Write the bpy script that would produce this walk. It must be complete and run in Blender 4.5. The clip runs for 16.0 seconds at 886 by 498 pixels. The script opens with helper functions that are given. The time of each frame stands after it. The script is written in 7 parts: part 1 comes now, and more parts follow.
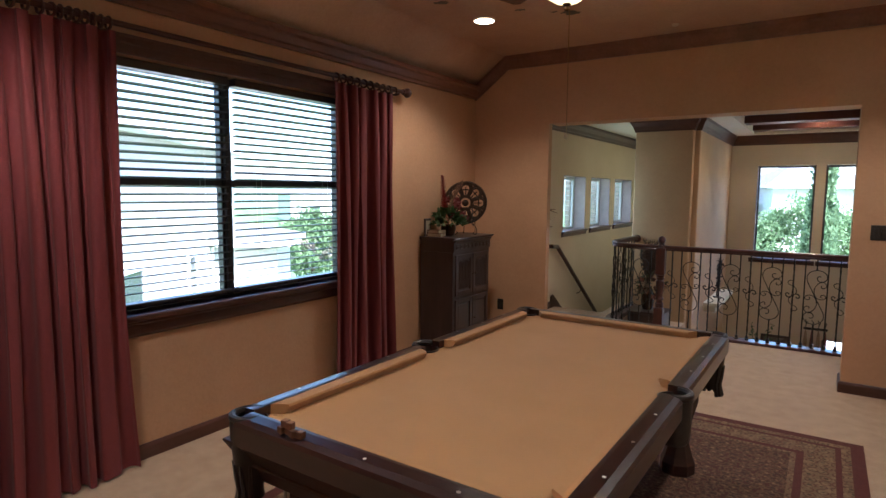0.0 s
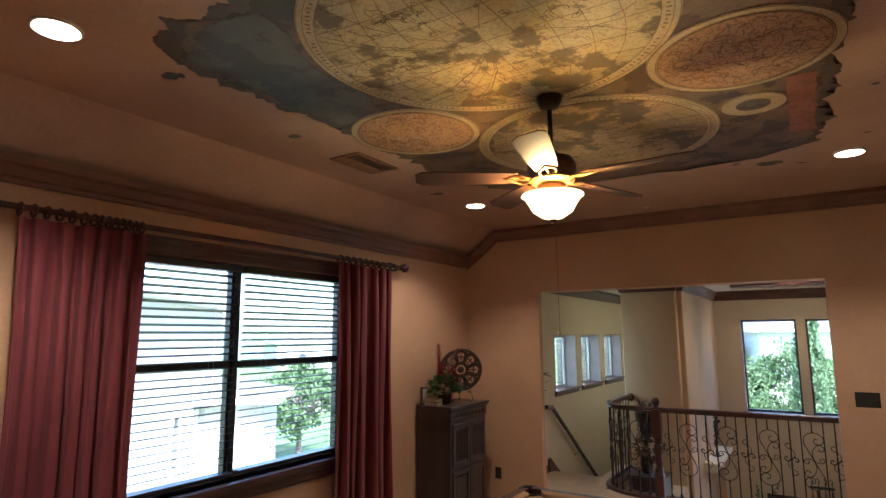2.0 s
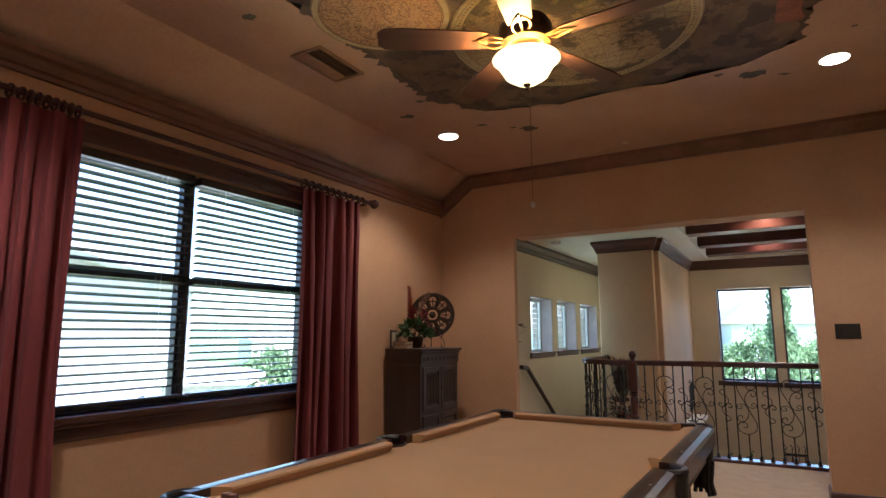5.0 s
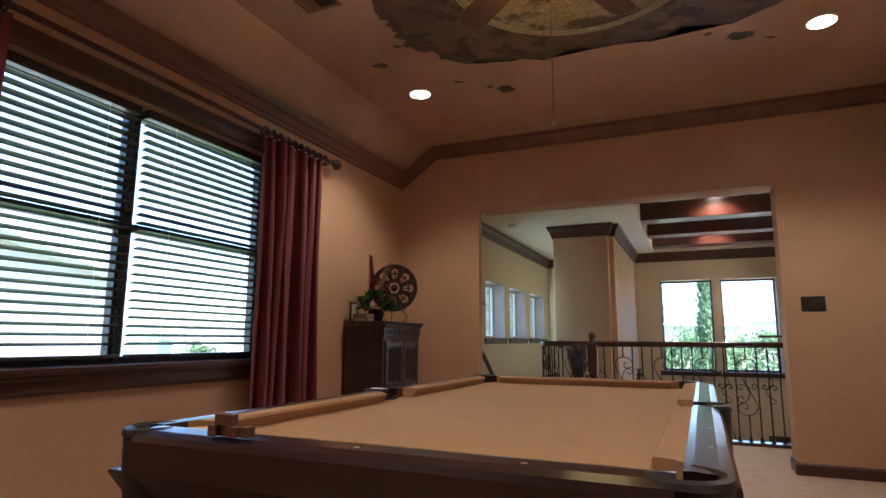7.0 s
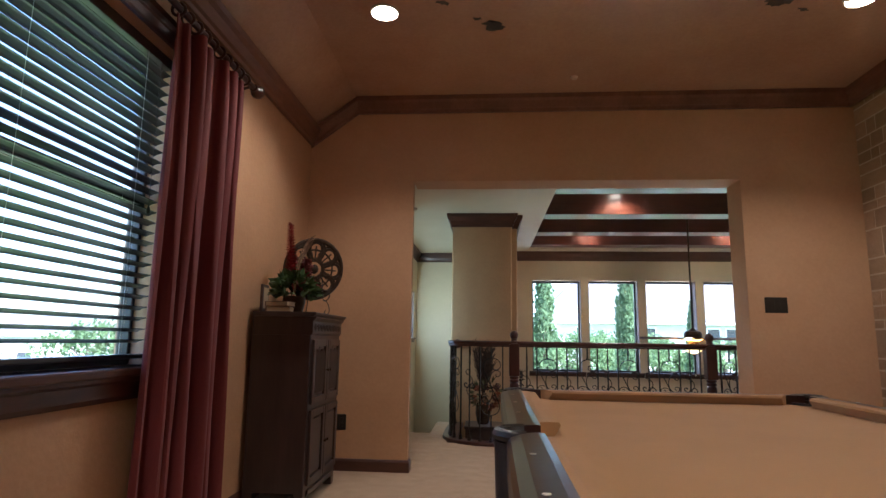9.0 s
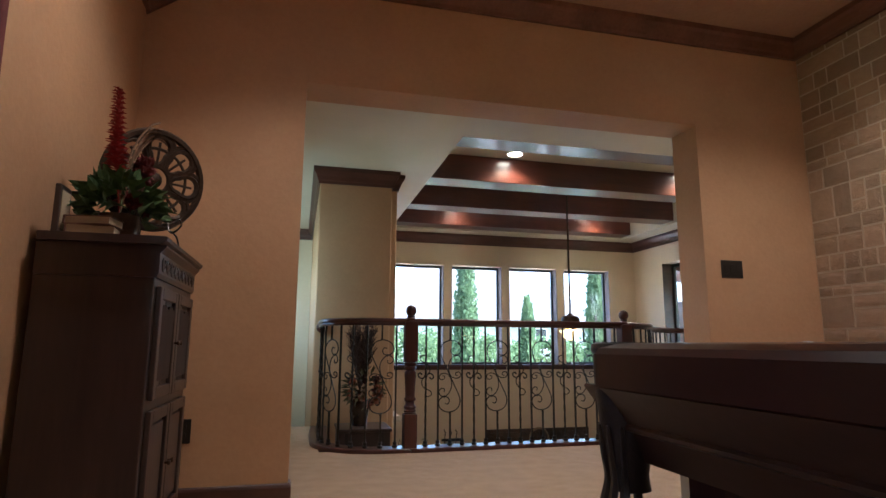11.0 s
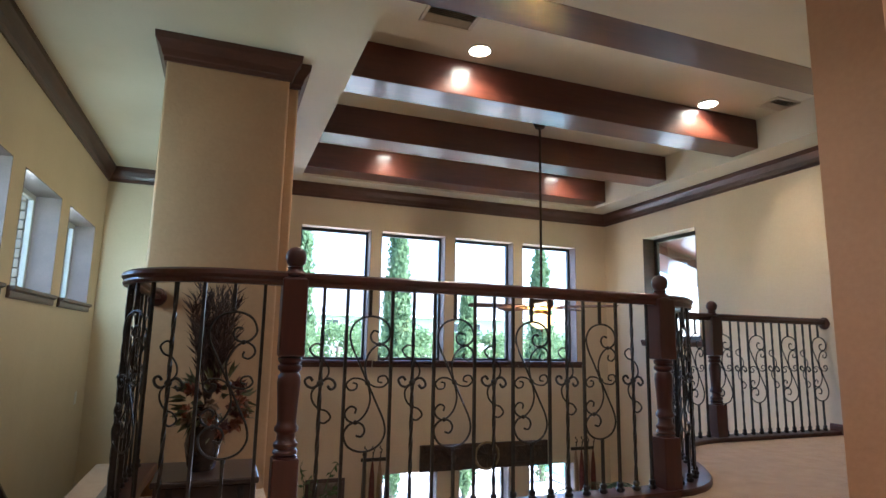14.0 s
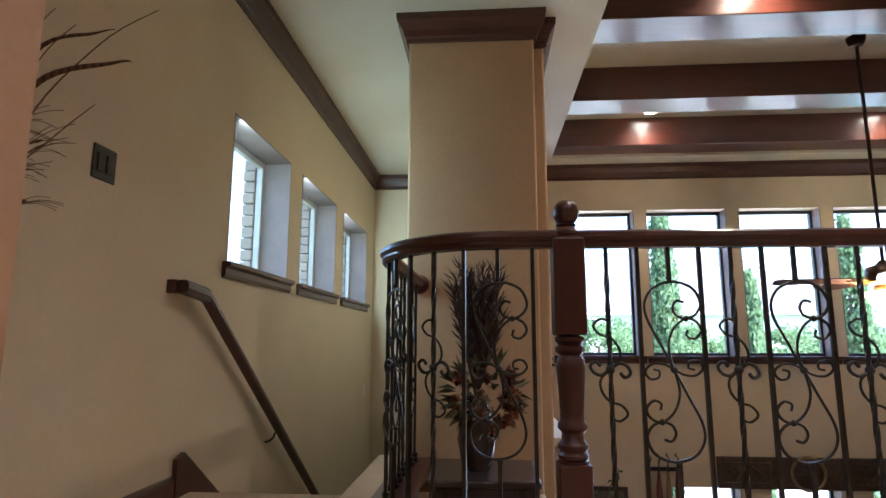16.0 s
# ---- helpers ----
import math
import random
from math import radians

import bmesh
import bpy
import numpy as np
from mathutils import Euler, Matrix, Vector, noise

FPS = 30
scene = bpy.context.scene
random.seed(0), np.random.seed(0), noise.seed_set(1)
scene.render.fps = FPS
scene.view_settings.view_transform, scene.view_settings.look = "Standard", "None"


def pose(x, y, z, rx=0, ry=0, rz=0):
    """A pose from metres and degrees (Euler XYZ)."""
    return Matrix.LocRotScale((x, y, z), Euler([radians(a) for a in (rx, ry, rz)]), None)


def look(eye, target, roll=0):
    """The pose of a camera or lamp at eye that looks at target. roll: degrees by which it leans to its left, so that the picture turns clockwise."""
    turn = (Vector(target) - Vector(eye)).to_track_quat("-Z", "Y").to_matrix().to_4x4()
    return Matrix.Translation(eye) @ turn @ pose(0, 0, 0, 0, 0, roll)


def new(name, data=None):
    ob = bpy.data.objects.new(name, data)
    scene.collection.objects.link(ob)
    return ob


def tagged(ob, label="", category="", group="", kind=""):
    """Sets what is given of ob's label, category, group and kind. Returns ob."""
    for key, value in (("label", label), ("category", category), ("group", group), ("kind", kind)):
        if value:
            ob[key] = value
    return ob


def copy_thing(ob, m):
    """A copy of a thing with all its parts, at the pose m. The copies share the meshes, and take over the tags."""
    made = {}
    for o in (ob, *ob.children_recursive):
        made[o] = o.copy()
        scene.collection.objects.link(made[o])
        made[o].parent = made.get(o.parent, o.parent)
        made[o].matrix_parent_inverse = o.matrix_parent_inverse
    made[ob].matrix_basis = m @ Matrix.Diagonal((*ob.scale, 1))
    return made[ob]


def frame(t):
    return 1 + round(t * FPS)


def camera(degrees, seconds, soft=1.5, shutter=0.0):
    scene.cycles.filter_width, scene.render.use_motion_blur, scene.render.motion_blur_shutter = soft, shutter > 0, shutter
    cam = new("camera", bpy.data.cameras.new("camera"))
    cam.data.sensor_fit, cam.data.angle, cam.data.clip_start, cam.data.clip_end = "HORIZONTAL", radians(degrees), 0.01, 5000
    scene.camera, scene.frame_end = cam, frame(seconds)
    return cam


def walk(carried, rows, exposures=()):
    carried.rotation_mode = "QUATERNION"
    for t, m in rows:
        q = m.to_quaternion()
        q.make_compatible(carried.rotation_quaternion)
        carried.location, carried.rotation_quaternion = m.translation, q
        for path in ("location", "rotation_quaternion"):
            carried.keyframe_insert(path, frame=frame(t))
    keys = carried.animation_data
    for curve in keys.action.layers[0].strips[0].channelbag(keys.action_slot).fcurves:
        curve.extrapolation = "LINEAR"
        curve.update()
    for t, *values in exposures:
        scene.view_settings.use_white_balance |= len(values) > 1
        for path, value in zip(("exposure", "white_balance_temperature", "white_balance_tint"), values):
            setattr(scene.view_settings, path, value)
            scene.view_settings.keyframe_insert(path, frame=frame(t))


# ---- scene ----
EV = 3.03
cam = camera(75.2, 16.0)
PATH = [
    (0, (-0.205, 0.25, 1.594), (-1.306, 1.908, 1.393), 0.5),
    (0.5, (-0.183, 0.165, 1.724), (-1.274, 1.828, 1.514), 0.5),
    (1, (-0.128, 0.109, 1.752), (-1.231, 1.777, 1.707), 0.3),
    (1.5, (-0.143, 0.05, 1.807), (-1.221, 1.724, 1.998), -0.1),
    (2, (-0.151, 0.026, 1.825), (-1.211, 1.696, 2.122), -0.3),
    (2.5, (-0.135, 0.024, 1.84), (-1.187, 1.695, 2.161), -0.3),
    (3, (-0.154, 0.031, 1.83), (-1.19, 1.712, 2.15), -0.3),
    (3.5, (-0.197, 0.135, 1.77), (-1.212, 1.829, 2.086), -0.3),
    (4, (-0.232, 0.223, 1.645), (-1.237, 1.924, 1.956), -0.3),
    (4.5, (-0.251, 0.293, 1.427), (-1.253, 1.996, 1.738), -0.4),
    (4.7, (-0.258, 0.312, 1.362), (-1.258, 2.015, 1.663), -0.3),
    (6.8, (-0.544, 0.446, 0.996), (-1.441, 2.207, 1.305), 0.2),
    (7, (-0.691, 0.496, 1.005), (-1.478, 2.308, 1.317), 0.3),
    (7.5, (-1.064, 0.729, 1.022), (-1.674, 2.609, 1.332), 0.4),
    (8, (-1.449, 0.833, 1.039), (-1.955, 2.743, 1.349), 0.5),
    (8.5, (-1.781, 1.002, 1.026), (-2.132, 2.946, 1.337), 0.6),
    (9, (-1.998, 1.26, 1.001), (-2.155, 3.229, 1.313), 0.9),
    (9.5, (-2.244, 1.501, 0.97), (-2.128, 3.473, 1.281), 1.2),
    (9.7, (-2.329, 1.634, 0.914), (-2.122, 3.596, 1.239), 1.3),
    (11.8, (-2.604, 3.252, 0.785), (-2.025, 5.14, 1.101), 0.9),
    (12, (-2.581, 3.422, 0.803), (-1.958, 5.297, 1.115), 1.4),
    (12.5, (-2.393, 3.783, 0.801), (-1.681, 5.626, 1.113), 1.4),
    (13, (-2.257, 4.075, 0.764), (-1.532, 5.912, 1.078), 1.1),
    (13.5, (-2.13, 4.399, 0.748), (-1.406, 6.236, 1.063), 1.2),
    (14, (-1.999, 4.673, 0.731), (-1.305, 6.522, 1.049), 1.1),
    (14.5, (-1.925, 4.893, 0.722), (-1.503, 6.822, 1.039), 0.7),
    (15, (-2.02, 5.098, 0.71), (-1.897, 7.069, 1.027), 0.4),
    (15.5, (-2.033, 5.192, 0.681), (-2.094, 7.166, 0.996), 0.2),
    (16, (-2.005, 5.198, 0.642), (-2.151, 7.168, 0.959), 0.1),
]
EXPOSURES = [(0.0, EV, 5050, 10), (9.5, EV, 5050, 10), (12.5, EV + 0.06, 5050, 10), (14.0, EV + 0.2, 5050, 10), (15.0, EV + 0.28, 5050, 10), (16.0, EV + 0.28, 5050, 10)]
walk(cam, [(t, look(eye, target, roll)) for t, eye, target, roll in PATH], EXPOSURES)

# ---- light ----
world = bpy.data.worlds.new("world")
scene.world = world
world.use_nodes = True
wn = world.node_tree.nodes
sky = wn.new("ShaderNodeTexSky")
sky.sky_type = "NISHITA"
sky.sun_disc = False
sky.sun_elevation, sky.sun_rotation = radians(51.5), radians(113.6)
sky.air_density, sky.dust_density, sky.ozone_density = 1.0, 2.2, 1.0
wn["Background"].inputs[1].default_value = 0.15
world.node_tree.links.new(sky.outputs[0], wn["Background"].inputs[0])

sun_data = bpy.data.lights.new("sun", "SUN")
sun_data.energy, sun_data.angle, sun_data.color = 4.6, radians(14), (1.0, 0.96, 0.9)
sun = new("sun", sun_data)
sun.matrix_world = look((16, -7, 22), (0, 0, 0))
WARM = (1.0, 0.79, 0.55)


def lamp(name, place, watts, colour=WARM, size=0.05, cone=None, blend=0.6):
    """A small warm lamp; with a cone it shines downward only."""
    data = bpy.data.lights.new(name, "SPOT" if cone else "POINT")
    data.energy, data.color, data.shadow_soft_size = watts, colour, size
    if cone:
        data.spot_size, data.spot_blend = radians(cone), blend
    ob = new(name, data)
    ob.location = place
    return ob


ROOM_CANS = [(-2.49, 0.965), (-2.64, 4.5), (0.15, 4.5), (0.15, 1.0)]
TRAY_CANS = [(-0.35, 8.36), (1.94, 8.44), (-0.35, 10.72), (1.94, 10.72)]
ROOM_TOP, HALL_TOP, TRAY_TOP = 2.995, 2.58, 2.90
HALL_CAN = (-1.21, 6.62)
for (cx, cy), watts in zip(ROOM_CANS, (16, 10, 11, 14)):
    lamp("can_light", (cx, cy, ROOM_TOP - 0.03), watts, cone=125)
lamp("can_light", (*HALL_CAN, HALL_TOP - 0.03), 5.2, cone=125)
for (cx, cy), watts in zip(TRAY_CANS, (8, 8, 4.5, 4.5)):
    lamp("can_light", (cx, cy, TRAY_TOP - 0.03), watts, (1.0, 0.74, 0.46), cone=140)
lamp("fan_bulb", (-1.155, 2.595, 2.445), 6.5, (1.0, 0.68, 0.26), 0.04)
lamp("great_room_bulb", (0.787, 9.43, 0.94), 10, (1.0, 0.76, 0.44), 0.04)


def daylight(place, target, w, h, watts):
    """Sky light entering at a window, as a lamp in its opening."""
    data = bpy.data.lights.new("window_daylight", "AREA")
    data.shape, data.size, data.size_y = "RECTANGLE", w, h
    data.energy, data.color = watts, (0.80, 1.0, 0.85)
    ob = new("window_daylight", data)
    ob.matrix_world = look(place, target)


for wy in (8.02, 9.15, 10.36):
    daylight((-3.365, wy, 1.43), (-2.865, wy + 0.4, 1.33), 0.05, 0.75, 1.3)

# ---- materials ----
def rgb(c):
    return (*c, 1.0)


def shade(name, dark, light, scale=6.0, rough=0.6, metal=0.0, bump=0.0, bump_scale=60.0, stretch=(1, 1, 1), coat=0.0, fine=0.25, rough_var=0.0, sheen=0.0):
    """A surface of two tones: a broad mottle and a fine grain, with relief."""
    m = bpy.data.materials.new(name)
    m.use_nodes = True
    nt, nd = m.node_tree, m.node_tree.nodes
    link = nt.links.new
    bs = nd["Principled BSDF"]
    co = nd.new("ShaderNodeTexCoord")
    mp = nd.new("ShaderNodeMapping")
    mp.inputs["Scale"].default_value = stretch
    link(co.outputs["Object"], mp.inputs[0])
    n1 = nd.new("ShaderNodeTexNoise")
    n1.inputs["Scale"].default_value, n1.inputs["Detail"].default_value, n1.inputs["Roughness"].default_value = scale, 5, 0.6
    n2 = nd.new("ShaderNodeTexNoise")
    n2.inputs["Scale"].default_value, n2.inputs["Detail"].default_value = bump_scale, 4
    for n in (n1, n2):
        link(mp.outputs[0], n.inputs["Vector"])
    mixf = nd.new("ShaderNodeMix")
    mixf.data_type = "FLOAT"
    mixf.inputs[0].default_value = fine
    link(n1.outputs["Fac"], mixf.inputs[2])
    link(n2.outputs["Fac"], mixf.inputs[3])
    ramp = nd.new("ShaderNodeValToRGB")
    ramp.color_ramp.elements[0].position, ramp.color_ramp.elements[1].position = 0.32, 0.68
    ramp.color_ramp.elements[0].color, ramp.color_ramp.elements[1].color = rgb(dark), rgb(light)
    link(mixf.outputs[0], ramp.inputs[0])
    link(ramp.outputs[0], bs.inputs["Base Color"])
    bs.inputs["Roughness"].default_value, bs.inputs["Metallic"].default_value = rough, metal
    bs.inputs["Coat Weight"].default_value, bs.inputs["Coat Roughness"].default_value = coat, 0.12
    bs.inputs["Sheen Weight"].default_value = sheen
    if rough_var:
        mr = nd.new("ShaderNodeMapRange")
        mr.inputs["To Min"].default_value, mr.inputs["To Max"].default_value = max(0.02, rough - rough_var), min(1, rough + rough_var)
        link(n1.outputs["Fac"], mr.inputs[0])
        link(mr.outputs[0], bs.inputs["Roughness"])
    if bump:
        b = nd.new("ShaderNodeBump")
        b.inputs["Strength"].default_value, b.inputs["Distance"].default_value = min(1.0, bump), 0.004
        link(n2.outputs["Fac"], b.inputs["Height"])
        link(b.outputs[0], bs.inputs["Normal"])
    return m


def glow(name, colour, strength):
    m = bpy.data.materials.new(name)
    m.use_nodes = True
    bs = m.node_tree.nodes["Principled BSDF"]
    bs.inputs["Base Color"].default_value = rgb(colour)
    bs.inputs["Emission Color"].default_value, bs.inputs["Emission Strength"].default_value = rgb(colour), strength
    return m


def clear_glass(name, tint=(1, 1, 1), rough=0.0):
    """A thin pane: mostly see-through with a weak mirror image."""
    m = bpy.data.materials.new(name)
    m.use_nodes = True
    nt, nd = m.node_tree, m.node_tree.nodes
    nd.remove(nd["Principled BSDF"])
    tr, gl, mx, fr = nd.new("ShaderNodeBsdfTransparent"), nd.new("ShaderNodeBsdfGlossy"), nd.new("ShaderNodeMixShader"), nd.new("ShaderNodeLayerWeight")
    tr.inputs[0].default_value = rgb(tint)
    gl.inputs["Roughness"].default_value = rough
    fr.inputs[0].default_value = 0.12
    nt.links.new(fr.outputs["Facing"], mx.inputs[0])
    nt.links.new(tr.outputs[0], mx.inputs[1])
    nt.links.new(gl.outputs[0], mx.inputs[2])
    nt.links.new(mx.outputs[0], nd["Material Output"].inputs[0])
    return m


WALL = shade("tan_wall_paint", (0.48, 0.277, 0.148), (0.56, 0.335, 0.188), 2.2, 0.62, bump=0.35, bump_scale=45, fine=0.35)
# the pier gets a darker, warmer tan than the beige gallery walls
PIERWALL = shade("tan_pier_wall", (0.43, 0.275, 0.15), (0.50, 0.33, 0.185), 2.0, 0.62, bump=0.35, bump_scale=45, fine=0.35)
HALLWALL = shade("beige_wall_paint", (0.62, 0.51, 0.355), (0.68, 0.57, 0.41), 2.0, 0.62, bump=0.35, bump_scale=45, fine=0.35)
BROWNCEIL = shade("brown_ceiling_paint", (0.40, 0.243, 0.165), (0.56, 0.382, 0.268), 1.1, 0.6, bump=0.3, bump_scale=40, fine=0.25)
CREAM = shade("cream_ceiling_paint", (0.60, 0.545, 0.42), (0.66, 0.60, 0.475), 2.0, 0.65, bump=0.3, bump_scale=50)
CARPET = shade("beige_carpet", (0.39, 0.262, 0.162), (0.58, 0.425, 0.285), 9.0, 0.95, bump=1.0, bump_scale=230, fine=0.5, sheen=0.2)
CHERRY = shade("dark_cherry_wood", (0.030, 0.0075, 0.006), (0.078, 0.019, 0.013), 5.0, 0.36, bump=0.06, bump_scale=60, stretch=(1, 1, 0.15), coat=0.25)
TRIMWOOD = shade("stained_wood_trim", (0.045, 0.016, 0.011), (0.105, 0.040, 0.026), 5.0, 0.42, bump=0.08, bump_scale=50, stretch=(0.25, 0.25, 1), coat=0.15)
CROWNWOOD = shade("reddish_crown_wood", (0.115, 0.047, 0.031), (0.24, 0.108, 0.07), 4.0, 0.45, bump=0.1, bump_scale=50, stretch=(1, 0.25, 1), coat=0.1)
BEAMWOOD = shade("dark_beam_wood", (0.052, 0.015, 0.010), (0.125, 0.038, 0.022), 4.0, 0.30, bump=0.06, bump_scale=40, stretch=(0.12, 1, 1), coat=0.35)
IRON = shade("black_wrought_iron", (0.03, 0.028, 0.028), (0.06, 0.055, 0.052), 30, 0.30, 0.7, bump=0.15, bump_scale=160)
BRONZE = shade("dark_bronze", (0.03, 0.018, 0.012), (0.08, 0.045, 0.028), 20, 0.35, 0.8, bump=0.1)
BLACKPLASTIC = shade("dark_switch_plate", (0.016, 0.013, 0.011), (0.03, 0.024, 0.02), 30, 0.4)
WHITEPLASTIC = shade("white_plastic", (0.72, 0.70, 0.66), (0.78, 0.76, 0.72), 20, 0.45)
WINFRAME = shade("dark_window_frame", (0.03, 0.026, 0.024), (0.055, 0.047, 0.042), 14, 0.4)
SLAT = shade("dark_stained_blind_slat", (0.035, 0.03, 0.026), (0.07, 0.058, 0.048), 10, 0.35, stretch=(1, 0.1, 1))
GLASS = clear_glass("window_glass")
LAMPGLOW = glow("lamp_glow", (1.0, 0.84, 0.58), 4.0)
BOWLGLOW = glow("frosted_bowl_glow", (1.0, 0.70, 0.24), 0.5)

# ---- mesh helpers ----
def box(bm, x0, x1, y0, y1, z0, z1):
    return bmesh.ops.create_cube(bm, size=1.0, matrix=Matrix.Translation(((x0 + x1) / 2, (y0 + y1) / 2, (z0 + z1) / 2)) @ Matrix.Diagonal((abs(x1 - x0), abs(y1 - y0), abs(z1 - z0), 1)))["verts"]


def soft_box(bm, x0, x1, y0, y1, z0, z1, r=0.004, seg=2):
    vs = box(bm, x0, x1, y0, y1, z0, z1)
    es = list({e for v in vs for e in v.link_edges})
    bmesh.ops.bevel(bm, geom=es, offset=r, segments=seg, affect="EDGES", profile=0.5)


def lathe(bm, profile, m=None, seg=20):
    """Turn (radius, height) points round z."""
    m = m or Matrix()
    rings = []
    for r, z in profile:
        rings.append([bm.verts.new(m @ Vector((r * math.cos(2 * math.pi * k / seg), r * math.sin(2 * math.pi * k / seg), z))) for k in range(seg)])
    for a, b in zip(rings, rings[1:]):
        for k in range(seg):
            bm.faces.new((a[k], a[(k + 1) % seg], b[(k + 1) % seg], b[k]))
    bm.faces.new(rings[0][::-1])
    bm.faces.new(rings[-1])


def tube(bm, pts, r=0.006, seg=6, square=False, taper=None):
    """A round or square bar along points."""
    pts = [Vector(p) for p in pts]
    seg = 4 if square else seg
    rings, last = [], None
    for i, p in enumerate(pts):
        d = (pts[min(i + 1, len(pts) - 1)] - pts[max(i - 1, 0)]).normalized()
        if last is None:
            ref = Vector((0, 0, 1)) if abs(d.z) < 0.9 else Vector((1, 0, 0))
            last = (ref - d * ref.dot(d)).normalized()
        else:
            last = (last - d * last.dot(d)).normalized()
        u, w = last, d.cross(last)
        rr = r * (taper[i] if taper else 1)
        off = math.pi / 4 if square else 0
        k2 = math.sqrt(2) if square else 1
        rings.append([bm.verts.new(p + rr * k2 * (math.cos(off + 2 * math.pi * k / seg) * u + math.sin(off + 2 * math.pi * k / seg) * w)) for k in range(seg)])
    for a, b in zip(rings, rings[1:]):
        for k in range(seg):
            bm.faces.new((a[k], a[(k + 1) % seg], b[(k + 1) % seg], b[k]))
    bm.faces.new(rings[0][::-1])
    bm.faces.new(rings[-1])


def smooth_line(pts, n=6):
    """Catmull-Rom through the points."""
    pts = [Vector(p) for p in pts]
    out = []
    for i in range(len(pts) - 1):
        a, b, c, d = pts[max(i - 1, 0)], pts[i], pts[i + 1], pts[min(i + 2, len(pts) - 1)]
        for k in range(n):
            t = k / n
            out.append(0.5 * ((2 * b) + (c - a) * t + (2 * a - 5 * b + 4 * c - d) * t * t + (3 * b - a - 3 * c + d) * t ** 3))
    return out + [pts[-1]]


def run_profile(bm, p0, p1, inward, profile, m0=0, m1=0):
    """A moulding from p0 to p1 (plan), its profile (distance from the wall, height); m0, m1 mitre the ends: 1 inside, -1 outside corner."""
    p0, p1, n = Vector((*p0, 0)), Vector((*p1, 0)), Vector((*inward, 0))
    d = (p1 - p0).normalized()
    a = [bm.verts.new(p0 + n * q + d * q * m0 + Vector((0, 0, z))) for q, z in profile]
    b = [bm.verts.new(p1 + n * q - d * q * m1 + Vector((0, 0, z))) for q, z in profile]
    for k in range(len(profile)):
        j = (k + 1) % len(profile)
        bm.faces.new((a[k], a[j], b[j], b[k]))
    bm.faces.new(a[::-1])
    bm.faces.new(b)


def poly_prism(bm, pts, z0, z1):
    a = [bm.verts.new((x, y, z0)) for x, y in pts]
    b = [bm.verts.new((x, y, z1)) for x, y in pts]
    for k in range(len(pts)):
        j = (k + 1) % len(pts)
        bm.faces.new((a[k], a[j], b[j], b[k]))
    bm.faces.new(a[::-1])
    bm.faces.new(b)


def mesh_of(bm, name, material, smooth=False):
    bmesh.ops.recalc_face_normals(bm, faces=bm.faces)
    me = bpy.data.meshes.new(name)
    bm.to_mesh(me)
    bm.free()
    for m in material if isinstance(material, (list, tuple)) else [material]:
        me.materials.append(m)
    if smooth:
        for p in me.polygons:
            p.use_smooth = True
        me.set_sharp_from_angle(angle=radians(40))
    return me


def part(name, bm, material, parent, label="", smooth=False):
    ob = new(name, mesh_of(bm, name, material, smooth))
    ob.parent = parent
    return tagged(ob, label)


def thing(name, place, label, category, group="", kind="", turn=0):
    ob = new(name)
    ob.matrix_basis = pose(*place, 0, 0, turn)
    ob.empty_display_size = 0.1
    return tagged(ob, label, category, group, kind)


def setting(name, bm, material, label, category, smooth=False):
    return tagged(new(name, mesh_of(bm, name, material, smooth)), label, category, "", "structure")


# ---- the shell ----
WX, SX, EX = -3.48, 0.86, 3.06           # window wall, stone wall, end wall of the great room
OLB = 5.89
OY, OB = 5.81, 6.07                      # opening wall, front and back
OL, OR, OT = -2.61, -0.025, 2.285         # the wide opening
BACK, FARY, STX, STY = -0.95, 11.51, -3.305, 11.76
LOW = -3.05                              # floor of the great room below
COLL, COLR, COLY, BLKX, BLKY = -2.45, -1.705, 8.41, -1.635, 8.52    # wall block between stairs and great room
WY0, WY1, WZ0, WZ1 = 1.66, 3.80, 0.87, 2.33

bm = bmesh.new()
box(bm, WX - 0.24, SX + 0.3, BACK - 0.2, OB, -0.3, 0)
box(bm, -3.6, EX + 0.2, OB, 7.16, -0.3, 0)
box(bm, -2.62, -2.41, 7.16, 8.6, -0.3, 0)
box(bm, -2.41, COLR, 7.10, 8.6, -0.3, -0.15)
box(bm, STX - 0.2, -2.62, 7.16, 7.72, -0.3, 0)
S_CURVE = [(0.15, 7.12), (0.80, 7.16), (0.68, 8.28), (1.74, 8.33)]


def s_point(t):
    a = [(1 - t) ** 3, 3 * t * (1 - t) ** 2, 3 * t * t * (1 - t), t ** 3]
    return Vector((sum(w * p[0] for w, p in zip(a, S_CURVE)), sum(w * p[1] for w, p in zip(a, S_CURVE)), 0))


edge = [s_point(k / 14) for k in range(15)]
poly_prism(bm, [(0.15, 7.16)] + [(p.x - 0.03, p.y + 0.04) for p in edge[1:]] + [(EX, 8.38), (EX, 7.16)], -0.3, 0)
setting("floor", bm, CARPET, "beige cut-pile carpet over the upper floor", "floor")

bm = bmesh.new()
box(bm, -3.8, 3.4, 6.2, 12.6, LOW - 0.2, LOW)
setting("floor_lower", bm, CARPET, "light floor of the great room one storey below", "floor")

# stairs down beside the window wall
bm = bmesh.new()
for k in range(15):
    y0 = 7.72 + 0.27 * k
    box(bm, STX, -2.55, y0, y0 + 0.30, -0.19 * (k + 1) - 0.25, -0.19 * (k + 1))
setting("stairs", bm, CARPET, "carpeted straight stair going down along the wall", "stairs")

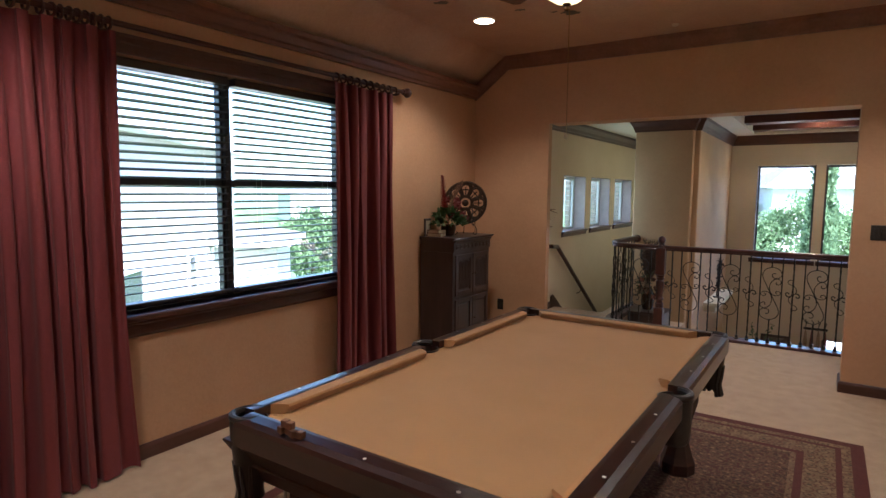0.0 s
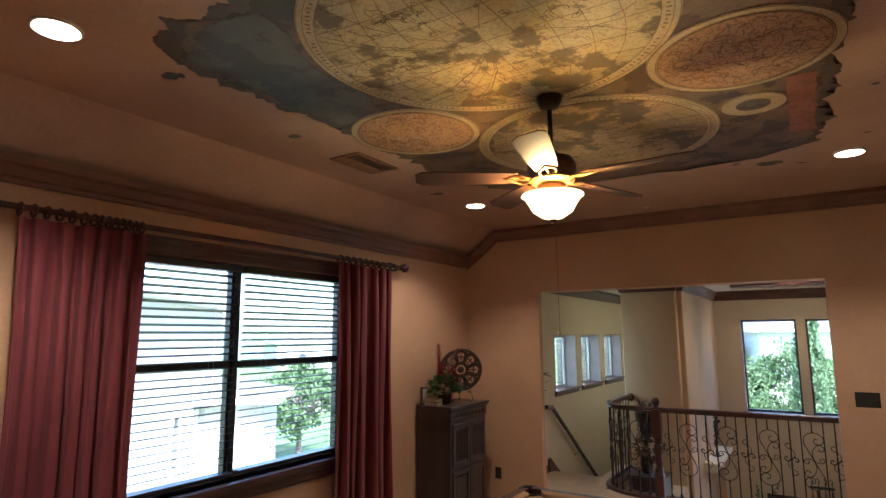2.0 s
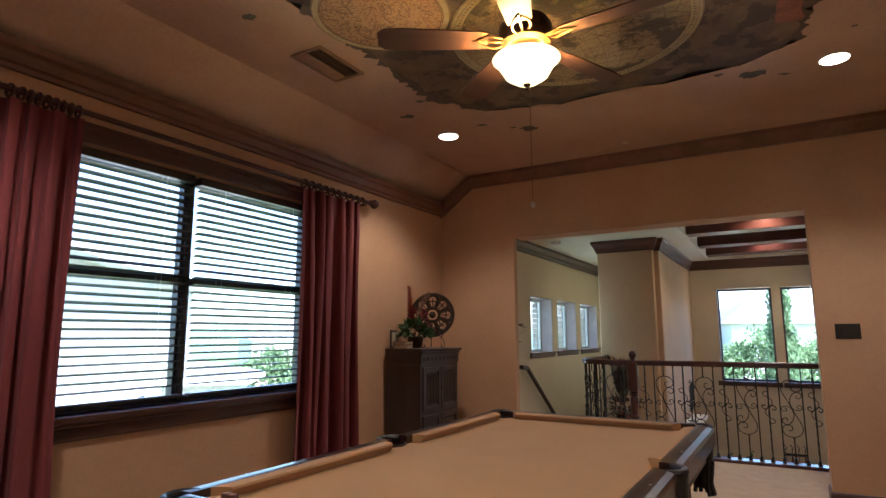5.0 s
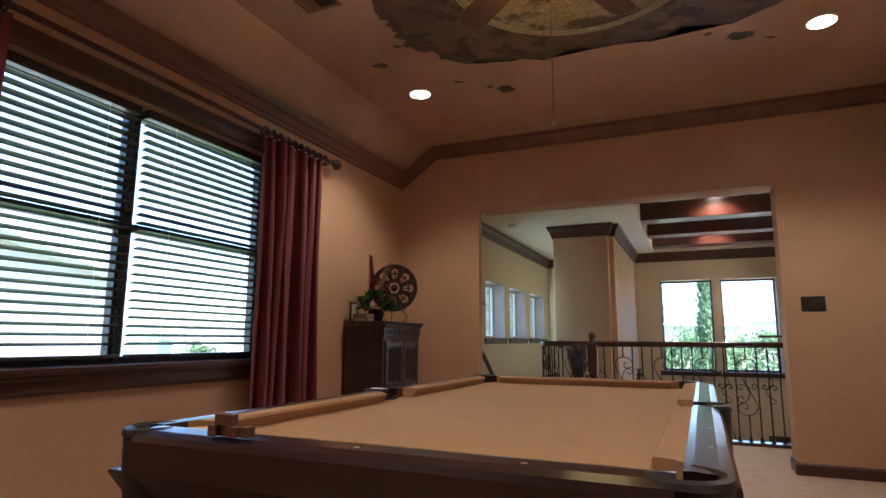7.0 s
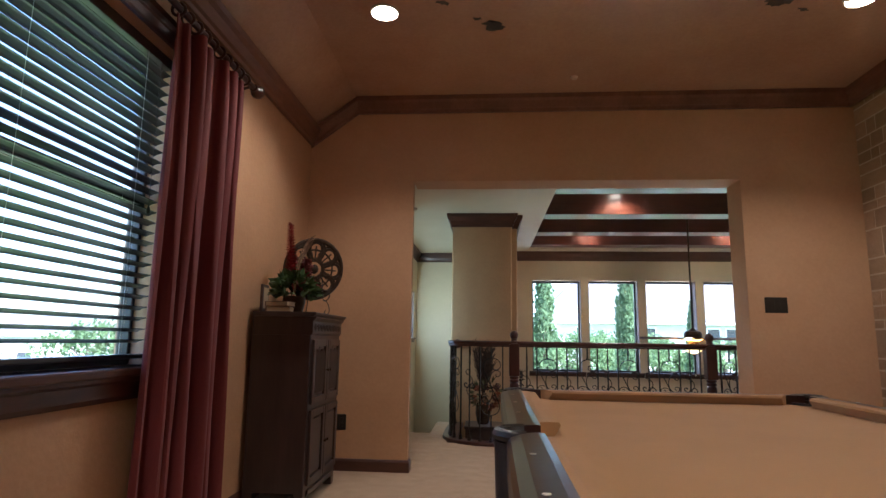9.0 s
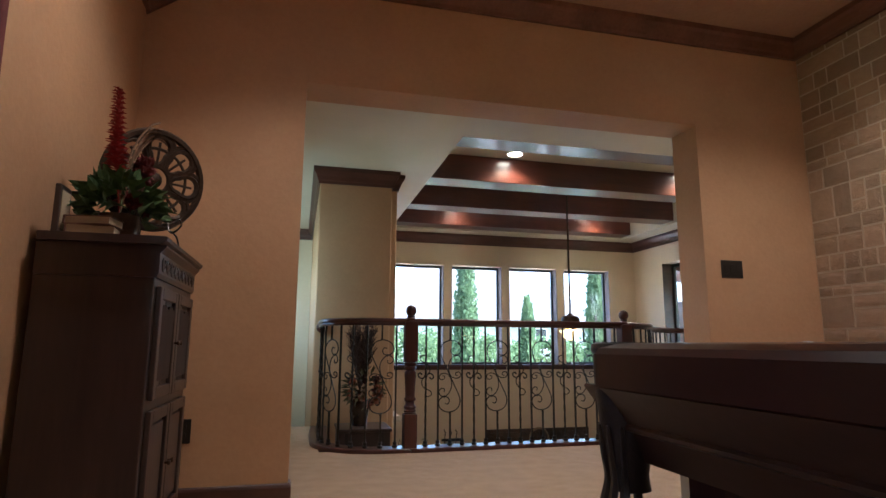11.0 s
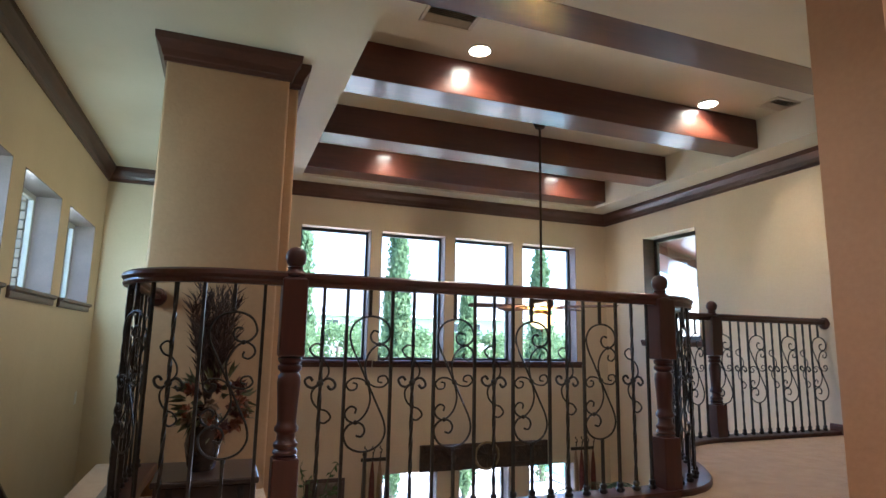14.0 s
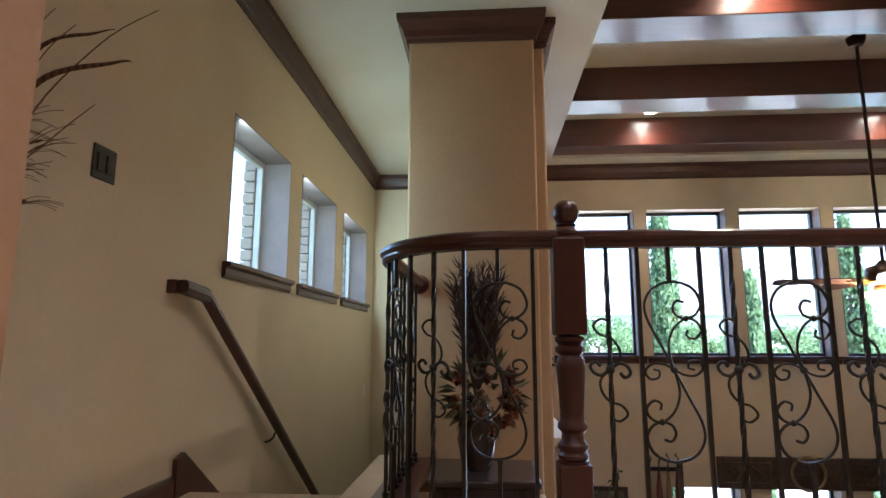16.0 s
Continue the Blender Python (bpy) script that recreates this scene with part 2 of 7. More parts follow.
# window wall of the game room
bm = bmesh.new()
box(bm, WX - 0.22, WX, BACK - 0.2, WY0, 0, 3.1)
box(bm, WX - 0.22, WX, WY1, OB, 0, 3.1)
box(bm, WX - 0.22, WX, WY0, WY1, 0, WZ0)
box(bm, WX - 0.22, WX, WY0, WY1, WZ1, 3.1)
setting("wall_west", bm, WALL, "tan textured wall with a wide window", "wall")
bm = bmesh.new()
box(bm, WX, OL, OY, OLB, 0, 3.1)
box(bm, OR, SX + 0.3, OY, OB, 0, 3.1)
box(bm, OL, OR, OY, OB, OT, 3.1)
wn_ob = setting("wall_north", bm, WALL, "tan wall with a wide cased opening to the gallery", "wall")
bm = bmesh.new()
box(bm, WX - 0.22, SX + 0.3, BACK - 0.2, BACK, 0, 3.1)
setting("wall_south", bm, WALL, "plain tan wall", "wall")
bm = bmesh.new()
box(bm, SX + 0.03, SX + 0.3, BACK, OY, 0, 3.1)
setting("wall_east", bm, WALL, "wall behind the stone veneer", "wall")

# ceiling of the game room, sloped along the window wall
bm = bmesh.new()
box(bm, -3.10, SX + 0.3, BACK - 0.2, OB, ROOM_TOP, ROOM_TOP + 0.15)
vs = [bm.verts.new(v) for y in (BACK - 0.2, OY) for v in ((WX - 0.05, y, 2.69), (-3.10, y, ROOM_TOP), (-3.10, y, ROOM_TOP + 0.15), (WX - 0.05, y, 2.84))]
for f in ((0, 1, 5, 4), (1, 2, 6, 5), (2, 3, 7, 6), (3, 0, 4, 7), (0, 3, 2, 1), (4, 5, 6, 7)):
    bm.faces.new([vs[k] for k in f])
setting("ceiling", bm, BROWNCEIL, "dark brown ceiling sloping down to the window wall", "ceiling")

# crown moulding of the game room
CROWN = [(0.0, 0.0), (0.022, 0.0), (0.026, 0.018), (0.040, 0.026), (0.062, 0.060), (0.082, 0.072), (0.086, 0.10), (0.0, 0.10)]
bm = bmesh.new()
run_profile(bm, (WX, BACK), (WX, OY), (1, 0), [(q * 1.15, 2.59 + z * 1.25) for q, z in CROWN], 1, 1)
run_profile(bm, (SX, BACK), (SX, OY), (-1, 0), [(q, ROOM_TOP - 0.128 + z * 1.28) for q, z in CROWN], 1, 1)
run_profile(bm, (-3.10, OY), (SX, OY), (0, -1), [(q, ROOM_TOP - 0.128 + z * 1.28) for q, z in CROWN], 0, 1)
a = [bm.verts.new((WX, OY - q, 2.575 + z * 1.25)) for q, z in CROWN]
b = [bm.verts.new((-3.09, OY - q, ROOM_TOP - 0.128 + z * 1.28)) for q, z in CROWN]
for k in range(len(CROWN)):
    bm.faces.new((a[k], a[(k + 1) % len(CROWN)], b[(k + 1) % len(CROWN)], b[k]))
setting("trim_crown", bm, CROWNWOOD, "dark stained crown moulding", "moulding")

BASE = [(0, 0), (0.016, 0), (0.016, 0.07), (0.011, 0.083), (0.006, 0.09), (0, 0.09)]
bm = bmesh.new()
run_profile(bm, (WX, BACK), (WX, OY), (1, 0), BASE, 1, 1)
run_profile(bm, (WX, OY), (OL, OY), (0, -1), BASE, 1, -1)
run_profile(bm, (OL, OY), (OL, OLB), (1, 0), BASE, -1, -1)
run_profile(bm, (OR, OB), (OR, OY), (-1, 0), BASE, -1, -1)
run_profile(bm, (OR, OY), (SX, OY), (0, -1), BASE, -1, 1)
run_profile(bm, (OR, OB), (EX, OB), (0, 1), BASE, -1, 1)
run_profile(bm, (STX, OLB), (STX, 7.62), (1, 0), BASE, 0, 0)
run_profile(bm, (EX, OB), (EX, 8.36), (-1, 0), BASE, 1, 0)
setting("baseboard", bm, TRIMWOOD, "dark stained baseboard", "baseboard")

# gallery and great room walls
SWIN = [(7.98, 8.86), (9.11, 10.05), (10.32, 11.36)]
SZ0, SZ1 = 1.03, 1.825
bm = bmesh.new()
yy = OLB
for a0, a1 in SWIN:
    box(bm, STX - 0.22, STX, yy, a0, LOW, HALL_TOP + 0.2)
    box(bm, STX - 0.22, STX, a0, a1, LOW, SZ0)
    box(bm, STX - 0.22, STX, a0, a1, SZ1, HALL_TOP + 0.2)
    yy = a1
box(bm, STX - 0.22, STX, yy, STY + 0.2, LOW, HALL_TOP + 0.2)
setting("wall_stair", bm, HALLWALL, "beige stair wall with three small deep windows", "wall")
bm = bmesh.new()
box(bm, STX, COLL, STY, STY + 0.2, LOW, HALL_TOP + 0.2)
setting("wall_stair_end", bm, HALLWALL, "beige wall at the foot of the stair", "wall")
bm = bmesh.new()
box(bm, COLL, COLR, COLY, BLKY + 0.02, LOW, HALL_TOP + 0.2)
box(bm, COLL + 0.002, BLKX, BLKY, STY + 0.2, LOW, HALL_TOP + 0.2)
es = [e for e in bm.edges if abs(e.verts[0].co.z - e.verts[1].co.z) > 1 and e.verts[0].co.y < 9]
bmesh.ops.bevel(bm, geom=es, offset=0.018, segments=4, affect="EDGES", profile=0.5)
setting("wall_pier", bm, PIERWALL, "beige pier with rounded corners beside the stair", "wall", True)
FWIN = [(-1.222 + 0.979 * k, -0.379 + 0.979 * k) for k in range(4)]
FZ0, FZ1 = 0.49, 2.07
LWIN = [(-0.135 + 0.97 * k, 0.545 + 0.97 * k) for k in range(3)]
LZ1 = -0.815
bm = bmesh.new()
xx = COLR
for a0, a1 in FWIN:
    box(bm, xx, a0, FARY, FARY + 0.25, -0.5, HALL_TOP + 0.2)
    box(bm, a0, a1, FARY, FARY + 0.25, -0.5, FZ0)
    box(bm, a0, a1, FARY, FARY + 0.25, FZ1, HALL_TOP + 0.2)
    xx = a1
box(bm, xx, EX + 0.25, FARY, FARY + 0.25, -0.5, HALL_TOP + 0.2)
xx = COLR
for a0, a1 in LWIN:
    box(bm, xx, a0, FARY, FARY + 0.25, LOW, -0.5)
    box(bm, a0, a1, FARY, FARY + 0.25, LZ1, -0.5)
    box(bm, a0, a1, FARY, FARY + 0.25, LOW, LOW + 0.4)
    xx = a1
box(bm, xx, EX + 0.25, FARY, FARY + 0.25, LOW, -0.5)
setting("wall_far", bm, HALLWALL, "tall beige wall with two rows of windows", "wall")
RY0, RY1, RZ0, RZ1 = 9.80, 10.70, 0.80, 2.11
bm = bmesh.new()
box(bm, EX, EX + 0.25, OB, RY0, LOW, HALL_TOP + 0.2)
box(bm, EX, EX + 0.25, RY1, FARY, LOW, HALL_TOP + 0.2)
box(bm, EX, EX + 0.25, RY0, RY1, LOW, RZ0)
box(bm, EX, EX + 0.25, RY0, RY1, RZ1, HALL_TOP + 0.2)
setting("wall_end", bm, HALLWALL, "beige wall with one dark-framed window", "wall")
bm = bmesh.new()
box(bm, SX + 0.3, EX + 0.25, OY, OB, -0.3, HALL_TOP + 0.2)
box(bm, -3.6, EX + 0.25, 6.3, 6.5, LOW, -0.3)
setting("wall_gallery", bm, HALLWALL, "beige wall of the gallery", "wall")

# gallery ceiling with a raised, beamed tray
TX0, TX1, TY0, TY1 = -1.285, 2.66, 7.18, 11.20
bm = bmesh.new()
box(bm, STX - 0.2, TX0, OB, STY + 0.2, HALL_TOP, HALL_TOP + 0.5)
box(bm, STX - 0.2, OL, OLB, OB, HALL_TOP, HALL_TOP + 0.5)
box(bm, TX1, EX + 0.25, OB, FARY + 0.25, HALL_TOP, HALL_TOP + 0.5)
box(bm, TX0, TX1, OB, TY0, HALL_TOP, HALL_TOP + 0.5)
box(bm, TX0, TX1, TY1, FARY + 0.25, HALL_TOP, HALL_TOP + 0.5)
box(bm, TX0, TX1, TY0, TY1, TRAY_TOP, TRAY_TOP + 0.2)
setting("ceiling_gallery", bm, CREAM, "cream ceiling with a raised tray", "ceiling")
for k, y0 in enumerate((7.22, 8.55, 9.78, 10.92)):
    bm = bmesh.new()
    soft_box(bm, TX0 + 0.005, TX1 - 0.005, y0, y0 + 0.30, 2.61, TRAY_TOP, 0.006)
    tagged(new("ceiling_beam", mesh_of(bm, "ceiling_beam", BEAMWOOD)), "dark polished wooden beam across the ceiling tray", "beam", "ceiling beams")

# crown moulding in the gallery: three steps
HC = [(0.0, 0.0), (0.02, 0.0), (0.022, 0.03), (0.035, 0.04), (0.05, 0.085), (0.085, 0.13), (0.10, 0.145), (0.105, 0.195), (0.0, 0.195)]
HCZ = [(q * 0.68, HALL_TOP - 0.165 + z * 0.845) for q, z in HC]
bm = bmesh.new()
run_profile(bm, (STX, OLB), (STX, STY), (1, 0), HCZ, 1, 1)
run_profile(bm, (STX, STY), (COLL, STY), (0, -1), HCZ, 1, 1)
run_profile(bm, (COLL, STY), (COLL, COLY), (-1, 0), HCZ, 1, -1)
run_profile(bm, (COLL, COLY), (COLR, COLY), (0, -1), HCZ, -1, -1)
run_profile(bm, (COLR, COLY), (COLR, BLKY), (1, 0), HCZ, -1, 1)
run_profile(bm, (COLR, BLKY), (BLKX, BLKY), (0, -1), HCZ, 1, -1)
run_profile(bm, (BLKX, BLKY), (BLKX, FARY), (1, 0), HCZ, -1, 1)
run_profile(bm, (BLKX, FARY), (EX, FARY), (0, -1), HCZ, 1, 1)
run_profile(bm, (EX, FARY), (EX, OB), (-1, 0), HCZ, 1, 1)
setting("trim_crown_gallery", bm, TRIMWOOD, "dark stained stepped crown moulding", "moulding")

# ---- game room: window, blinds, curtains ----
RND = random.Random(7)


def jit(a):
    return RND.uniform(-a, a)


window = tagged(new("window_1"), "wide dark-framed double sash window with stained wood casing", "window", "", "structure")
MULL = 2.72
bm = bmesh.new()
FXO = WX - 0.17
for y0, y1 in ((WY0, MULL - 0.02), (MULL + 0.02, WY1)):
    for a0, a1, b0, b1 in ((y0, y0 + 0.022, WZ0, WZ1), (y1 - 0.022, y1, WZ0, WZ1), (y0 + 0.022, y1 - 0.022, WZ0, WZ0 + 0.035), (y0 + 0.022, y1 - 0.022, WZ1 - 0.05, WZ1), (y0 + 0.022, y1 - 0.022, 1.605, 1.655)):
        soft_box(bm, FXO - 0.03, FXO + 0.03, a0, a1, b0, b1, 0.004, 1)
soft_box(bm, FXO - 0.04, FXO + 0.05, MULL - 0.02, MULL + 0.02, WZ0, WZ1, 0.004, 1)
part("window_frame", bm, WINFRAME, window)
for y0, y1 in ((WY0, MULL - 0.02), (MULL + 0.02, WY1)):
    for z0, z1 in ((WZ0 + 0.05, 1.60), (1.66, WZ1 - 0.05)):
        bm = bmesh.new()
        box(bm, FXO - 0.003, FXO + 0.003, y0 + 0.022, y1 - 0.022, z0, z1)
        part("pane", bm, GLASS, window, "clear glass pane").visible_shadow = False
HEADCAS = [(0, 0), (0.018, 0), (0.022, 0.012), (0.022, 0.05), (0.030, 0.058), (0.030, 0.085), (0.045, 0.10), (0.0, 0.10)]
bm = bmesh.new()
run_profile(bm, (WX, WY0 - 0.09), (WX, WY1 + 0.09), (1, 0), [(q, WZ1 + z) for q, z in HEADCAS])
part("head_casing", bm, TRIMWOOD, window, "dark moulded head casing")
bm = bmesh.new()
soft_box(bm, WX - 0.13, WX + 0.055, WY0 - 0.07, WY1 + 0.07, WZ0 - 0.035, WZ0, 0.008)
part("window_sill", bm, TRIMWOOD, window, "dark stained wooden sill")
bm = bmesh.new()
run_profile(bm, (WX, WY0 - 0.04), (WX, WY1 + 0.04), (1, 0), [(0, WZ0 - 0.13), (0.012, WZ0 - 0.13), (0.024, WZ0 - 0.11), (0.024, WZ0 - 0.06), (0.032, WZ0 - 0.05), (0.032, WZ0 - 0.035), (0, WZ0 - 0.035)])
part("apron", bm, TRIMWOOD, window)
bm = bmesh.new()
for y0 in (WY0 - 0.075, WY1 + 0.003):
    run_profile(bm, (WX, y0), (WX, y0 + 0.072), (1, 0), [(0, WZ0), (0.02, WZ0), (0.02, WZ1), (0, WZ1)])
part("side_casing", bm, TRIMWOOD, window)

slat_mesh = None
for y0, y1 in ((WY0 + 0.01, MULL - 0.025), (MULL + 0.025, WY1 - 0.01)):
    blind = thing("window_blind", (WX - 0.085, (y0 + y1) / 2, WZ1), "dark wooden venetian blind lowered with open slats", "blind", "window blinds")
    w = (y1 - y0) / 2
    bm = bmesh.new()
    soft_box(bm, -0.028, 0.028, -w, w, -0.055, -0.004, 0.004)
    part("headrail", bm, SLAT, blind)
    bm = bmesh.new()
    prof = [(-0.025, -0.003), (-0.012, 0.0005), (0.012, 0.0005), (0.025, -0.003), (0.025, -0.006), (0.012, -0.0025), (-0.012, -0.0025), (-0.025, -0.006)]
    a = [bm.verts.new((x, -w + 0.004, z)) for x, z in prof]
    b = [bm.verts.new((x, w - 0.004, z)) for x, z in prof]
    for k in range(8):
        bm.faces.new((a[k], a[(k + 1) % 8], b[(k + 1) % 8], b[k]))
    bm.faces.new(a[::-1])
    bm.faces.new(b)
    slat_mesh = mesh_of(bm, "slat", SLAT)
    n = 27
    for k in range(n):
        s = new("slat", slat_mesh)
        s.parent = blind
        s.matrix_basis = pose(jit(0.001), jit(0.0015), -0.085 - k * 0.0487 + jit(0.0015), jit(0.12), -14 + jit(1.4), 0)
    bm = bmesh.new()
    soft_box(bm, -0.025, 0.025, -w + 0.004, w - 0.004, -1.432, -1.412, 0.004)
    part("bottom_rail", bm, SLAT, blind)
    for yy in (-w * 0.62, w * 0.62):
        for xx in (-0.027, 0.027):
            bm = bmesh.new()
            tube(bm, [(xx, yy, -0.05), (xx, yy, -1.41)], 0.0011, 4)
            part("ladder_cord", bm, WHITEPLASTIC, blind)
    bm = bmesh.new()
    tube(bm, [(0.034, w * 0.80, -0.05), (0.036, w * 0.80, -0.75)], 0.0014, 4)
    lathe(bm, [(0.002, -0.79), (0.009, -0.785), (0.007, -0.76), (0.002, -0.75)], Matrix.Translation((0.036, w * 0.8, 0)), 8)
    part("pull_cord", bm, SLAT, blind)

CURTAIN = shade("burgundy_curtain_cloth", (0.14, 0.020, 0.025), (0.215, 0.040, 0.042), 3.5, 0.8, bump=0.25, bump_scale=300, stretch=(1, 1, 0.3), sheen=0.06)


def curtain(y0, y1, folds, flare, seed):
    """A hanging curtain in soft folds, pinched at the heading."""
    r = random.Random(seed)
    th = thing("curtain", (-3.385, (y0 + y1) / 2, 0.015), "burgundy floor-length curtain in deep folds on a wooden rod", "curtain", "curtains")
    bm = bmesh.new()
    nu, nv, top = folds * 18, 30, 2.40
    ph = [r.uniform(-0.5, 0.5) for _ in range(folds + 2)]
    am = [r.uniform(0.7, 1.25) for _ in range(folds + 2)]
    rows = {}
    for side in (0, 1):
        for j in range(nv + 1):
            h = j / nv
            half = (y1 - y0) / 2 * (1 - 0.06 * math.sin(math.pi * h)) + flare * (1 - h) ** 2
            line = []
            for i in range(nu + 1):
                u = i / nu
                f = u * folds + 0.32 * (1 - 0.5 * h) * math.sin(math.pi * u) * math.sin(7.3 * u + seed * 1.7) + 0.12 * (1 - h) * math.sin(13 * u + seed)
                f = min(max(f, 0.0), folds - 1e-6)
                k = int(f)
                a = (am[min(k, folds)] * (1 - f + k) + am[min(k + 1, folds)] * (f - k))
                p = (ph[min(k, folds)] * (1 - f + k) + ph[min(k + 1, folds)] * (f - k)) * (1 - h) * 1.2
                depth = (0.022 + 0.024 * (1 - h) ** 0.6) * a
                x = depth * math.cos(2 * math.pi * f + p) + 0.012 * math.sin(3.9 * f + 3 * h + seed) + 0.006 * math.sin(12.5 * f + 6 * h * h + seed)
                y = (2 * u - 1) * half + 0.012 * math.sin(4 * math.pi * f + p) + 0.010 * (1 - h) * math.sin(2.3 * f)
                line.append(bm.verts.new((x - 0.005 * side, y, top * h)))
            rows[side, j] = line
    for side in (0, 1):
        for j in range(nv):
            for i in range(nu):
                q = (rows[side, j][i], rows[side, j][i + 1], rows[side, j + 1][i + 1], rows[side, j + 1][i])
                bm.faces.new(q if side else q[::-1])
    for j in range(nv):
        for i in (0, nu):
            bm.faces.new((rows[0, j][i], rows[0, j + 1][i], rows[1, j + 1][i], rows[1, j][i]))
    for i in range(nu):
        for j in (0, nv):
            bm.faces.new((rows[0, j][i], rows[0, j][i + 1], rows[1, j][i + 1], rows[1, j][i]))
    part("cloth", bm, CURTAIN, th, smooth=True)
    return th


curtain(3.51, 4.21, 6, 0.02, 3)
curtain(1.235, 1.89, 6, 0.03, 5)

rod = thing("curtain_rod", (-3.39, 0, 2.462), "dark cherry wooden curtain rod with ball finials and rings", "curtain rod")
bm = bmesh.new()
tube(bm, [(0, 1.08, 0), (0, 4.38, 0)], 0.0165, 14)
part("rod", bm, CHERRY, rod, smooth=True)
FIN = [(0.004, 0), (0.024, 0.004), (0.024, 0.014), (0.015, 0.022), (0.018, 0.030), (0.036, 0.046), (0.043, 0.066), (0.038, 0.086), (0.022, 0.102), (0.006, 0.108)]
for y, s in ((4.38, -90), (1.08, 90)):
    bm = bmesh.new()
    lathe(bm, FIN, pose(0, y, 0, s, 0, 0), 18)
    part("finial", bm, CHERRY, rod, "turned ball finial", True)
ring_bm = bmesh.new()
tube(ring_bm, [(0.030 * math.cos(a), 0, 0.030 * math.sin(a) - 0.010) for a in [2 * math.pi * k / 16 for k in range(17)]], 0.0075, 7)
ring_mesh = mesh_of(ring_bm, "curtain_ring", CHERRY, True)
ys = [3.55 + 0.079 * k for k in range(10)] + [1.25 + 0.06 * k for k in range(6)] + [1.60 + 0.038 * k for k in range(8)]
for y in ys:
    o = new("curtain_ring", ring_mesh)
    o.parent = rod
    o.matrix_basis = pose(0, y, 0, 0, 0, jit(10))
for y in (1.16, 4.33):
    bm = bmesh.new()
    soft_box(bm, -0.095, -0.082, y - 0.02, y + 0.02, -0.05, 0.05, 0.003)
    tube(bm, [(-0.085, y, -0.02), (-0.03, y, -0.03), (0.0, y, -0.022)], 0.009, 6)
    part("bracket", bm, CHERRY, rod)

# ---- pool table ----
FELT = shade("tan_billiard_felt", (0.375, 0.203, 0.082), (0.43, 0.238, 0.10), 2.5, 0.92, bump=0.35, bump_scale=420, fine=0.3, sheen=0.06)
TABLEWOOD = shade("dark_mahogany_polish", (0.014, 0.006, 0.006), (0.036, 0.012, 0.010), 6.0, 0.28, bump=0.05, bump_scale=70, stretch=(0.4, 0.4, 1), coat=0.4)
APRONWOOD = shade("dark_mahogany_apron", (0.020, 0.008, 0.007), (0.045, 0.017, 0.013), 6.0, 0.42, bump=0.08, bump_scale=70, stretch=(0.4, 0.4, 1), coat=0.1)
LEATHER = shade("black_leather", (0.014, 0.011, 0.010), (0.03, 0.024, 0.022), 40, 0.38, bump=0.3, bump_scale=180)
PEARL = shade("pearl_inlay", (0.62, 0.60, 0.55), (0.72, 0.70, 0.66), 60, 0.25)
TXC, TYC, TL, TW = -1.29, 2.66, 1.212, 0.665
table = thing("pool_table", (TXC, TYC, 0), "dark mahogany pool table with tan felt and leather pockets", "pool table", turn=-0.6)
bm = bmesh.new()
soft_box(bm, -TW + 0.082, TW - 0.082, -TL + 0.082, TL - 0.082, 0.70, 0.762, 0.004)
part("bed", bm, FELT, table, "tan felt playing surface")
RAIL = [(0.0, 0.705), (0.0, 0.775), (0.008, 0.788), (0.03, 0.797), (0.07, 0.800), (0.085, 0.799), (0.085, 0.715)]
CUSH = [(0.085, 0.735), (0.085, 0.7985), (0.10, 0.8000), (0.137, 0.7975), (0.142, 0.790), (0.125, 0.763)]


def rail_run(p0, p1, inward, cut0, cut1):
    p0, p1 = Vector(p0), Vector(p1)
    d = (p1 - p0).normalized()
    bm = bmesh.new()
    run_profile(bm, p0 + d * (0.095 if cut0 > 0.2 else 0.06), p1 - d * (0.095 if cut1 > 0.2 else 0.06), inward, RAIL)
    part("rail", bm, TABLEWOOD, table, "polished dark rail cap")
    bm = bmesh.new()
    run_profile(bm, p0 + d * (cut0 - (0.14 if cut0 > 0.2 else 0.10)), p1 - d * (cut1 - (0.14 if cut1 > 0.2 else 0.10)), inward, CUSH, 0.75 if cut0 > 0.2 else 0.45, 0.75 if cut1 > 0.2 else 0.45)
    part("cushion", bm, FELT, table, "felt-covered cushion")
    L = (p1 - p0).length
    n = Vector(inward)
    for k in (1, 2, 3):
        s = p0 + d * L * (k / 4 if cut0 == cut1 else (0.055 + 0.23 * k if cut0 > cut1 else 0.945 - 0.23 * k)) + n * 0.042
        bm = bmesh.new()
        lathe(bm, [(0.0065, 0.7992), (0.0065, 0.8005), (0.002, 0.8010)], Matrix.Translation((s.x, s.y, 0)), 10)
        part("sight", bm, PEARL, table, "round pearl sight")


rail_run((-TW, -TL), (TW, -TL), (0, 1), 0.245, 0.245)
rail_run((-TW, TL), (TW, TL), (0, -1), 0.245, 0.245)
for sx in (-1, 1):
    rail_run((sx * TW, -TL), (sx * TW, 0), (-sx, 0), 0.245, 0.165)
    rail_run((sx * TW, 0), (sx * TW, TL), (-sx, 0), 0.17, 0.245)
APRON = [(0.014, 0.706), (0.012, 0.70), (0.050, 0.628), (0.046, 0.622), (0.048, 0.614), (0.062, 0.608), (0.092, 0.545), (0.125, 0.545), (0.125, 0.706)]
for p0, p1, inward in (((-TW, -TL), (TW, -TL), (0, 1)), ((TW, TL), (-TW, TL), (0, -1)), ((-TW, TL), (-TW, -TL), (1, 0)), ((TW, -TL), (TW, TL), (-1, 0))):
    bm = bmesh.new()
    run_profile(bm, p0, p1, inward, APRON, 1, 1)
    part("apron", bm, APRONWOOD, table, "dark apron with a bead moulding")
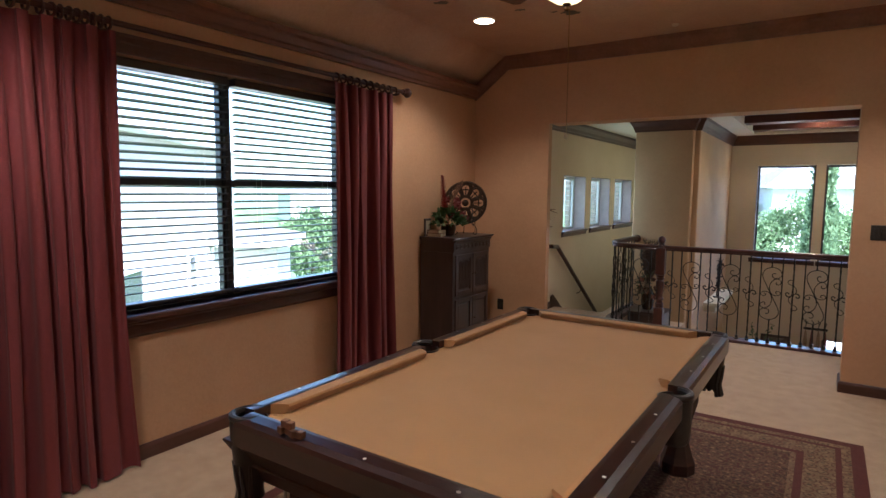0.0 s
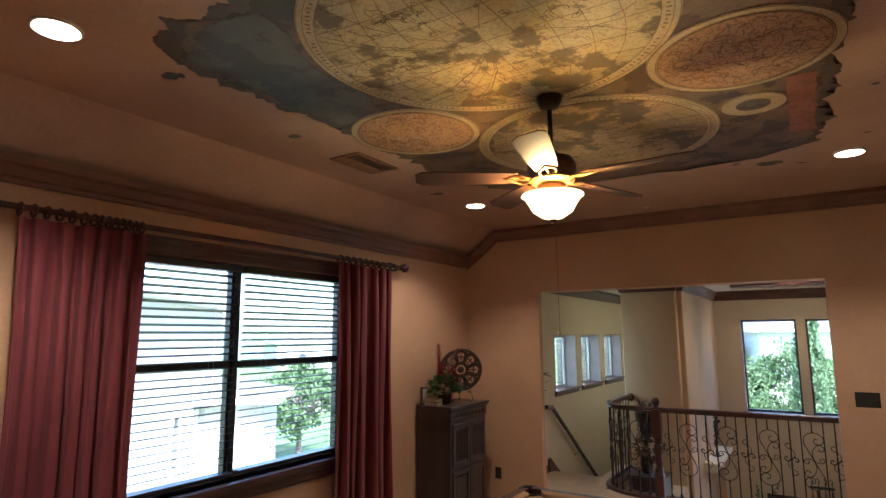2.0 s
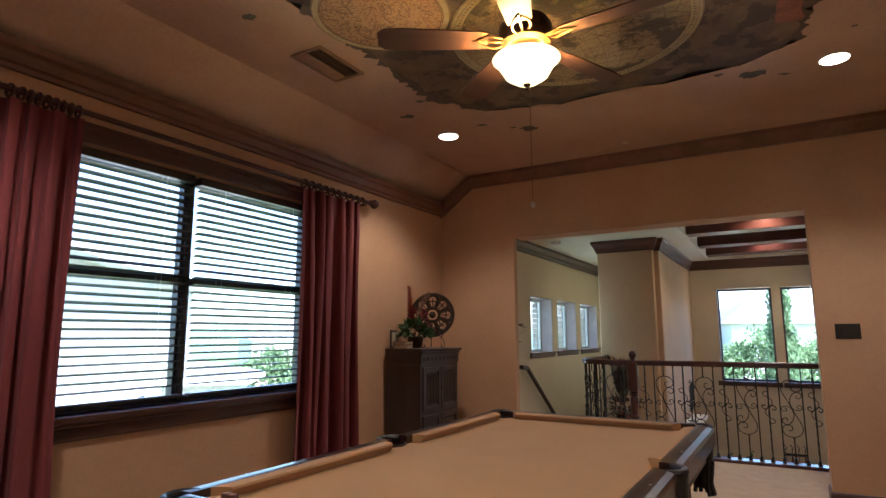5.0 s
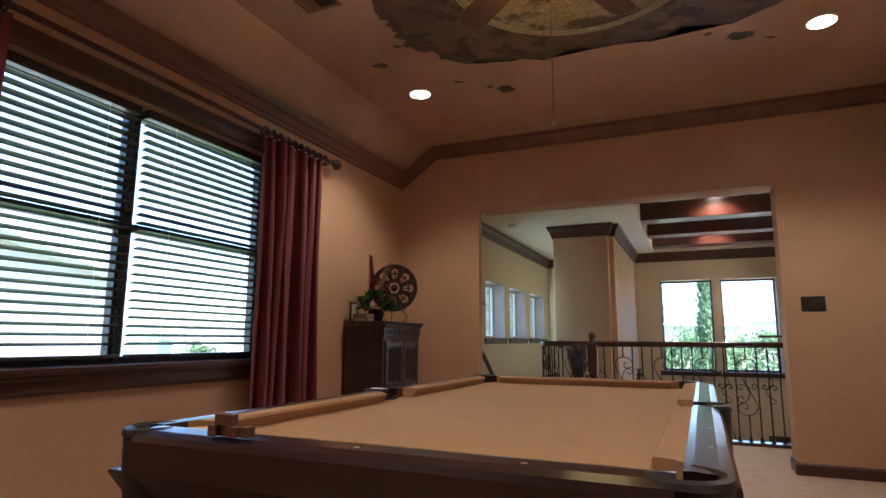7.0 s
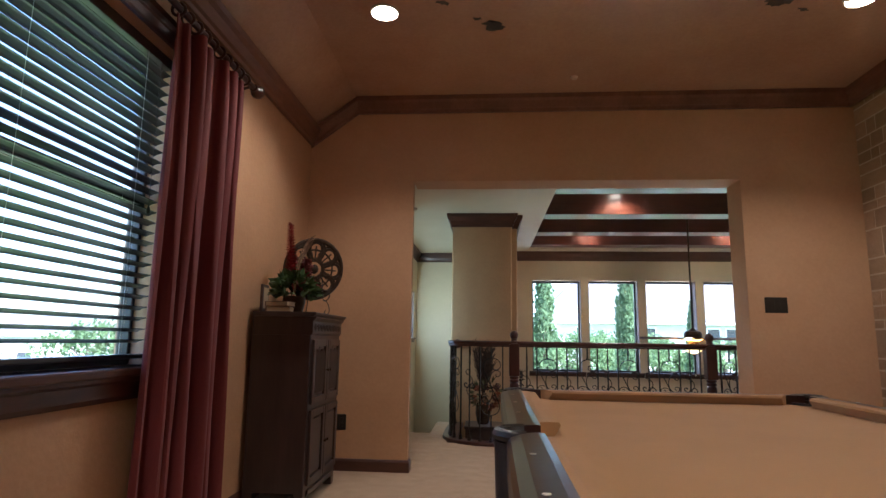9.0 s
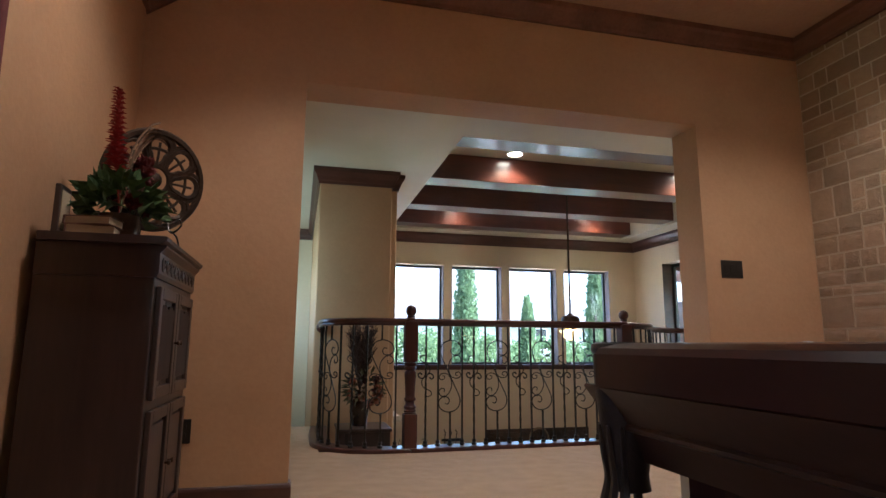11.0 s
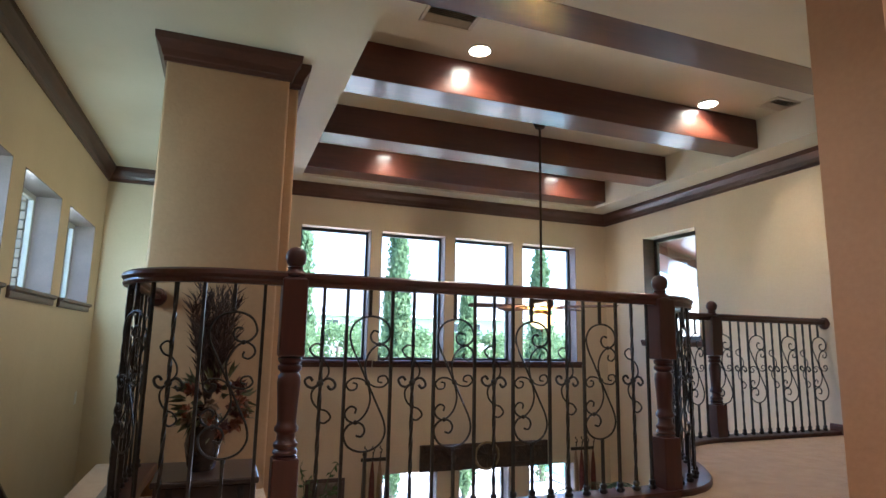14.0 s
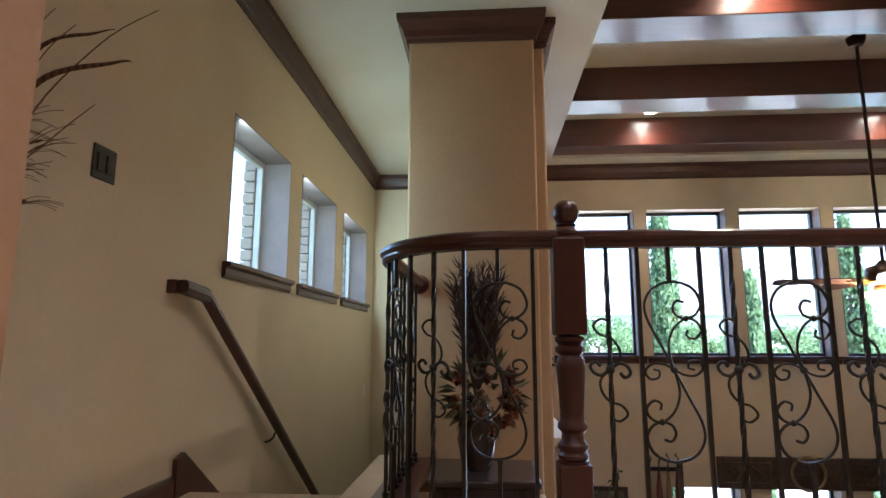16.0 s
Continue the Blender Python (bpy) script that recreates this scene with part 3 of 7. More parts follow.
bm = bmesh.new()
soft_box(bm, -TW + 0.16, TW - 0.16, -TL + 0.16, TL - 0.16, 0.42, 0.70, 0.01)
part("frame", bm, TABLEWOOD, table)
LEG = [(-0.09, 0.54), (-0.09, 0.42), (-0.075, 0.36), (-0.05, 0.26), (-0.055, 0.17), (-0.075, 0.10), (-0.09, 0.06), (-0.09, 0.0)]
for sx in (-1, 1):
    for sy in (-1, 1):
        bm = bmesh.new()
        lathe(bm, [(-q * 1.05, z) for q, z in LEG[::-1]], Matrix.Translation((sx * (TW - 0.21), sy * (TL - 0.24), 0.015)), 8)
        part("leg", bm, TABLEWOOD, table, "carved dark leg")


def pocket(px, py, out):
    """A leather pocket: a rolled rim, a drop cup and hanging tassels."""
    o = Vector((*out, 0)).normalized()
    ang = math.atan2(o.y, o.x)
    half = radians(128 if abs(out[0] * out[1]) > 0.01 else 92)
    bm = bmesh.new()
    arc = [(px + 0.060 * math.cos(ang - half + 2 * half * k / 18), py + 0.060 * math.sin(ang - half + 2 * half * k / 18), 0.787) for k in range(19)]
    tube(bm, arc, 0.0145, 8)
    pk = part("pocket", bm, LEATHER, table, "black leather pocket", True)
    bm = bmesh.new()
    corner = abs(out[0] * out[1]) > 0.01
    low = [(0.018, 0.475), (0.046, 0.482), (0.042, 0.515), (0.050, 0.555), (0.060, 0.62)] if corner else [(0.02, 0.575), (0.052, 0.582), (0.064, 0.60), (0.067, 0.65)]
    lathe(bm, low + [(0.068, 0.70), (0.070, 0.772), (0.064, 0.772), (0.060, 0.70), (0.05, 0.655), (0.038, 0.635), (0.01, 0.63)], Matrix.Translation((px, py, 0)), 18)
    part("cup", bm, LEATHER, pk, smooth=True)
    for k in range(7 if corner else 0):
        a = ang + (k - 3) * 0.55
        u = Vector((math.cos(a), math.sin(a), 0))
        q = Vector((px, py, 0))
        bm = bmesh.new()
        tube(bm, smooth_line([q + u * 0.062 + Vector((0, 0, 0.62)), q + u * 0.053 + Vector((0, 0, 0.55)), q + u * 0.046 + Vector((0, 0, 0.50)), q + u * 0.058 + Vector((0, 0, 0.445))], 3), 0.0075, 5, taper=[0.6, 0.8, 0.9, 1, 1, 1.1, 1.2, 1.4, 1.5, 1.5])
        part("strap", bm, LEATHER, pk)


for sx in (-1, 1):
    for sy in (-1, 1):
        pocket(sx * (TW - 0.08), sy * (TL - 0.08), (sx, sy))
    pocket(sx * (TW - 0.042), 0, (sx, 0))

BLOCKWOOD = shade("brown_wood_block", (0.085, 0.034, 0.018), (0.16, 0.07, 0.036), 25, 0.6, bump=0.2, bump_scale=120)
for k, (bx, by, bz) in enumerate(((-0.325, -1.180, 0.8), (-0.298, -1.173, 0.8), (-0.270, -1.182, 0.8), (-0.242, -1.175, 0.8), (-0.310, -1.177, 0.823), (-0.283, -1.181, 0.823))):
    bl = thing("chalk_cube", (TXC + bx - 0.03, TYC + by - 0.006, bz + 0.0008 + 0.0006 * (k > 3)), "small brown cue chalk cube stacked on the table rail", "chalk", "chalk cubes on the rail", turn=jit(14))
    bm = bmesh.new()
    soft_box(bm, -0.0115, 0.0115, -0.0115, 0.0115, 0, 0.0225, 0.0016)
    part("block", bm, BLOCKWOOD, bl)
    bm = bmesh.new()
    lathe(bm, [(0.008, 0.0215), (0.008, 0.0227), (0.003, 0.0228)], seg=10)
    part("chalk_face", bm, shade("worn_chalk", (0.20, 0.10, 0.05), (0.29, 0.15, 0.085), 50, 0.9), bl)

# ---- rug ----
def rug_material(name, field, ground, accent, scale):
    m = bpy.data.materials.new(name)
    m.use_nodes = True
    nt, nd = m.node_tree, m.node_tree.nodes
    bs = nd["Principled BSDF"]
    co = nd.new("ShaderNodeTexCoord")
    vo = nd.new("ShaderNodeTexVoronoi")
    vo.inputs["Scale"].default_value = scale
    vo.inputs["Randomness"].default_value = 0.35
    wv = nd.new("ShaderNodeTexNoise")
    wv.inputs["Scale"].default_value, wv.inputs["Detail"].default_value = scale * 2.2, 2
    fi = nd.new("ShaderNodeTexNoise")
    fi.inputs["Scale"].default_value = 380
    for n in (vo, wv, fi):
        nt.links.new(co.outputs["Object"], n.inputs["Vector"])
    r1, r2 = nd.new("ShaderNodeValToRGB"), nd.new("ShaderNodeValToRGB")
    for r, stops in ((r1, ((0.0, accent), (0.16, accent), (0.2, field), (0.34, field), (0.38, ground), (0.46, ground), (0.5, field))), (r2, ((0.42, field), (0.47, accent), (0.53, accent), (0.58, ground)))):
        r.color_ramp.interpolation = "LINEAR"
        el = r.color_ramp.elements
        el[0].position, el[0].color = stops[0][0], rgb(stops[0][1])
        el[1].position, el[1].color = stops[-1][0], rgb(stops[-1][1])
        for p, c in stops[1:-1]:
            e = el.new(p)
            e.color = rgb(c)
    nt.links.new(vo.outputs["Distance"], r1.inputs[0])
    nt.links.new(wv.outputs["Fac"], r2.inputs[0])
    mx = nd.new("ShaderNodeMix")
    mx.data_type = "RGBA"
    mx.inputs[0].default_value = 0.45
    nt.links.new(r1.outputs[0], mx.inputs[6])
    nt.links.new(r2.outputs[0], mx.inputs[7])
    nt.links.new(mx.outputs[2], bs.inputs["Base Color"])
    bs.inputs["Roughness"].default_value = 0.95
    bp = nd.new("ShaderNodeBump")
    bp.inputs["Strength"].default_value, bp.inputs["Distance"].default_value = 0.6, 0.003
    nt.links.new(fi.outputs["Fac"], bp.inputs["Height"])
    nt.links.new(bp.outputs[0], bs.inputs["Normal"])
    return m


RUGFIELD = rug_material("rug_field", (0.085, 0.028, 0.022), (0.055, 0.03, 0.022), (0.24, 0.15, 0.075), 17)
RUGBORDER = rug_material("rug_border", (0.26, 0.17, 0.09), (0.13, 0.055, 0.035), (0.07, 0.045, 0.03), 15)
RUGEDGE = shade("rug_dark_red", (0.075, 0.018, 0.016), (0.12, 0.03, 0.025), 60, 0.95, bump=0.5, bump_scale=300)
RX0, RX1, RY_0, RY_1 = -2.56, 0.085, 0.62, 4.64
rug = thing("area_rug", (0, 0, 0), "patterned oriental rug in dark red with tan border under the table", "rug")
inset = 0.0
for nm, w, mt in (("edge_band", 0.07, RUGEDGE), ("guard_stripe", 0.05, RUGBORDER), ("inner_band", 0.03, RUGEDGE), ("border", 0.16, RUGBORDER), ("inner_stripe", 0.04, RUGEDGE), ("fine_stripe", 0.03, RUGBORDER)):
    a0, a1, b0, b1 = RX0 + inset, RX1 - inset, RY_0 + inset, RY_1 - inset
    bm = bmesh.new()
    for q in ((a0, a1, b0, b0 + w), (a0, a1, b1 - w, b1), (a0, a0 + w, b0 + w, b1 - w), (a1 - w, a1, b0 + w, b1 - w)):
        box(bm, *q, 0.0, 0.011)
    part(nm, bm, mt, rug)
    inset += w
bm = bmesh.new()
box(bm, RX0 + inset, RX1 - inset, RY_0 + inset, RY_1 - inset, 0, 0.011)
part("field", bm, RUGFIELD, rug, "dark red field with small repeating motifs")

# ---- carved cabinet with what stands on it ----
CABWOOD = shade("dark_oak_stain", (0.03, 0.019, 0.019), (0.068, 0.042, 0.038), 7, 0.4, bump=0.2, bump_scale=50, stretch=(1, 1, 0.12), coat=0.2)
CX0, CX1, CY0, CY1, CH = -3.45, -3.08, 4.745, 5.435, 1.158
cab = thing("cabinet", (CX0, CY0, 0), "tall dark carved oak cabinet with linenfold doors against the wall", "cabinet")
D, W = CX1 - CX0, CY1 - CY0
bm = bmesh.new()
soft_box(bm, 0, D, 0, W, 0.09, CH - 0.14, 0.004)
body = part("body", bm, CABWOOD, cab)
bm = bmesh.new()
run_profile(bm, (D, -0.0), (D, W), (1, 0), [(-0.1, CH - 0.14), (0.006, CH - 0.14), (0.012, CH - 0.125), (0.012, CH - 0.055), (0.03, CH - 0.035), (0.03, CH - 0.028), (-0.1, CH - 0.028)])
box(bm, 0, D - 0.1, 0, W, CH - 0.14, CH - 0.028)
fz = part("frieze", bm, CABWOOD, cab, "carved frieze band")
for k in range(9):
    bm = bmesh.new()
    lathe(bm, [(0.026, 0), (0.026, 0.005), (0.018, 0.007), (0.016, 0.003), (0.004, 0.008)], pose(D + 0.010, 0.06 + k * (W - 0.12) / 8, CH - 0.09, 0, 90, 0), 12)
    part("rosette", bm, CABWOOD, fz)
bm = bmesh.new()
run_profile(bm, (D - 0.05, -0.03), (D - 0.05, W + 0.03), (1, 0), [(-D + 0.06, CH - 0.028), (0.065, CH - 0.028), (0.085, CH - 0.016), (0.088, CH - 0.004), (0.08, CH), (-D + 0.06, CH)])
part("top", bm, CABWOOD, cab)
for yy in (0.0, W - 0.06):
    for xx in (0.0, D - 0.06):
        bm = bmesh.new()
        soft_box(bm, xx, xx + 0.06, yy, yy + 0.06, 0, 0.10, 0.006)
        part("foot", bm, CABWOOD, cab)
bm = bmesh.new()
run_profile(bm, (D, 0.06), (D, W - 0.06), (1, 0), [(-0.03, 0.06), (0.0, 0.06), (0.012, 0.08), (0.012, 0.10), (-0.03, 0.10)])
part("plinth_rail", bm, CABWOOD, cab)
for z0, z1, cols, nm in ((0.60, 0.99, 4, "upper_door"), (0.13, 0.565, 2, "lower_door")):
    for side in (0, 1):
        y0 = 0.035 + side * (W / 2 - 0.03)
        y1 = y0 + W / 2 - 0.04
        bm = bmesh.new()
        st = 0.042
        for q in ((y0, y0 + st, z0, z1), (y1 - st, y1, z0, z1), (y0 + st, y1 - st, z0, z0 + st), (y0 + st, y1 - st, z1 - st, z1)):
            soft_box(bm, D, D + 0.018, *q, 0.003, 1)
        door = part("door", bm, CABWOOD, cab)
        bm = bmesh.new()
        n = cols // 2 if cols == 4 else 1
        for c in range(n):
            a0 = y0 + st + (y1 - y0 - 2 * st) * c / n
            a1 = y0 + st + (y1 - y0 - 2 * st) * (c + 1) / n
            if cols == 4:
                for f in range(4):
                    yc = a0 + (a1 - a0) * (f + 0.5) / 4
                    fold = bmesh.new()
                    tube(fold, [(D + 0.003, yc, z0 + st + 0.02), (D + 0.006, yc, z1 - st - 0.03 + 0.012 * (f in (1, 2)))], (a1 - a0) / 10, 6)
                    part("fold", fold, CABWOOD, door)
                box(bm, D, D + 0.004, a0 + 0.004, a1 - 0.004, z0 + st, z1 - st)
            else:
                soft_box(bm, D, D + 0.010, a0 + 0.012, a1 - 0.012, z0 + st + 0.012, z1 - st - 0.012, 0.006)
        part("panel", bm, CABWOOD, door, "linenfold panel backing" if cols == 4 else "raised door panel")
        bm = bmesh.new()
        yk = y1 - 0.02 if side == 0 else y0 + 0.02
        lathe(bm, [(0.004, 0), (0.005, 0.008), (0.010, 0.014), (0.009, 0.02), (0.003, 0.022)], pose(D + 0.018, yk, (z0 + z1) / 2, 0, 90, 0), 10)
        part("knob", bm, BRONZE, door, "small dark metal knob")

# pierced round charger on an iron easel
CHARGER = shade("pierced_bronze", (0.028, 0.016, 0.011), (0.075, 0.045, 0.03), 22, 0.5, 0.35, bump=0.3, bump_scale=90)
plate = thing("pierced_plate", (-3.215, 5.18, CH), "round pierced dark bronze plate propped on an iron easel", "plate", turn=38)
m0 = pose(0, 0, 0.318, 90 + 10, 0, 0)
bm = bmesh.new()
R = 0.204
for r0, rr in ((R, 0.016), (R * 0.30, 0.010), (R * 0.66, 0.007)):
    tube(bm, [m0 @ Vector((r0 * math.cos(2 * math.pi * k / 40), r0 * math.sin(2 * math.pi * k / 40), 0)) for k in range(41)], rr, 6)
rim = part("rim", bm, CHARGER, plate, smooth=True)
for k in range(8):
    a = 2 * math.pi * k / 8
    bm = bmesh.new()
    loop = []
    for j in range(17):
        s = 2 * math.pi * j / 16
        rad = R * (0.62 + 0.31 * math.cos(s))
        wid = 0.040 * math.sin(s) * (1.1 - 0.35 * math.cos(s + math.pi))
        loop.append(m0 @ Vector((rad * math.cos(a) - wid * math.sin(a), rad * math.sin(a) + wid * math.cos(a), 0)))
    tube(bm, loop, 0.0115, 5)
    tube(bm, [m0 @ Vector((R * q * math.cos(a), R * q * math.sin(a), 0)) for q in (0.3, 0.6, 0.8)], 0.006, 5)
    part("petal", bm, CHARGER, rim)
    bm = bmesh.new()
    a2 = a + math.pi / 8
    tube(bm, smooth_line([m0 @ Vector((R * q * math.cos(a2 + o), R * q * math.sin(a2 + o), 0)) for q, o in ((0.32, 0), (0.55, 0.12), (0.8, 0.0), (0.97, 0.17))], 3), 0.010, 5)
    tube(bm, smooth_line([m0 @ Vector((R * q * math.cos(a2 + o), R * q * math.sin(a2 + o), 0)) for q, o in ((0.32, 0), (0.55, -0.12), (0.8, 0.0), (0.97, -0.17))], 3), 0.010, 5)
    part("tracery", bm, CHARGER, rim)
bm = bmesh.new()
lathe(bm, [(0.03, -0.008), (0.034, 0), (0.02, 0.012), (0.004, 0.016)], m0, 12)
part("boss", bm, CHARGER, rim, smooth=True)
bm = bmesh.new()
for s in (-1, 1):
    sp = [(s * 0.075, 0.03, 0.27), (s * 0.07, -0.015, 0.12), (s * 0.075, -0.055, 0.098), (s * 0.09, -0.085, 0.125), (s * 0.08, -0.085, 0.148), (s * 0.066, -0.075, 0.128)]
    tube(bm, smooth_line(sp, 4), 0.004, 5)
    tube(bm, smooth_line([(s * 0.07, -0.02, 0.11), (s * 0.10, -0.03, 0.085), (s * 0.115, -0.03, 0.03), (s * 0.10, -0.03, 0.006), (s * 0.078, -0.03, 0.018), (s * 0.09, -0.03, 0.034)], 4), 0.004, 5)
tube(bm, [(-0.072, -0.012, 0.125), (0.072, -0.012, 0.125)], 0.004, 5)
tube(bm, [(-0.075, 0.03, 0.27), (0.075, 0.03, 0.27)], 0.004, 5)
tube(bm, [(0, 0.03, 0.27), (0, 0.12, 0.006)], 0.004, 5)
part("easel", bm, IRON, plate, "scrolled black iron easel")

# leaf helpers
def leaf(bm, p, d, up, length, width, fold=0.25):
    """One pointed leaf of four facets from p along d."""
    d = Vector(d).normalized()
    s = d.cross(Vector(up))
    s = s.normalized() if s.length > 1e-4 else Vector((1, 0, 0))
    n = s.cross(d)
    p = Vector(p)
    base, tip = bm.verts.new(p), bm.verts.new(p + d * length - n * length * 0.12)
    mid = bm.verts.new(p + d * length * 0.45)
    l = bm.verts.new(p + d * length * 0.42 + s * width / 2 + n * width * fold)
    r = bm.verts.new(p + d * length * 0.42 - s * width / 2 + n * width * fold)
    for f in ((base, l, mid), (mid, l, tip), (base, mid, r), (mid, tip, r)):
        bm.faces.new(f)


def rvec(r):
    while True:
        v = Vector((r.uniform(-1, 1), r.uniform(-1, 1), r.uniform(-1, 1)))
        if 0.05 < v.length < 1:
            return v.normalized()


LEAF = shade("silk_leaf_green", (0.03, 0.07, 0.02), (0.09, 0.15, 0.05), 30, 0.55)
REDFLOWER = shade("red_silk_petals", (0.22, 0.012, 0.018), (0.40, 0.03, 0.035), 40, 0.6)
BURGFLOWER = shade("burgundy_petals", (0.13, 0.02, 0.03), (0.24, 0.05, 0.05), 40, 0.65)
REED = shade("dry_brown_reed", (0.10, 0.05, 0.028), (0.22, 0.13, 0.075), 40, 0.8)

arr = thing("flower_arrangement", (-3.27, 4.96, CH), "silk arrangement of red delphinium, burgundy blooms and green leaves", "flowers")
bm = bmesh.new()
lathe(bm, [(0.045, 0), (0.06, 0.01), (0.075, 0.07), (0.07, 0.11), (0.06, 0.11), (0.05, 0.02)], seg=16)
part("pot", bm, BRONZE, arr, "dark footed pot", True)
r = random.Random(4)
bm = bmesh.new()
for k in range(130):
    d = rvec(r)
    d.z = abs(d.z) * 0.8 - 0.25
    p = Vector((d.x * 0.11, d.y * 0.14, 0.15 + d.z * 0.13))
    leaf(bm, p, d + Vector((0, 0, 0.15)), rvec(r), r.uniform(0.055, 0.10), r.uniform(0.045, 0.075))
part("leaves", bm, LEAF, arr, "green silk leaves")
bm = bmesh.new()
stem_top = Vector((-0.02, -0.085, 0.585))
tube(bm, [(0, 0, 0.1), (-0.01, -0.06, 0.3), stem_top], 0.003, 5)
for k in range(110):
    h = k / 110
    p = Vector((-0.01 - 0.01 * h, -0.065 - 0.02 * h, 0.27 + 0.31 * h))
    d = Vector((math.cos(k * 2.4), math.sin(k * 2.4), 0.35))
    leaf(bm, p, d, (0, 0, 1), 0.050 * (1 - 0.5 * h), 0.036 * (1 - 0.4 * h))
part("flower_spike", bm, REDFLOWER, arr, "tall red delphinium spike")
for k in range(15):
    bm = bmesh.new()
    c = Vector((r.uniform(-0.05, 0.12), r.uniform(-0.02, 0.20), r.uniform(0.17, 0.38)))
    for q in range(26):
        d = rvec(r)
        leaf(bm, c, d, rvec(r), 0.042, 0.03)
    part("bloom", bm, BURGFLOWER, arr)
bm = bmesh.new()
for q in range(5):
    a = r.uniform(0.2, 1.4)
    tube(bm, smooth_line([(0, 0, 0.12), (0.02 * math.cos(a), 0.02 + 0.01 * q, 0.34), (0.05, 0.07 + 0.03 * q, 0.49), (0.08, 0.13 + 0.06 * q, 0.54 - 0.008 * q)], 4), 0.0045, 5)
part("reeds", bm, REED, arr)
BOOK = shade("worn_book_cover", (0.10, 0.045, 0.03), (0.19, 0.10, 0.065), 14, 0.7, bump=0.2)
PAGES = shade("book_pages", (0.42, 0.34, 0.23), (0.52, 0.44, 0.31), 90, 0.9, stretch=(1, 1, 14))
for k, (t, tn) in enumerate(((0.034, 6), (0.03, -8))):
    bk = thing("book", (-3.30, 4.80, CH + 0.0005 + 0.0345 * k), "old brown cloth-bound book lying flat on the cabinet", "book", "stacked books", turn=tn)
    bm = bmesh.new()
    soft_box(bm, -0.075, 0.075, -0.055, 0.055, 0, 0.003, 0.001, 1)
    soft_box(bm, -0.075, 0.075, -0.055, 0.055, t - 0.003, t, 0.001, 1)
    soft_box(bm, -0.078, -0.072, -0.055, 0.055, 0, t, 0.001, 1)
    part("cover", bm, BOOK, bk)
    bm = bmesh.new()
    box(bm, -0.071, 0.071, -0.051, 0.051, 0.0032, t - 0.0032)
    part("pages", bm, PAGES, bk)
fr = thing("small_easel_frame", (-3.40, 4.79, CH), "small dark framed card leaning against the wall", "frame")
bm = bmesh.new()
soft_box(bm, -0.012, 0.006, -0.05, 0.05, 0.0, 0.17, 0.004)
part("frame", bm, CABWOOD, fr)
bm = bmesh.new()
box(bm, 0.0062, 0.008, -0.035, 0.035, 0.02, 0.15)
part("card", bm, PAGES, fr)

# ---- gallery railing ----
S = 0.00137
BIG_A = [(0, 0), (-30, 70), (-55, 130), (-58, 175), (-35, 212), (10, 226), (52, 208), (68, 168), (55, 140), (33, 130), (12, 138), (4, 158), (14, 176), (30, 172)]
BIG_B = [(0, 0), (-10, 55), (3, 102), (33, 130), (58, 120), (66, 97), (50, 78), (33, 85), (36, 101)]
BIG_C = [(0, 0), (22, -13), (48, -14), (65, 4), (55, 23), (36, 20), (33, 4), (46, 0)]
SM_A = [(0, 0), (22, 25), (21, 55), (3, 80), (-22, 90), (-35, 112), (-16, 129), (3, 118), (-5, 104)]
SM_C = [(0, 0), (-20, -15), (-38, -8), (-45, 10), (-32, 20), (-22, 8)]
MIDZ, TALL = 0.526, 0.89


def scroll(bm, pts, flip, r):
    k = -S if flip else S
    tube(bm, [(p.x, 0, MIDZ + p.z * TALL) for p in smooth_line([(k * x, 0, k * y) for x, y in pts], 4)], r, 5)


def knot(bm, x, z, r=0.009):
    lathe(bm, [(0.002, -r), (r * 0.8, -r * 0.6), (r, 0), (r * 0.8, r * 0.6), (0.002, r)], Matrix.Translation((x, 0, z)), 8)


def shoe(bm):
    lathe(bm, [(0.016, 0.0), (0.020, 0.004), (0.020, 0.016), (0.013, 0.022), (0.016, 0.030), (0.016, 0.040), (0.009, 0.046)], seg=8)


def bar(bm, z0, z1, twist=False):
    if not twist:
        tube(bm, [(0, 0, z0), (0, 0, z1)], 0.0062, square=True)
        return
    n = 40
    rings = []
    for k in range(n + 1):
        z = z0 + (z1 - z0) * k / n
        a = math.pi / 4 + (max(0, min(1, (k / n - 0.08) / 0.84))) * 14
        rings.append([bm.verts.new((0.0088 * math.cos(a + q * math.pi / 2), 0.0088 * math.sin(a + q * math.pi / 2), z)) for q in range(4)])
    for u, v in zip(rings, rings[1:]):
        for q in range(4):
            bm.faces.new((u[q], u[(q + 1) % 4], v[(q + 1) % 4], v[q]))


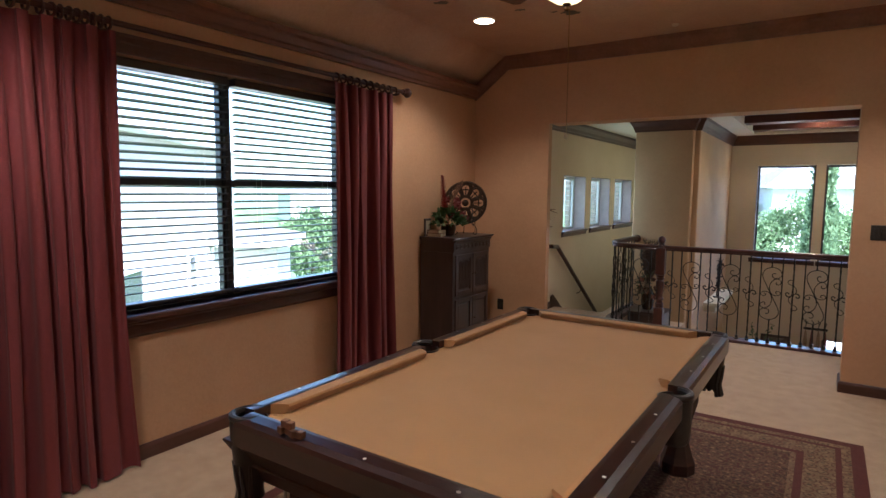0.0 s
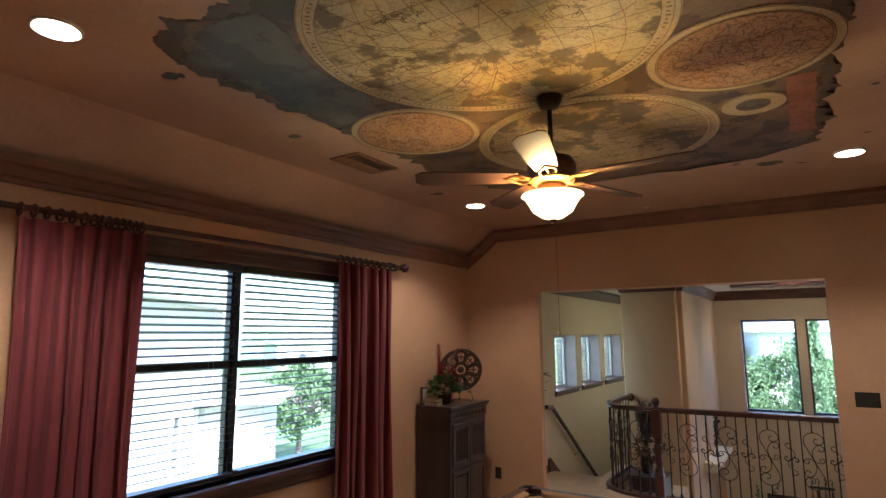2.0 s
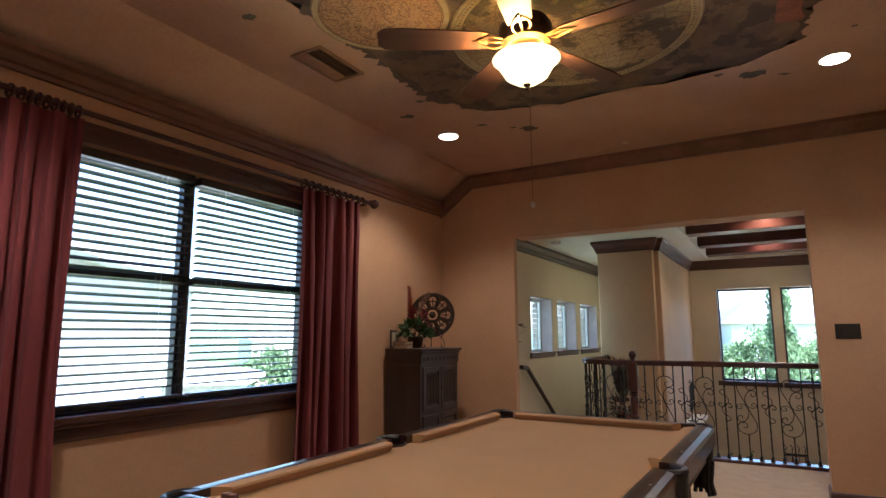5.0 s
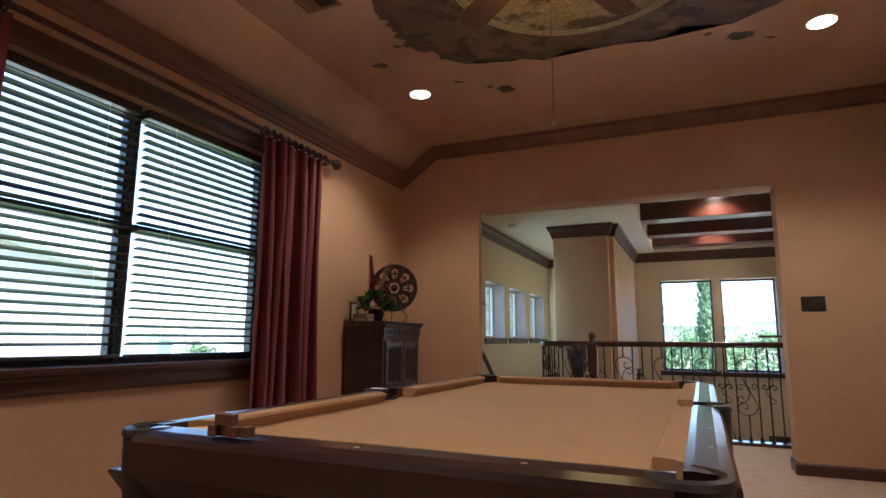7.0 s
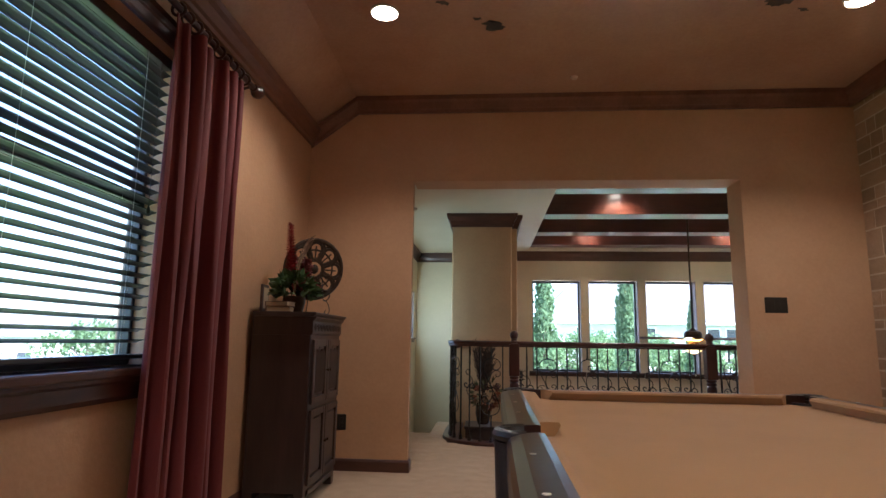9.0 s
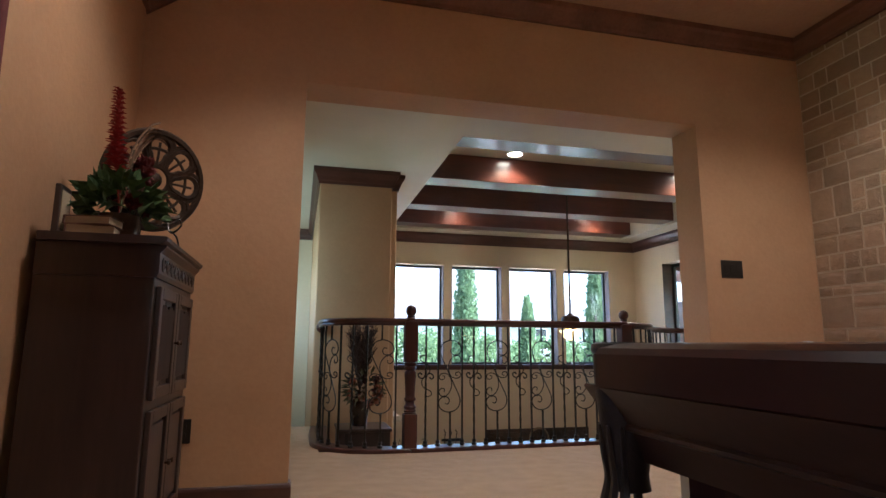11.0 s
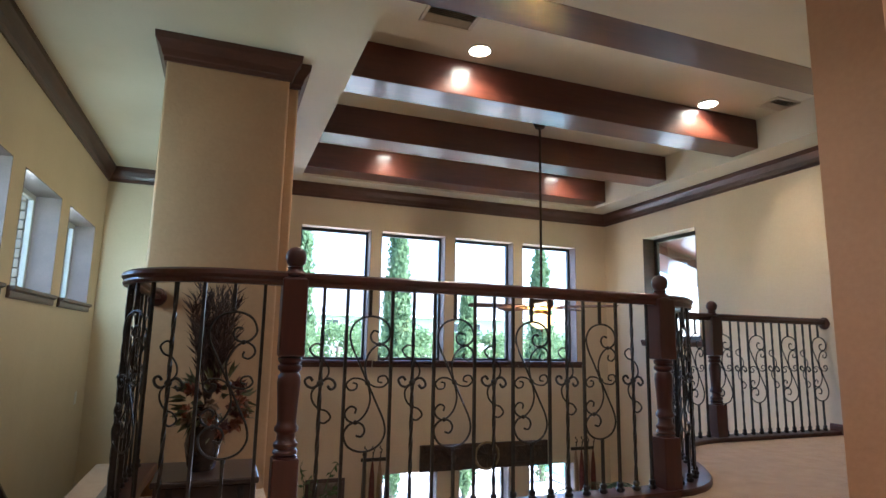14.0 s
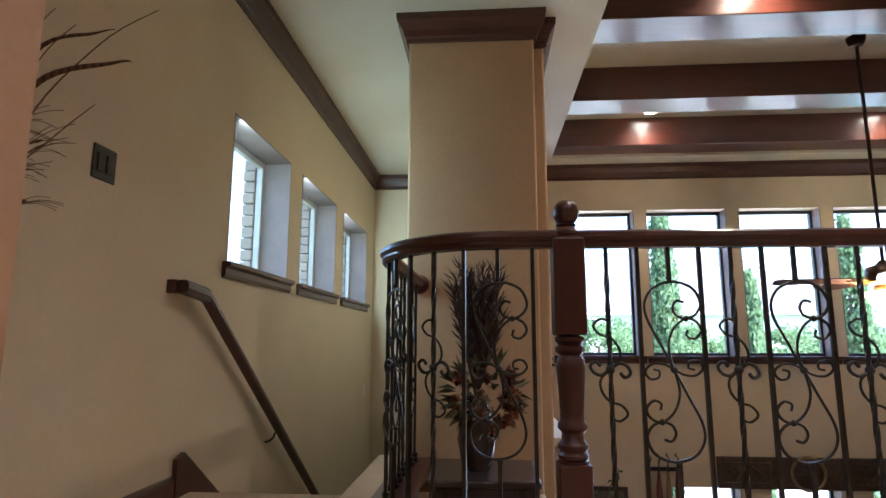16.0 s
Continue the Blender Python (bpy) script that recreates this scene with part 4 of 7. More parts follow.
def baluster_meshes():
    out = {}
    bm = bmesh.new()
    bar(bm, 0, 0.915)
    out["plain"] = [("bar", mesh_of(bm, "bar", IRON), "")]
    bm = bmesh.new()
    bar(bm, 0, 0.915, True)
    tw = mesh_of(bm, "bar", IRON)
    bm = bmesh.new()
    for f in (0, 1):
        scroll(bm, SM_A, f, 0.0042)
        scroll(bm, SM_C, f, 0.0060)
    knot(bm, 0, MIDZ, 0.015)
    out["small"] = [("bar", tw, ""), ("scroll", mesh_of(bm, "scroll", IRON, True), "small curled iron scroll")]
    bm = bmesh.new()
    for f in (0, 1):
        scroll(bm, BIG_A, f, 0.0048)
        scroll(bm, BIG_B, f, 0.0045)
        scroll(bm, BIG_C, f, 0.0042)
        k = -1 if f else 1
        knot(bm, k * 33 * S, MIDZ + k * 130 * S * TALL, 0.010)
    knot(bm, 0, MIDZ, 0.012)
    sc = mesh_of(bm, "scroll", IRON, True)
    bm = bmesh.new()
    bar(bm, 0, MIDZ - 226 * S * TALL)
    knot(bm, 0, MIDZ - 226 * S * TALL - 0.01, 0.010)
    b0 = mesh_of(bm, "lower_stub", IRON)
    bm = bmesh.new()
    bar(bm, MIDZ + 226 * S * TALL, 0.915)
    knot(bm, 0, MIDZ + 226 * S * TALL + 0.01, 0.010)
    b1 = mesh_of(bm, "upper_stub", IRON)
    out["big"] = [("scroll", sc, "large S-shaped iron scroll"), ("lower_stub", b0, ""), ("upper_stub", b1, "")]
    bm = bmesh.new()
    shoe(bm)
    sm = mesh_of(bm, "shoe", IRON, True)
    for v in out.values():
        v.append(("shoe", sm, ""))
    return out


BALS = baluster_meshes()
BAL_LABEL = {"plain": "plain square black iron baluster between handrail and shoe plate", "small": "twisted black iron baluster with small curled scroll", "big": "black iron baluster with large S-shaped scrolls"}


def baluster(kind, p, turn):
    th = thing("baluster", (p.x, p.y, 0.030), BAL_LABEL[kind], "baluster", kind + " balusters", turn=turn)
    for nm, me, lb in BALS[kind]:
        o = new(nm, me)
        o.parent = th
        tagged(o, lb)


def along(path, spacing0, count, start=0, order=("small", "plain", "big", "plain"), flip=False):
    """Set balusters evenly along a plan path."""
    path = [Vector((p[0], p[1], 0)) for p in path]
    seg = [(b - a).length for a, b in zip(path, path[1:])]
    total = sum(seg)
    step = total / (count + 1)
    for k in range(1, count + 1):
        s, i = k * step, 0
        while i < len(seg) - 1 and s > seg[i]:
            s -= seg[i]
            i += 1
        d = (path[i + 1] - path[i]).normalized()
        p = path[i] + d * s
        baluster(order[(k - 1 + start) % 4], p, math.degrees(math.atan2(d.y, d.x)) + (180 if flip else 0))


N1, N2, N3 = (-1.74, 7.07), (0.15, 7.115), (1.735, 8.325)
LEFT = [(-1.74, 7.07), (-1.96, 7.07)] + [(-1.96 - 0.435 * math.sin(a), 7.51 - 0.44 * math.cos(a)) for a in [math.pi / 2 * k / 10 for k in range(1, 11)]] + [(-2.395, 7.95), (-2.375, 8.405)]
MID = [N1, N2]
MIDBAL = [(N1[0] + 0.025, N1[1]), N2]
CURVE = [(s_point(k / 20).x, s_point(k / 20).y) for k in range(21)]
CURVE[-1] = N3
END = [N3, (EX, 8.345)]
along(MIDBAL, 0.1, 18)
along(LEFT, 0.1, 15, 1, flip=True)
along(CURVE, 0.1, 19, 1)
along(END, 0.1, 13, 2)


def sweep(bm, path, profile):
    """Carry a (side, height) profile along a plan path."""
    pts = [Vector((p[0], p[1], 0)) for p in path]
    rings = []
    for i, p in enumerate(pts):
        d = (pts[min(i + 1, len(pts) - 1)] - pts[max(i - 1, 0)]).normalized()
        n = Vector((-d.y, d.x, 0))
        rings.append([bm.verts.new(p + n * q + Vector((0, 0, z))) for q, z in profile])
    m = len(profile)
    for a, b in zip(rings, rings[1:]):
        for k in range(m):
            bm.faces.new((a[k], a[(k + 1) % m], b[(k + 1) % m], b[k]))
    bm.faces.new(rings[0][::-1])
    bm.faces.new(rings[-1])


HAND = [(q, z + 0.014) for q, z in [(-0.022, 0.928), (0.022, 0.928), (0.026, 0.940), (0.022, 0.950), (0.033, 0.962), (0.031, 0.976), (0.018, 0.985), (-0.018, 0.985), (-0.031, 0.976), (-0.033, 0.962), (-0.022, 0.950), (-0.026, 0.940)]]
CURB = [(-0.085, -0.02), (0.075, -0.02), (0.075, 0.022), (0.068, 0.030), (-0.078, 0.030), (-0.085, 0.022)]
for nm, pth, lb in (("handrail", LEFT, "dark cherry handrail curving back to the pier"), ("handrail", MID, "straight dark cherry handrail between newel posts"), ("handrail", CURVE, "S-curved dark cherry handrail"), ("handrail", END, "dark cherry handrail ending at the wall")):
    bm = bmesh.new()
    sweep(bm, pth, HAND)
    hr = tagged(new(nm, mesh_of(bm, nm, CHERRY, True)), lb, "handrail", "gallery handrails")
for pth, lb in ((LEFT, "curved"), (MID, "straight"), (CURVE, "S-curved"), (END, "short")):
    bm = bmesh.new()
    sweep(bm, pth, CURB)
    tagged(new("shoe_plate", mesh_of(bm, "shoe_plate", CHERRY, True)), lb + " polished dark wood plate under the balusters", "plate", "shoe plates")
for x, y, ry in ((-2.375, 8.405, 0), (EX, 8.345, 90)):
    ros = thing("rail_rosette", (x, y, 0.957), "round dark cherry rosette joining the handrail to the wall", "rosette", "rosettes")
    bm = bmesh.new()
    lathe(bm, [(0.02, 0.028), (0.035, 0.026), (0.048, 0.016), (0.055, 0.004), (0.055, 0.0)][::-1], pose(0, 0, 0, 90, 0, -ry) if ry == 0 else pose(0, 0, 0, 0, -90, 0), 20)
    part("disc", bm, CHERRY, ros, smooth=True)

TURN = [(0.030, 0.285), (0.046, 0.290), (0.048, 0.300), (0.040, 0.310), (0.047, 0.320), (0.047, 0.330), (0.036, 0.342), (0.034, 0.365), (0.046, 0.378), (0.046, 0.390), (0.038, 0.400), (0.037, 0.42), (0.040, 0.48), (0.046, 0.56), (0.044, 0.585), (0.034, 0.600), (0.047, 0.612), (0.047, 0.625), (0.036, 0.632), (0.047, 0.643), (0.047, 0.655), (0.03, 0.662)]
BALL = [(0.030, 0.962), (0.046, 0.966), (0.046, 0.975), (0.034, 0.984), (0.028, 0.994), (0.034, 1.000), (0.026, 1.006), (0.038, 1.020), (0.043, 1.042), (0.038, 1.064), (0.024, 1.080), (0.006, 1.086)]
first = None
for nx, ny in (N1, N2, N3):
    if first:
        copy_thing(first, pose(nx, ny, 0))
        continue
    nw = first = thing("newel_post", (nx, ny, 0), "turned dark cherry newel post with a ball finial", "newel post", "newel posts")
    bm = bmesh.new()
    soft_box(bm, -0.050, 0.050, -0.050, 0.050, 0.0, 0.275, 0.005)
    lathe(bm, [(0.045, 0.274), (0.048, 0.282), (0.03, 0.287)], seg=16)
    part("base_block", bm, CHERRY, nw)
    bm = bmesh.new()
    lathe(bm, TURN, seg=20)
    part("turned_shaft", bm, CHERRY, nw, smooth=True)
    bm = bmesh.new()
    soft_box(bm, -0.050, 0.050, -0.050, 0.050, 0.662, 0.972, 0.007)
    part("upper_block", bm, CHERRY, nw)
    bm = bmesh.new()
    lathe(bm, [(0.05, 0.970), (0.05, 0.975), (0.04, 0.980)], seg=16)
    lathe(bm, [(q, z + 0.017) for q, z in BALL], seg=20)
    part("finial", bm, CHERRY, nw, "turned ball finial", True)

# wall handrail of the stair
wh = thing("wall_handrail", (-3.245, 0, 0), "dark wooden handrail on iron brackets along the stair wall", "handrail")
bm = bmesh.new()
prof = [(-0.020, -0.028), (0.020, -0.028), (0.026, -0.008), (0.024, 0.014), (0.012, 0.026), (-0.012, 0.026), (-0.024, 0.014), (-0.026, -0.008)]
line = [(7.47, 0.865), (7.67, 0.845), (12.0, 0.845 - 4.38 * 0.70)]
rings = [[bm.verts.new((q, y - (0.3 * z if i == 1 else (0.0 if i == 0 else 0.5 * z)), zz + z * (1.0 if i == 0 else 1.15))) for q, z in prof] for i, (y, zz) in enumerate(line)]
for a, b in zip(rings, rings[1:]):
    for k in range(8):
        bm.faces.new((a[k], a[(k + 1) % 8], b[(k + 1) % 8], b[k]))
bm.faces.new(rings[0][::-1])
bm.faces.new(rings[-1])
soft_box(bm, -0.072, -0.02, 7.455, 7.485, 0.835, 0.892, 0.006)
part("rail", bm, CHERRY, wh)
for y in (8.62, 10.3):
    z = 0.845 - (y - 7.62) * 0.70
    bm = bmesh.new()
    tube(bm, smooth_line([(0, y, z - 0.03), (-0.012, y, z - 0.065), (-0.045, y, z - 0.085), (-0.073, y, z - 0.085)], 4), 0.006, 6)
    lathe(bm, [(0.024, 0), (0.024, 0.004), (0.012, 0.009)], pose(-0.074, y, z - 0.085, 0, 90, 0), 12)
    part("bracket", bm, IRON, wh)
bm = bmesh.new()
pts = [(7.60, -0.02), (7.60, 0.155), (7.66, 0.175), (11.8, 0.175 - 4.14 * 0.704), (11.8, -0.12 - 4.14 * 0.704), (7.74, -0.12)]
a = [bm.verts.new((STX + 0.002, y, z)) for y, z in pts]
b = [bm.verts.new((STX + 0.022, y, z)) for y, z in pts]
for k in range(6):
    bm.faces.new((a[k], a[(k + 1) % 6], b[(k + 1) % 6], b[k]))
bm.faces.new(a)
bm.faces.new(b[::-1])
setting("trim_stair_skirt", bm, TRIMWOOD, "dark stained skirt board beside the stair", "trim")


# ---- plates, outlets and small fixtures on the walls ----
def plate_on(name, label, place, turn, w, h, gangs, material, holes=False):
    """A wall plate facing -y before its turn."""
    th = thing(name, place, label, "switch" if not holes else "outlet", turn=turn)
    bm = bmesh.new()
    soft_box(bm, -w / 2, w / 2, -0.007, 0, -h / 2, h / 2, 0.003)
    part("plate", bm, material, th)
    for k in range(gangs):
        x = (k - (gangs - 1) / 2) * 0.046
        bm = bmesh.new()
        if holes:
            for dz in (-0.02, 0.02):
                soft_box(bm, x - 0.015, x + 0.015, -0.010, -0.006, dz - 0.013, dz + 0.013, 0.003)
        else:
            soft_box(bm, x - 0.016, x + 0.016, -0.011, -0.006, -0.032, 0.032, 0.002)
        part("outlet_face" if holes else "rocker", bm, material, th)
    return th


plate_on("switch_plate", "dark triple rocker switch plate on the tan wall", (0.175, OY, 1.30), 0, 0.165, 0.118, 3, BLACKPLASTIC)
plate_on("outlet_plate", "dark outlet plate low on the tan wall", (0.60, OY, 0.38), 0, 0.072, 0.118, 1, BLACKPLASTIC, True)
plate_on("outlet_plate", "dark outlet plate beside the cabinet", (-3.13, OY, 0.36), 0, 0.072, 0.118, 1, BLACKPLASTIC, True)
plate_on("switch_plate", "dark double rocker switch plate on the stair wall", (STX, 7.005, 1.238), 90, 0.118, 0.118, 2, BLACKPLASTIC)
# the white piece by the stair is a plain box, not a lamp
plate_on("white_wall_box", "small white box low on the stair wall", (STX, 11.35, 0.12), 90, 0.075, 0.12, 1, WHITEPLASTIC, True)

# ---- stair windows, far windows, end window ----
# mauve-brown reveal paint, its tone kept dark to carry the backlit shade too
BACKLIT_MAUVE = shade("mauve_brown_backlit_reveal", (0.17, 0.125, 0.118), (0.235, 0.175, 0.165), 5, 0.6, bump=0.5, bump_scale=90)
BRICK = shade("tan_brick", (0.30, 0.235, 0.17), (0.44, 0.36, 0.27), 9, 0.85, bump=0.5, bump_scale=60)
VINYL = shade("tan_vinyl_frame", (0.42, 0.40, 0.36), (0.50, 0.48, 0.44), 20, 0.5)
for i, (y0, y1) in enumerate(SWIN):
    w = tagged(new("window_%d" % (2 + i)), "small deep-set window with mauve reveal and dark sill", "window", "stair windows", "structure")
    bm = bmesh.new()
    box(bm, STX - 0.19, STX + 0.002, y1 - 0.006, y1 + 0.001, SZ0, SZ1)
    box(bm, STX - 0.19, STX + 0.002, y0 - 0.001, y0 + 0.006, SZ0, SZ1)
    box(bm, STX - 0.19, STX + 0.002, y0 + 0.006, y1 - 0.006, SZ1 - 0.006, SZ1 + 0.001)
    part("reveal", bm, BACKLIT_MAUVE, w, "mauve-brown textured reveal")
    bm = bmesh.new()
    for q in ((y0 + 0.006, y0 + 0.04, SZ0, SZ1), (y1 - 0.05, y1 - 0.006, SZ0, SZ1), (y0 + 0.04, y1 - 0.05, SZ0, SZ0 + 0.035), (y0 + 0.04, y1 - 0.05, SZ1 - 0.045, SZ1 - 0.006)):
        soft_box(bm, STX - 0.215, STX - 0.175, *q, 0.003, 1)
    part("window_frame", bm, VINYL, w)
    bm = bmesh.new()
    box(bm, STX - 0.197, STX - 0.193, y0 + 0.04, y1 - 0.05, SZ0 + 0.035, SZ1 - 0.045)
    part("pane", bm, GLASS, w).visible_shadow = False
    bm = bmesh.new()
    run_profile(bm, (STX, y0 - 0.045), (STX, y1 + 0.045), (1, 0), [(-0.17, SZ0 - 0.004), (0, SZ0 - 0.004), (0, SZ0 - 0.075), (0.016, SZ0 - 0.075), (0.022, SZ0 - 0.06), (0.022, SZ0 - 0.03), (0.045, SZ0 - 0.018), (0.045, SZ0 + 0.003), (-0.17, SZ0 + 0.003)])
    part("window_sill", bm, TRIMWOOD, w, "dark moulded wooden sill")
    for k in range(12):
        bm = bmesh.new()
        soft_box(bm, STX - 0.30, STX - 0.222, y1 - 0.055 - 0.008 * (k % 2), y1 + 0.1, SZ0 - 0.02 + 0.076 * k, SZ0 + 0.046 + 0.076 * k, 0.004, 1)
        part("brick", bm, BRICK, w)
for i, (x0, x1) in enumerate(FWIN + LWIN):
    up = i < 4
    z0, z1 = (FZ0, FZ1) if up else (LOW + 0.4, LZ1)
    w = tagged(new("window_%d" % (5 + i)), "tall fixed window with dark frame and wooden sill" if up else "tall lower window looking out to the patio", "window", "great room windows", "structure")
    bm = bmesh.new()
    for q in ((x0, x0 + 0.03, z0, z1), (x1 - 0.03, x1, z0, z1), (x0 + 0.03, x1 - 0.03, z0, z0 + 0.035), (x0 + 0.03, x1 - 0.03, z1 - 0.035, z1)):
        soft_box(bm, q[0], q[1], FARY + 0.15, FARY + 0.20, q[2], q[3], 0.003, 1)
    part("window_frame", bm, WINFRAME, w)
    # far reveals: dark liners put the backlit shade into the colour
    bm = bmesh.new()
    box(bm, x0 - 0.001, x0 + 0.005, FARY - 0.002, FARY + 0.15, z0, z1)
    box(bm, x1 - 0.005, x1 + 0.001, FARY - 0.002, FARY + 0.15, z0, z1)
    part("reveal", bm, BACKLIT_MAUVE, w)
    bm = bmesh.new()
    box(bm, x0 + 0.03, x1 - 0.03, FARY + 0.174, FARY + 0.178, z0 + 0.035, z1 - 0.035)
    part("pane", bm, GLASS, w).visible_shadow = False
    if up:
        bm = bmesh.new()
        run_profile(bm, (x0 - 0.06, FARY), (x1 + 0.06, FARY), (0, -1), [(-0.15, z0 - 0.004), (0, z0 - 0.004), (0, z0 - 0.075), (0.018, z0 - 0.075), (0.024, z0 - 0.03), (0.045, z0 - 0.018), (0.045, z0 + 0.003), (-0.15, z0 + 0.003)])
        part("window_sill", bm, TRIMWOOD, w, "dark moulded wooden sill")
w = tagged(new("window_12"), "dark-framed window in the end wall with wooden sill", "window", "", "structure")
bm = bmesh.new()
for q in ((RY0, RY0 + 0.05, RZ0, RZ1), (RY1 - 0.05, RY1, RZ0, RZ1), (RY0 + 0.05, RY1 - 0.05, RZ0, RZ0 + 0.05), (RY0 + 0.05, RY1 - 0.05, RZ1 - 0.05, RZ1)):
    soft_box(bm, EX + 0.17, EX + 0.22, *q, 0.004, 1)
part("window_frame", bm, WINFRAME, w)
bm = bmesh.new()
box(bm, EX - 0.002, EX + 0.17, RY1 - 0.006, RY1 + 0.001, RZ0, RZ1)
box(bm, EX - 0.002, EX + 0.17, RY0 - 0.001, RY0 + 0.006, RZ0, RZ1)
part("reveal", bm, TRIMWOOD, w)
bm = bmesh.new()
box(bm, EX + 0.193, EX + 0.197, RY0 + 0.05, RY1 - 0.05, RZ0 + 0.05, RZ1 - 0.05)
part("pane", bm, GLASS, w).visible_shadow = False
bm = bmesh.new()
run_profile(bm, (EX, RY0 - 0.06), (EX, RY1 + 0.06), (-1, 0), [(-0.15, RZ0 - 0.004), (0, RZ0 - 0.004), (0, RZ0 - 0.075), (0.022, RZ0 - 0.07), (0.045, RZ0 - 0.018), (0.045, RZ0 + 0.003), (-0.15, RZ0 + 0.003)])
part("window_sill", bm, TRIMWOOD, w)

# ---- arrangement behind the curved rail ----
DARKBOX = shade("dark_chest_wood", (0.022, 0.013, 0.011), (0.05, 0.03, 0.025), 8, 0.35, bump=0.1, coat=0.25)
chest = thing("low_chest", (-2.02, 7.80, -0.15), "low dark wooden chest in the curve of the railing", "chest")
bm = bmesh.new()
soft_box(bm, -0.215, 0.215, -0.215, 0.215, 0.0, 0.222, 0.006)
body = part("body", bm, DARKBOX, chest)
for x in (-0.15, 0.15):
    bm = bmesh.new()
    soft_box(bm, x - 0.014, x + 0.014, -0.219, -0.213, 0.004, 0.22, 0.002, 1)
    part("strap", bm, IRON, body, "dark iron strap")
bm = bmesh.new()
soft_box(bm, -0.228, 0.228, -0.23, 0.22, 0.2225, 0.25, 0.008)
part("lid", bm, DARKBOX, chest)
VASE = shade("dark_glazed_vase", (0.02, 0.014, 0.012), (0.06, 0.035, 0.026), 12, 0.25, coat=0.4)
fl = thing("floor_arrangement", (-2.05, 7.80, 0.1005), "tall autumn arrangement of dark feathers and orange blooms in a vase", "flowers")
bm = bmesh.new()
lathe(bm, [(0.055, 0), (0.065, 0.02), (0.085, 0.12), (0.07, 0.22), (0.045, 0.28), (0.055, 0.30), (0.05, 0.30), (0.04, 0.27)], seg=18)
part("vase", bm, VASE, fl, "dark glazed vase", True)
r = random.Random(12)
FEATHER = shade("dark_feather_grass", (0.035, 0.02, 0.018), (0.09, 0.055, 0.045), 30, 0.8)
for k in range(40):
    bm = bmesh.new()
    a, q = r.uniform(0, 6.28), r.uniform(0.015, 0.15)
    top = Vector((q * math.cos(a), q * math.sin(a), r.uniform(0.55, 0.86)))
    ln = smooth_line([(0, 0, 0.28), top * 0.55 + Vector((0, 0, 0.12)), top], 5)
    tube(bm, ln, 0.002, 4)
    for p in ln[4:]:
        for s in range(5):
            d = rvec(r)
            d.z = abs(d.z) + 0.8
            leaf(bm, p, d, rvec(r), 0.09, 0.008)
    part("feather", bm, FEATHER, fl)
AUTUMN = [shade("orange_petals", (0.20, 0.06, 0.03), (0.32, 0.12, 0.06), 40, 0.7), shade("rust_petals", (0.07, 0.022, 0.018), (0.13, 0.04, 0.03), 40, 0.7), shade("tan_petals", (0.16, 0.10, 0.06), (0.26, 0.18, 0.11), 40, 0.7)]
for k in range(34):
    bm = bmesh.new()
    d = rvec(r)
    c = Vector((0.05 + d.x * 0.15, d.y * 0.12, 0.31 + d.z * 0.15 - 0.02 * (k % 3)))
    for q in range(18):
        leaf(bm, c, rvec(r), rvec(r), 0.045, 0.026)
    part("bloom", bm, AUTUMN[k % 3], fl)
bm = bmesh.new()
for k in range(70):
    d = rvec(r)
    leaf(bm, Vector((0.04 + d.x * 0.13, d.y * 0.1, 0.32 + d.z * 0.13)), d, rvec(r), 0.09, 0.03)
part("leaves", bm, shade("olive_leaves", (0.05, 0.055, 0.02), (0.12, 0.11, 0.045), 30, 0.6), fl)

# arching feathers and dry grass in a floor vase beside the stair wall
rv = thing("floor_vase", (-3.10, 6.25, 0), "tall floor vase with barred brown feathers and dry grass", "vase")
bm = bmesh.new()
lathe(bm, [(0.09, 0), (0.12, 0.02), (0.15, 0.22), (0.12, 0.45), (0.07, 0.58), (0.085, 0.64), (0.075, 0.64), (0.06, 0.56)], seg=20)
part("vase", bm, VASE, rv, smooth=True)
BAR = bpy.data.materials.new("barred_brown_feather")
BAR.use_nodes = True
nt, nd = BAR.node_tree, BAR.node_tree.nodes
co, wv, ramp = nd.new("ShaderNodeTexCoord"), nd.new("ShaderNodeTexWave"), nd.new("ShaderNodeValToRGB")
wv.inputs["Scale"].default_value, wv.inputs["Distortion"].default_value, wv.inputs["Detail Scale"].default_value = 18, 2.5, 6
ramp.color_ramp.elements[0].color, ramp.color_ramp.elements[1].color = rgb((0.06, 0.03, 0.022)), rgb((0.17, 0.09, 0.055))
nt.links.new(co.outputs["Object"], wv.inputs["Vector"])
nt.links.new(wv.outputs["Fac"], ramp.inputs[0])
nt.links.new(ramp.outputs[0], nd["Principled BSDF"].inputs["Base Color"])
nd["Principled BSDF"].inputs["Roughness"].default_value = 0.6


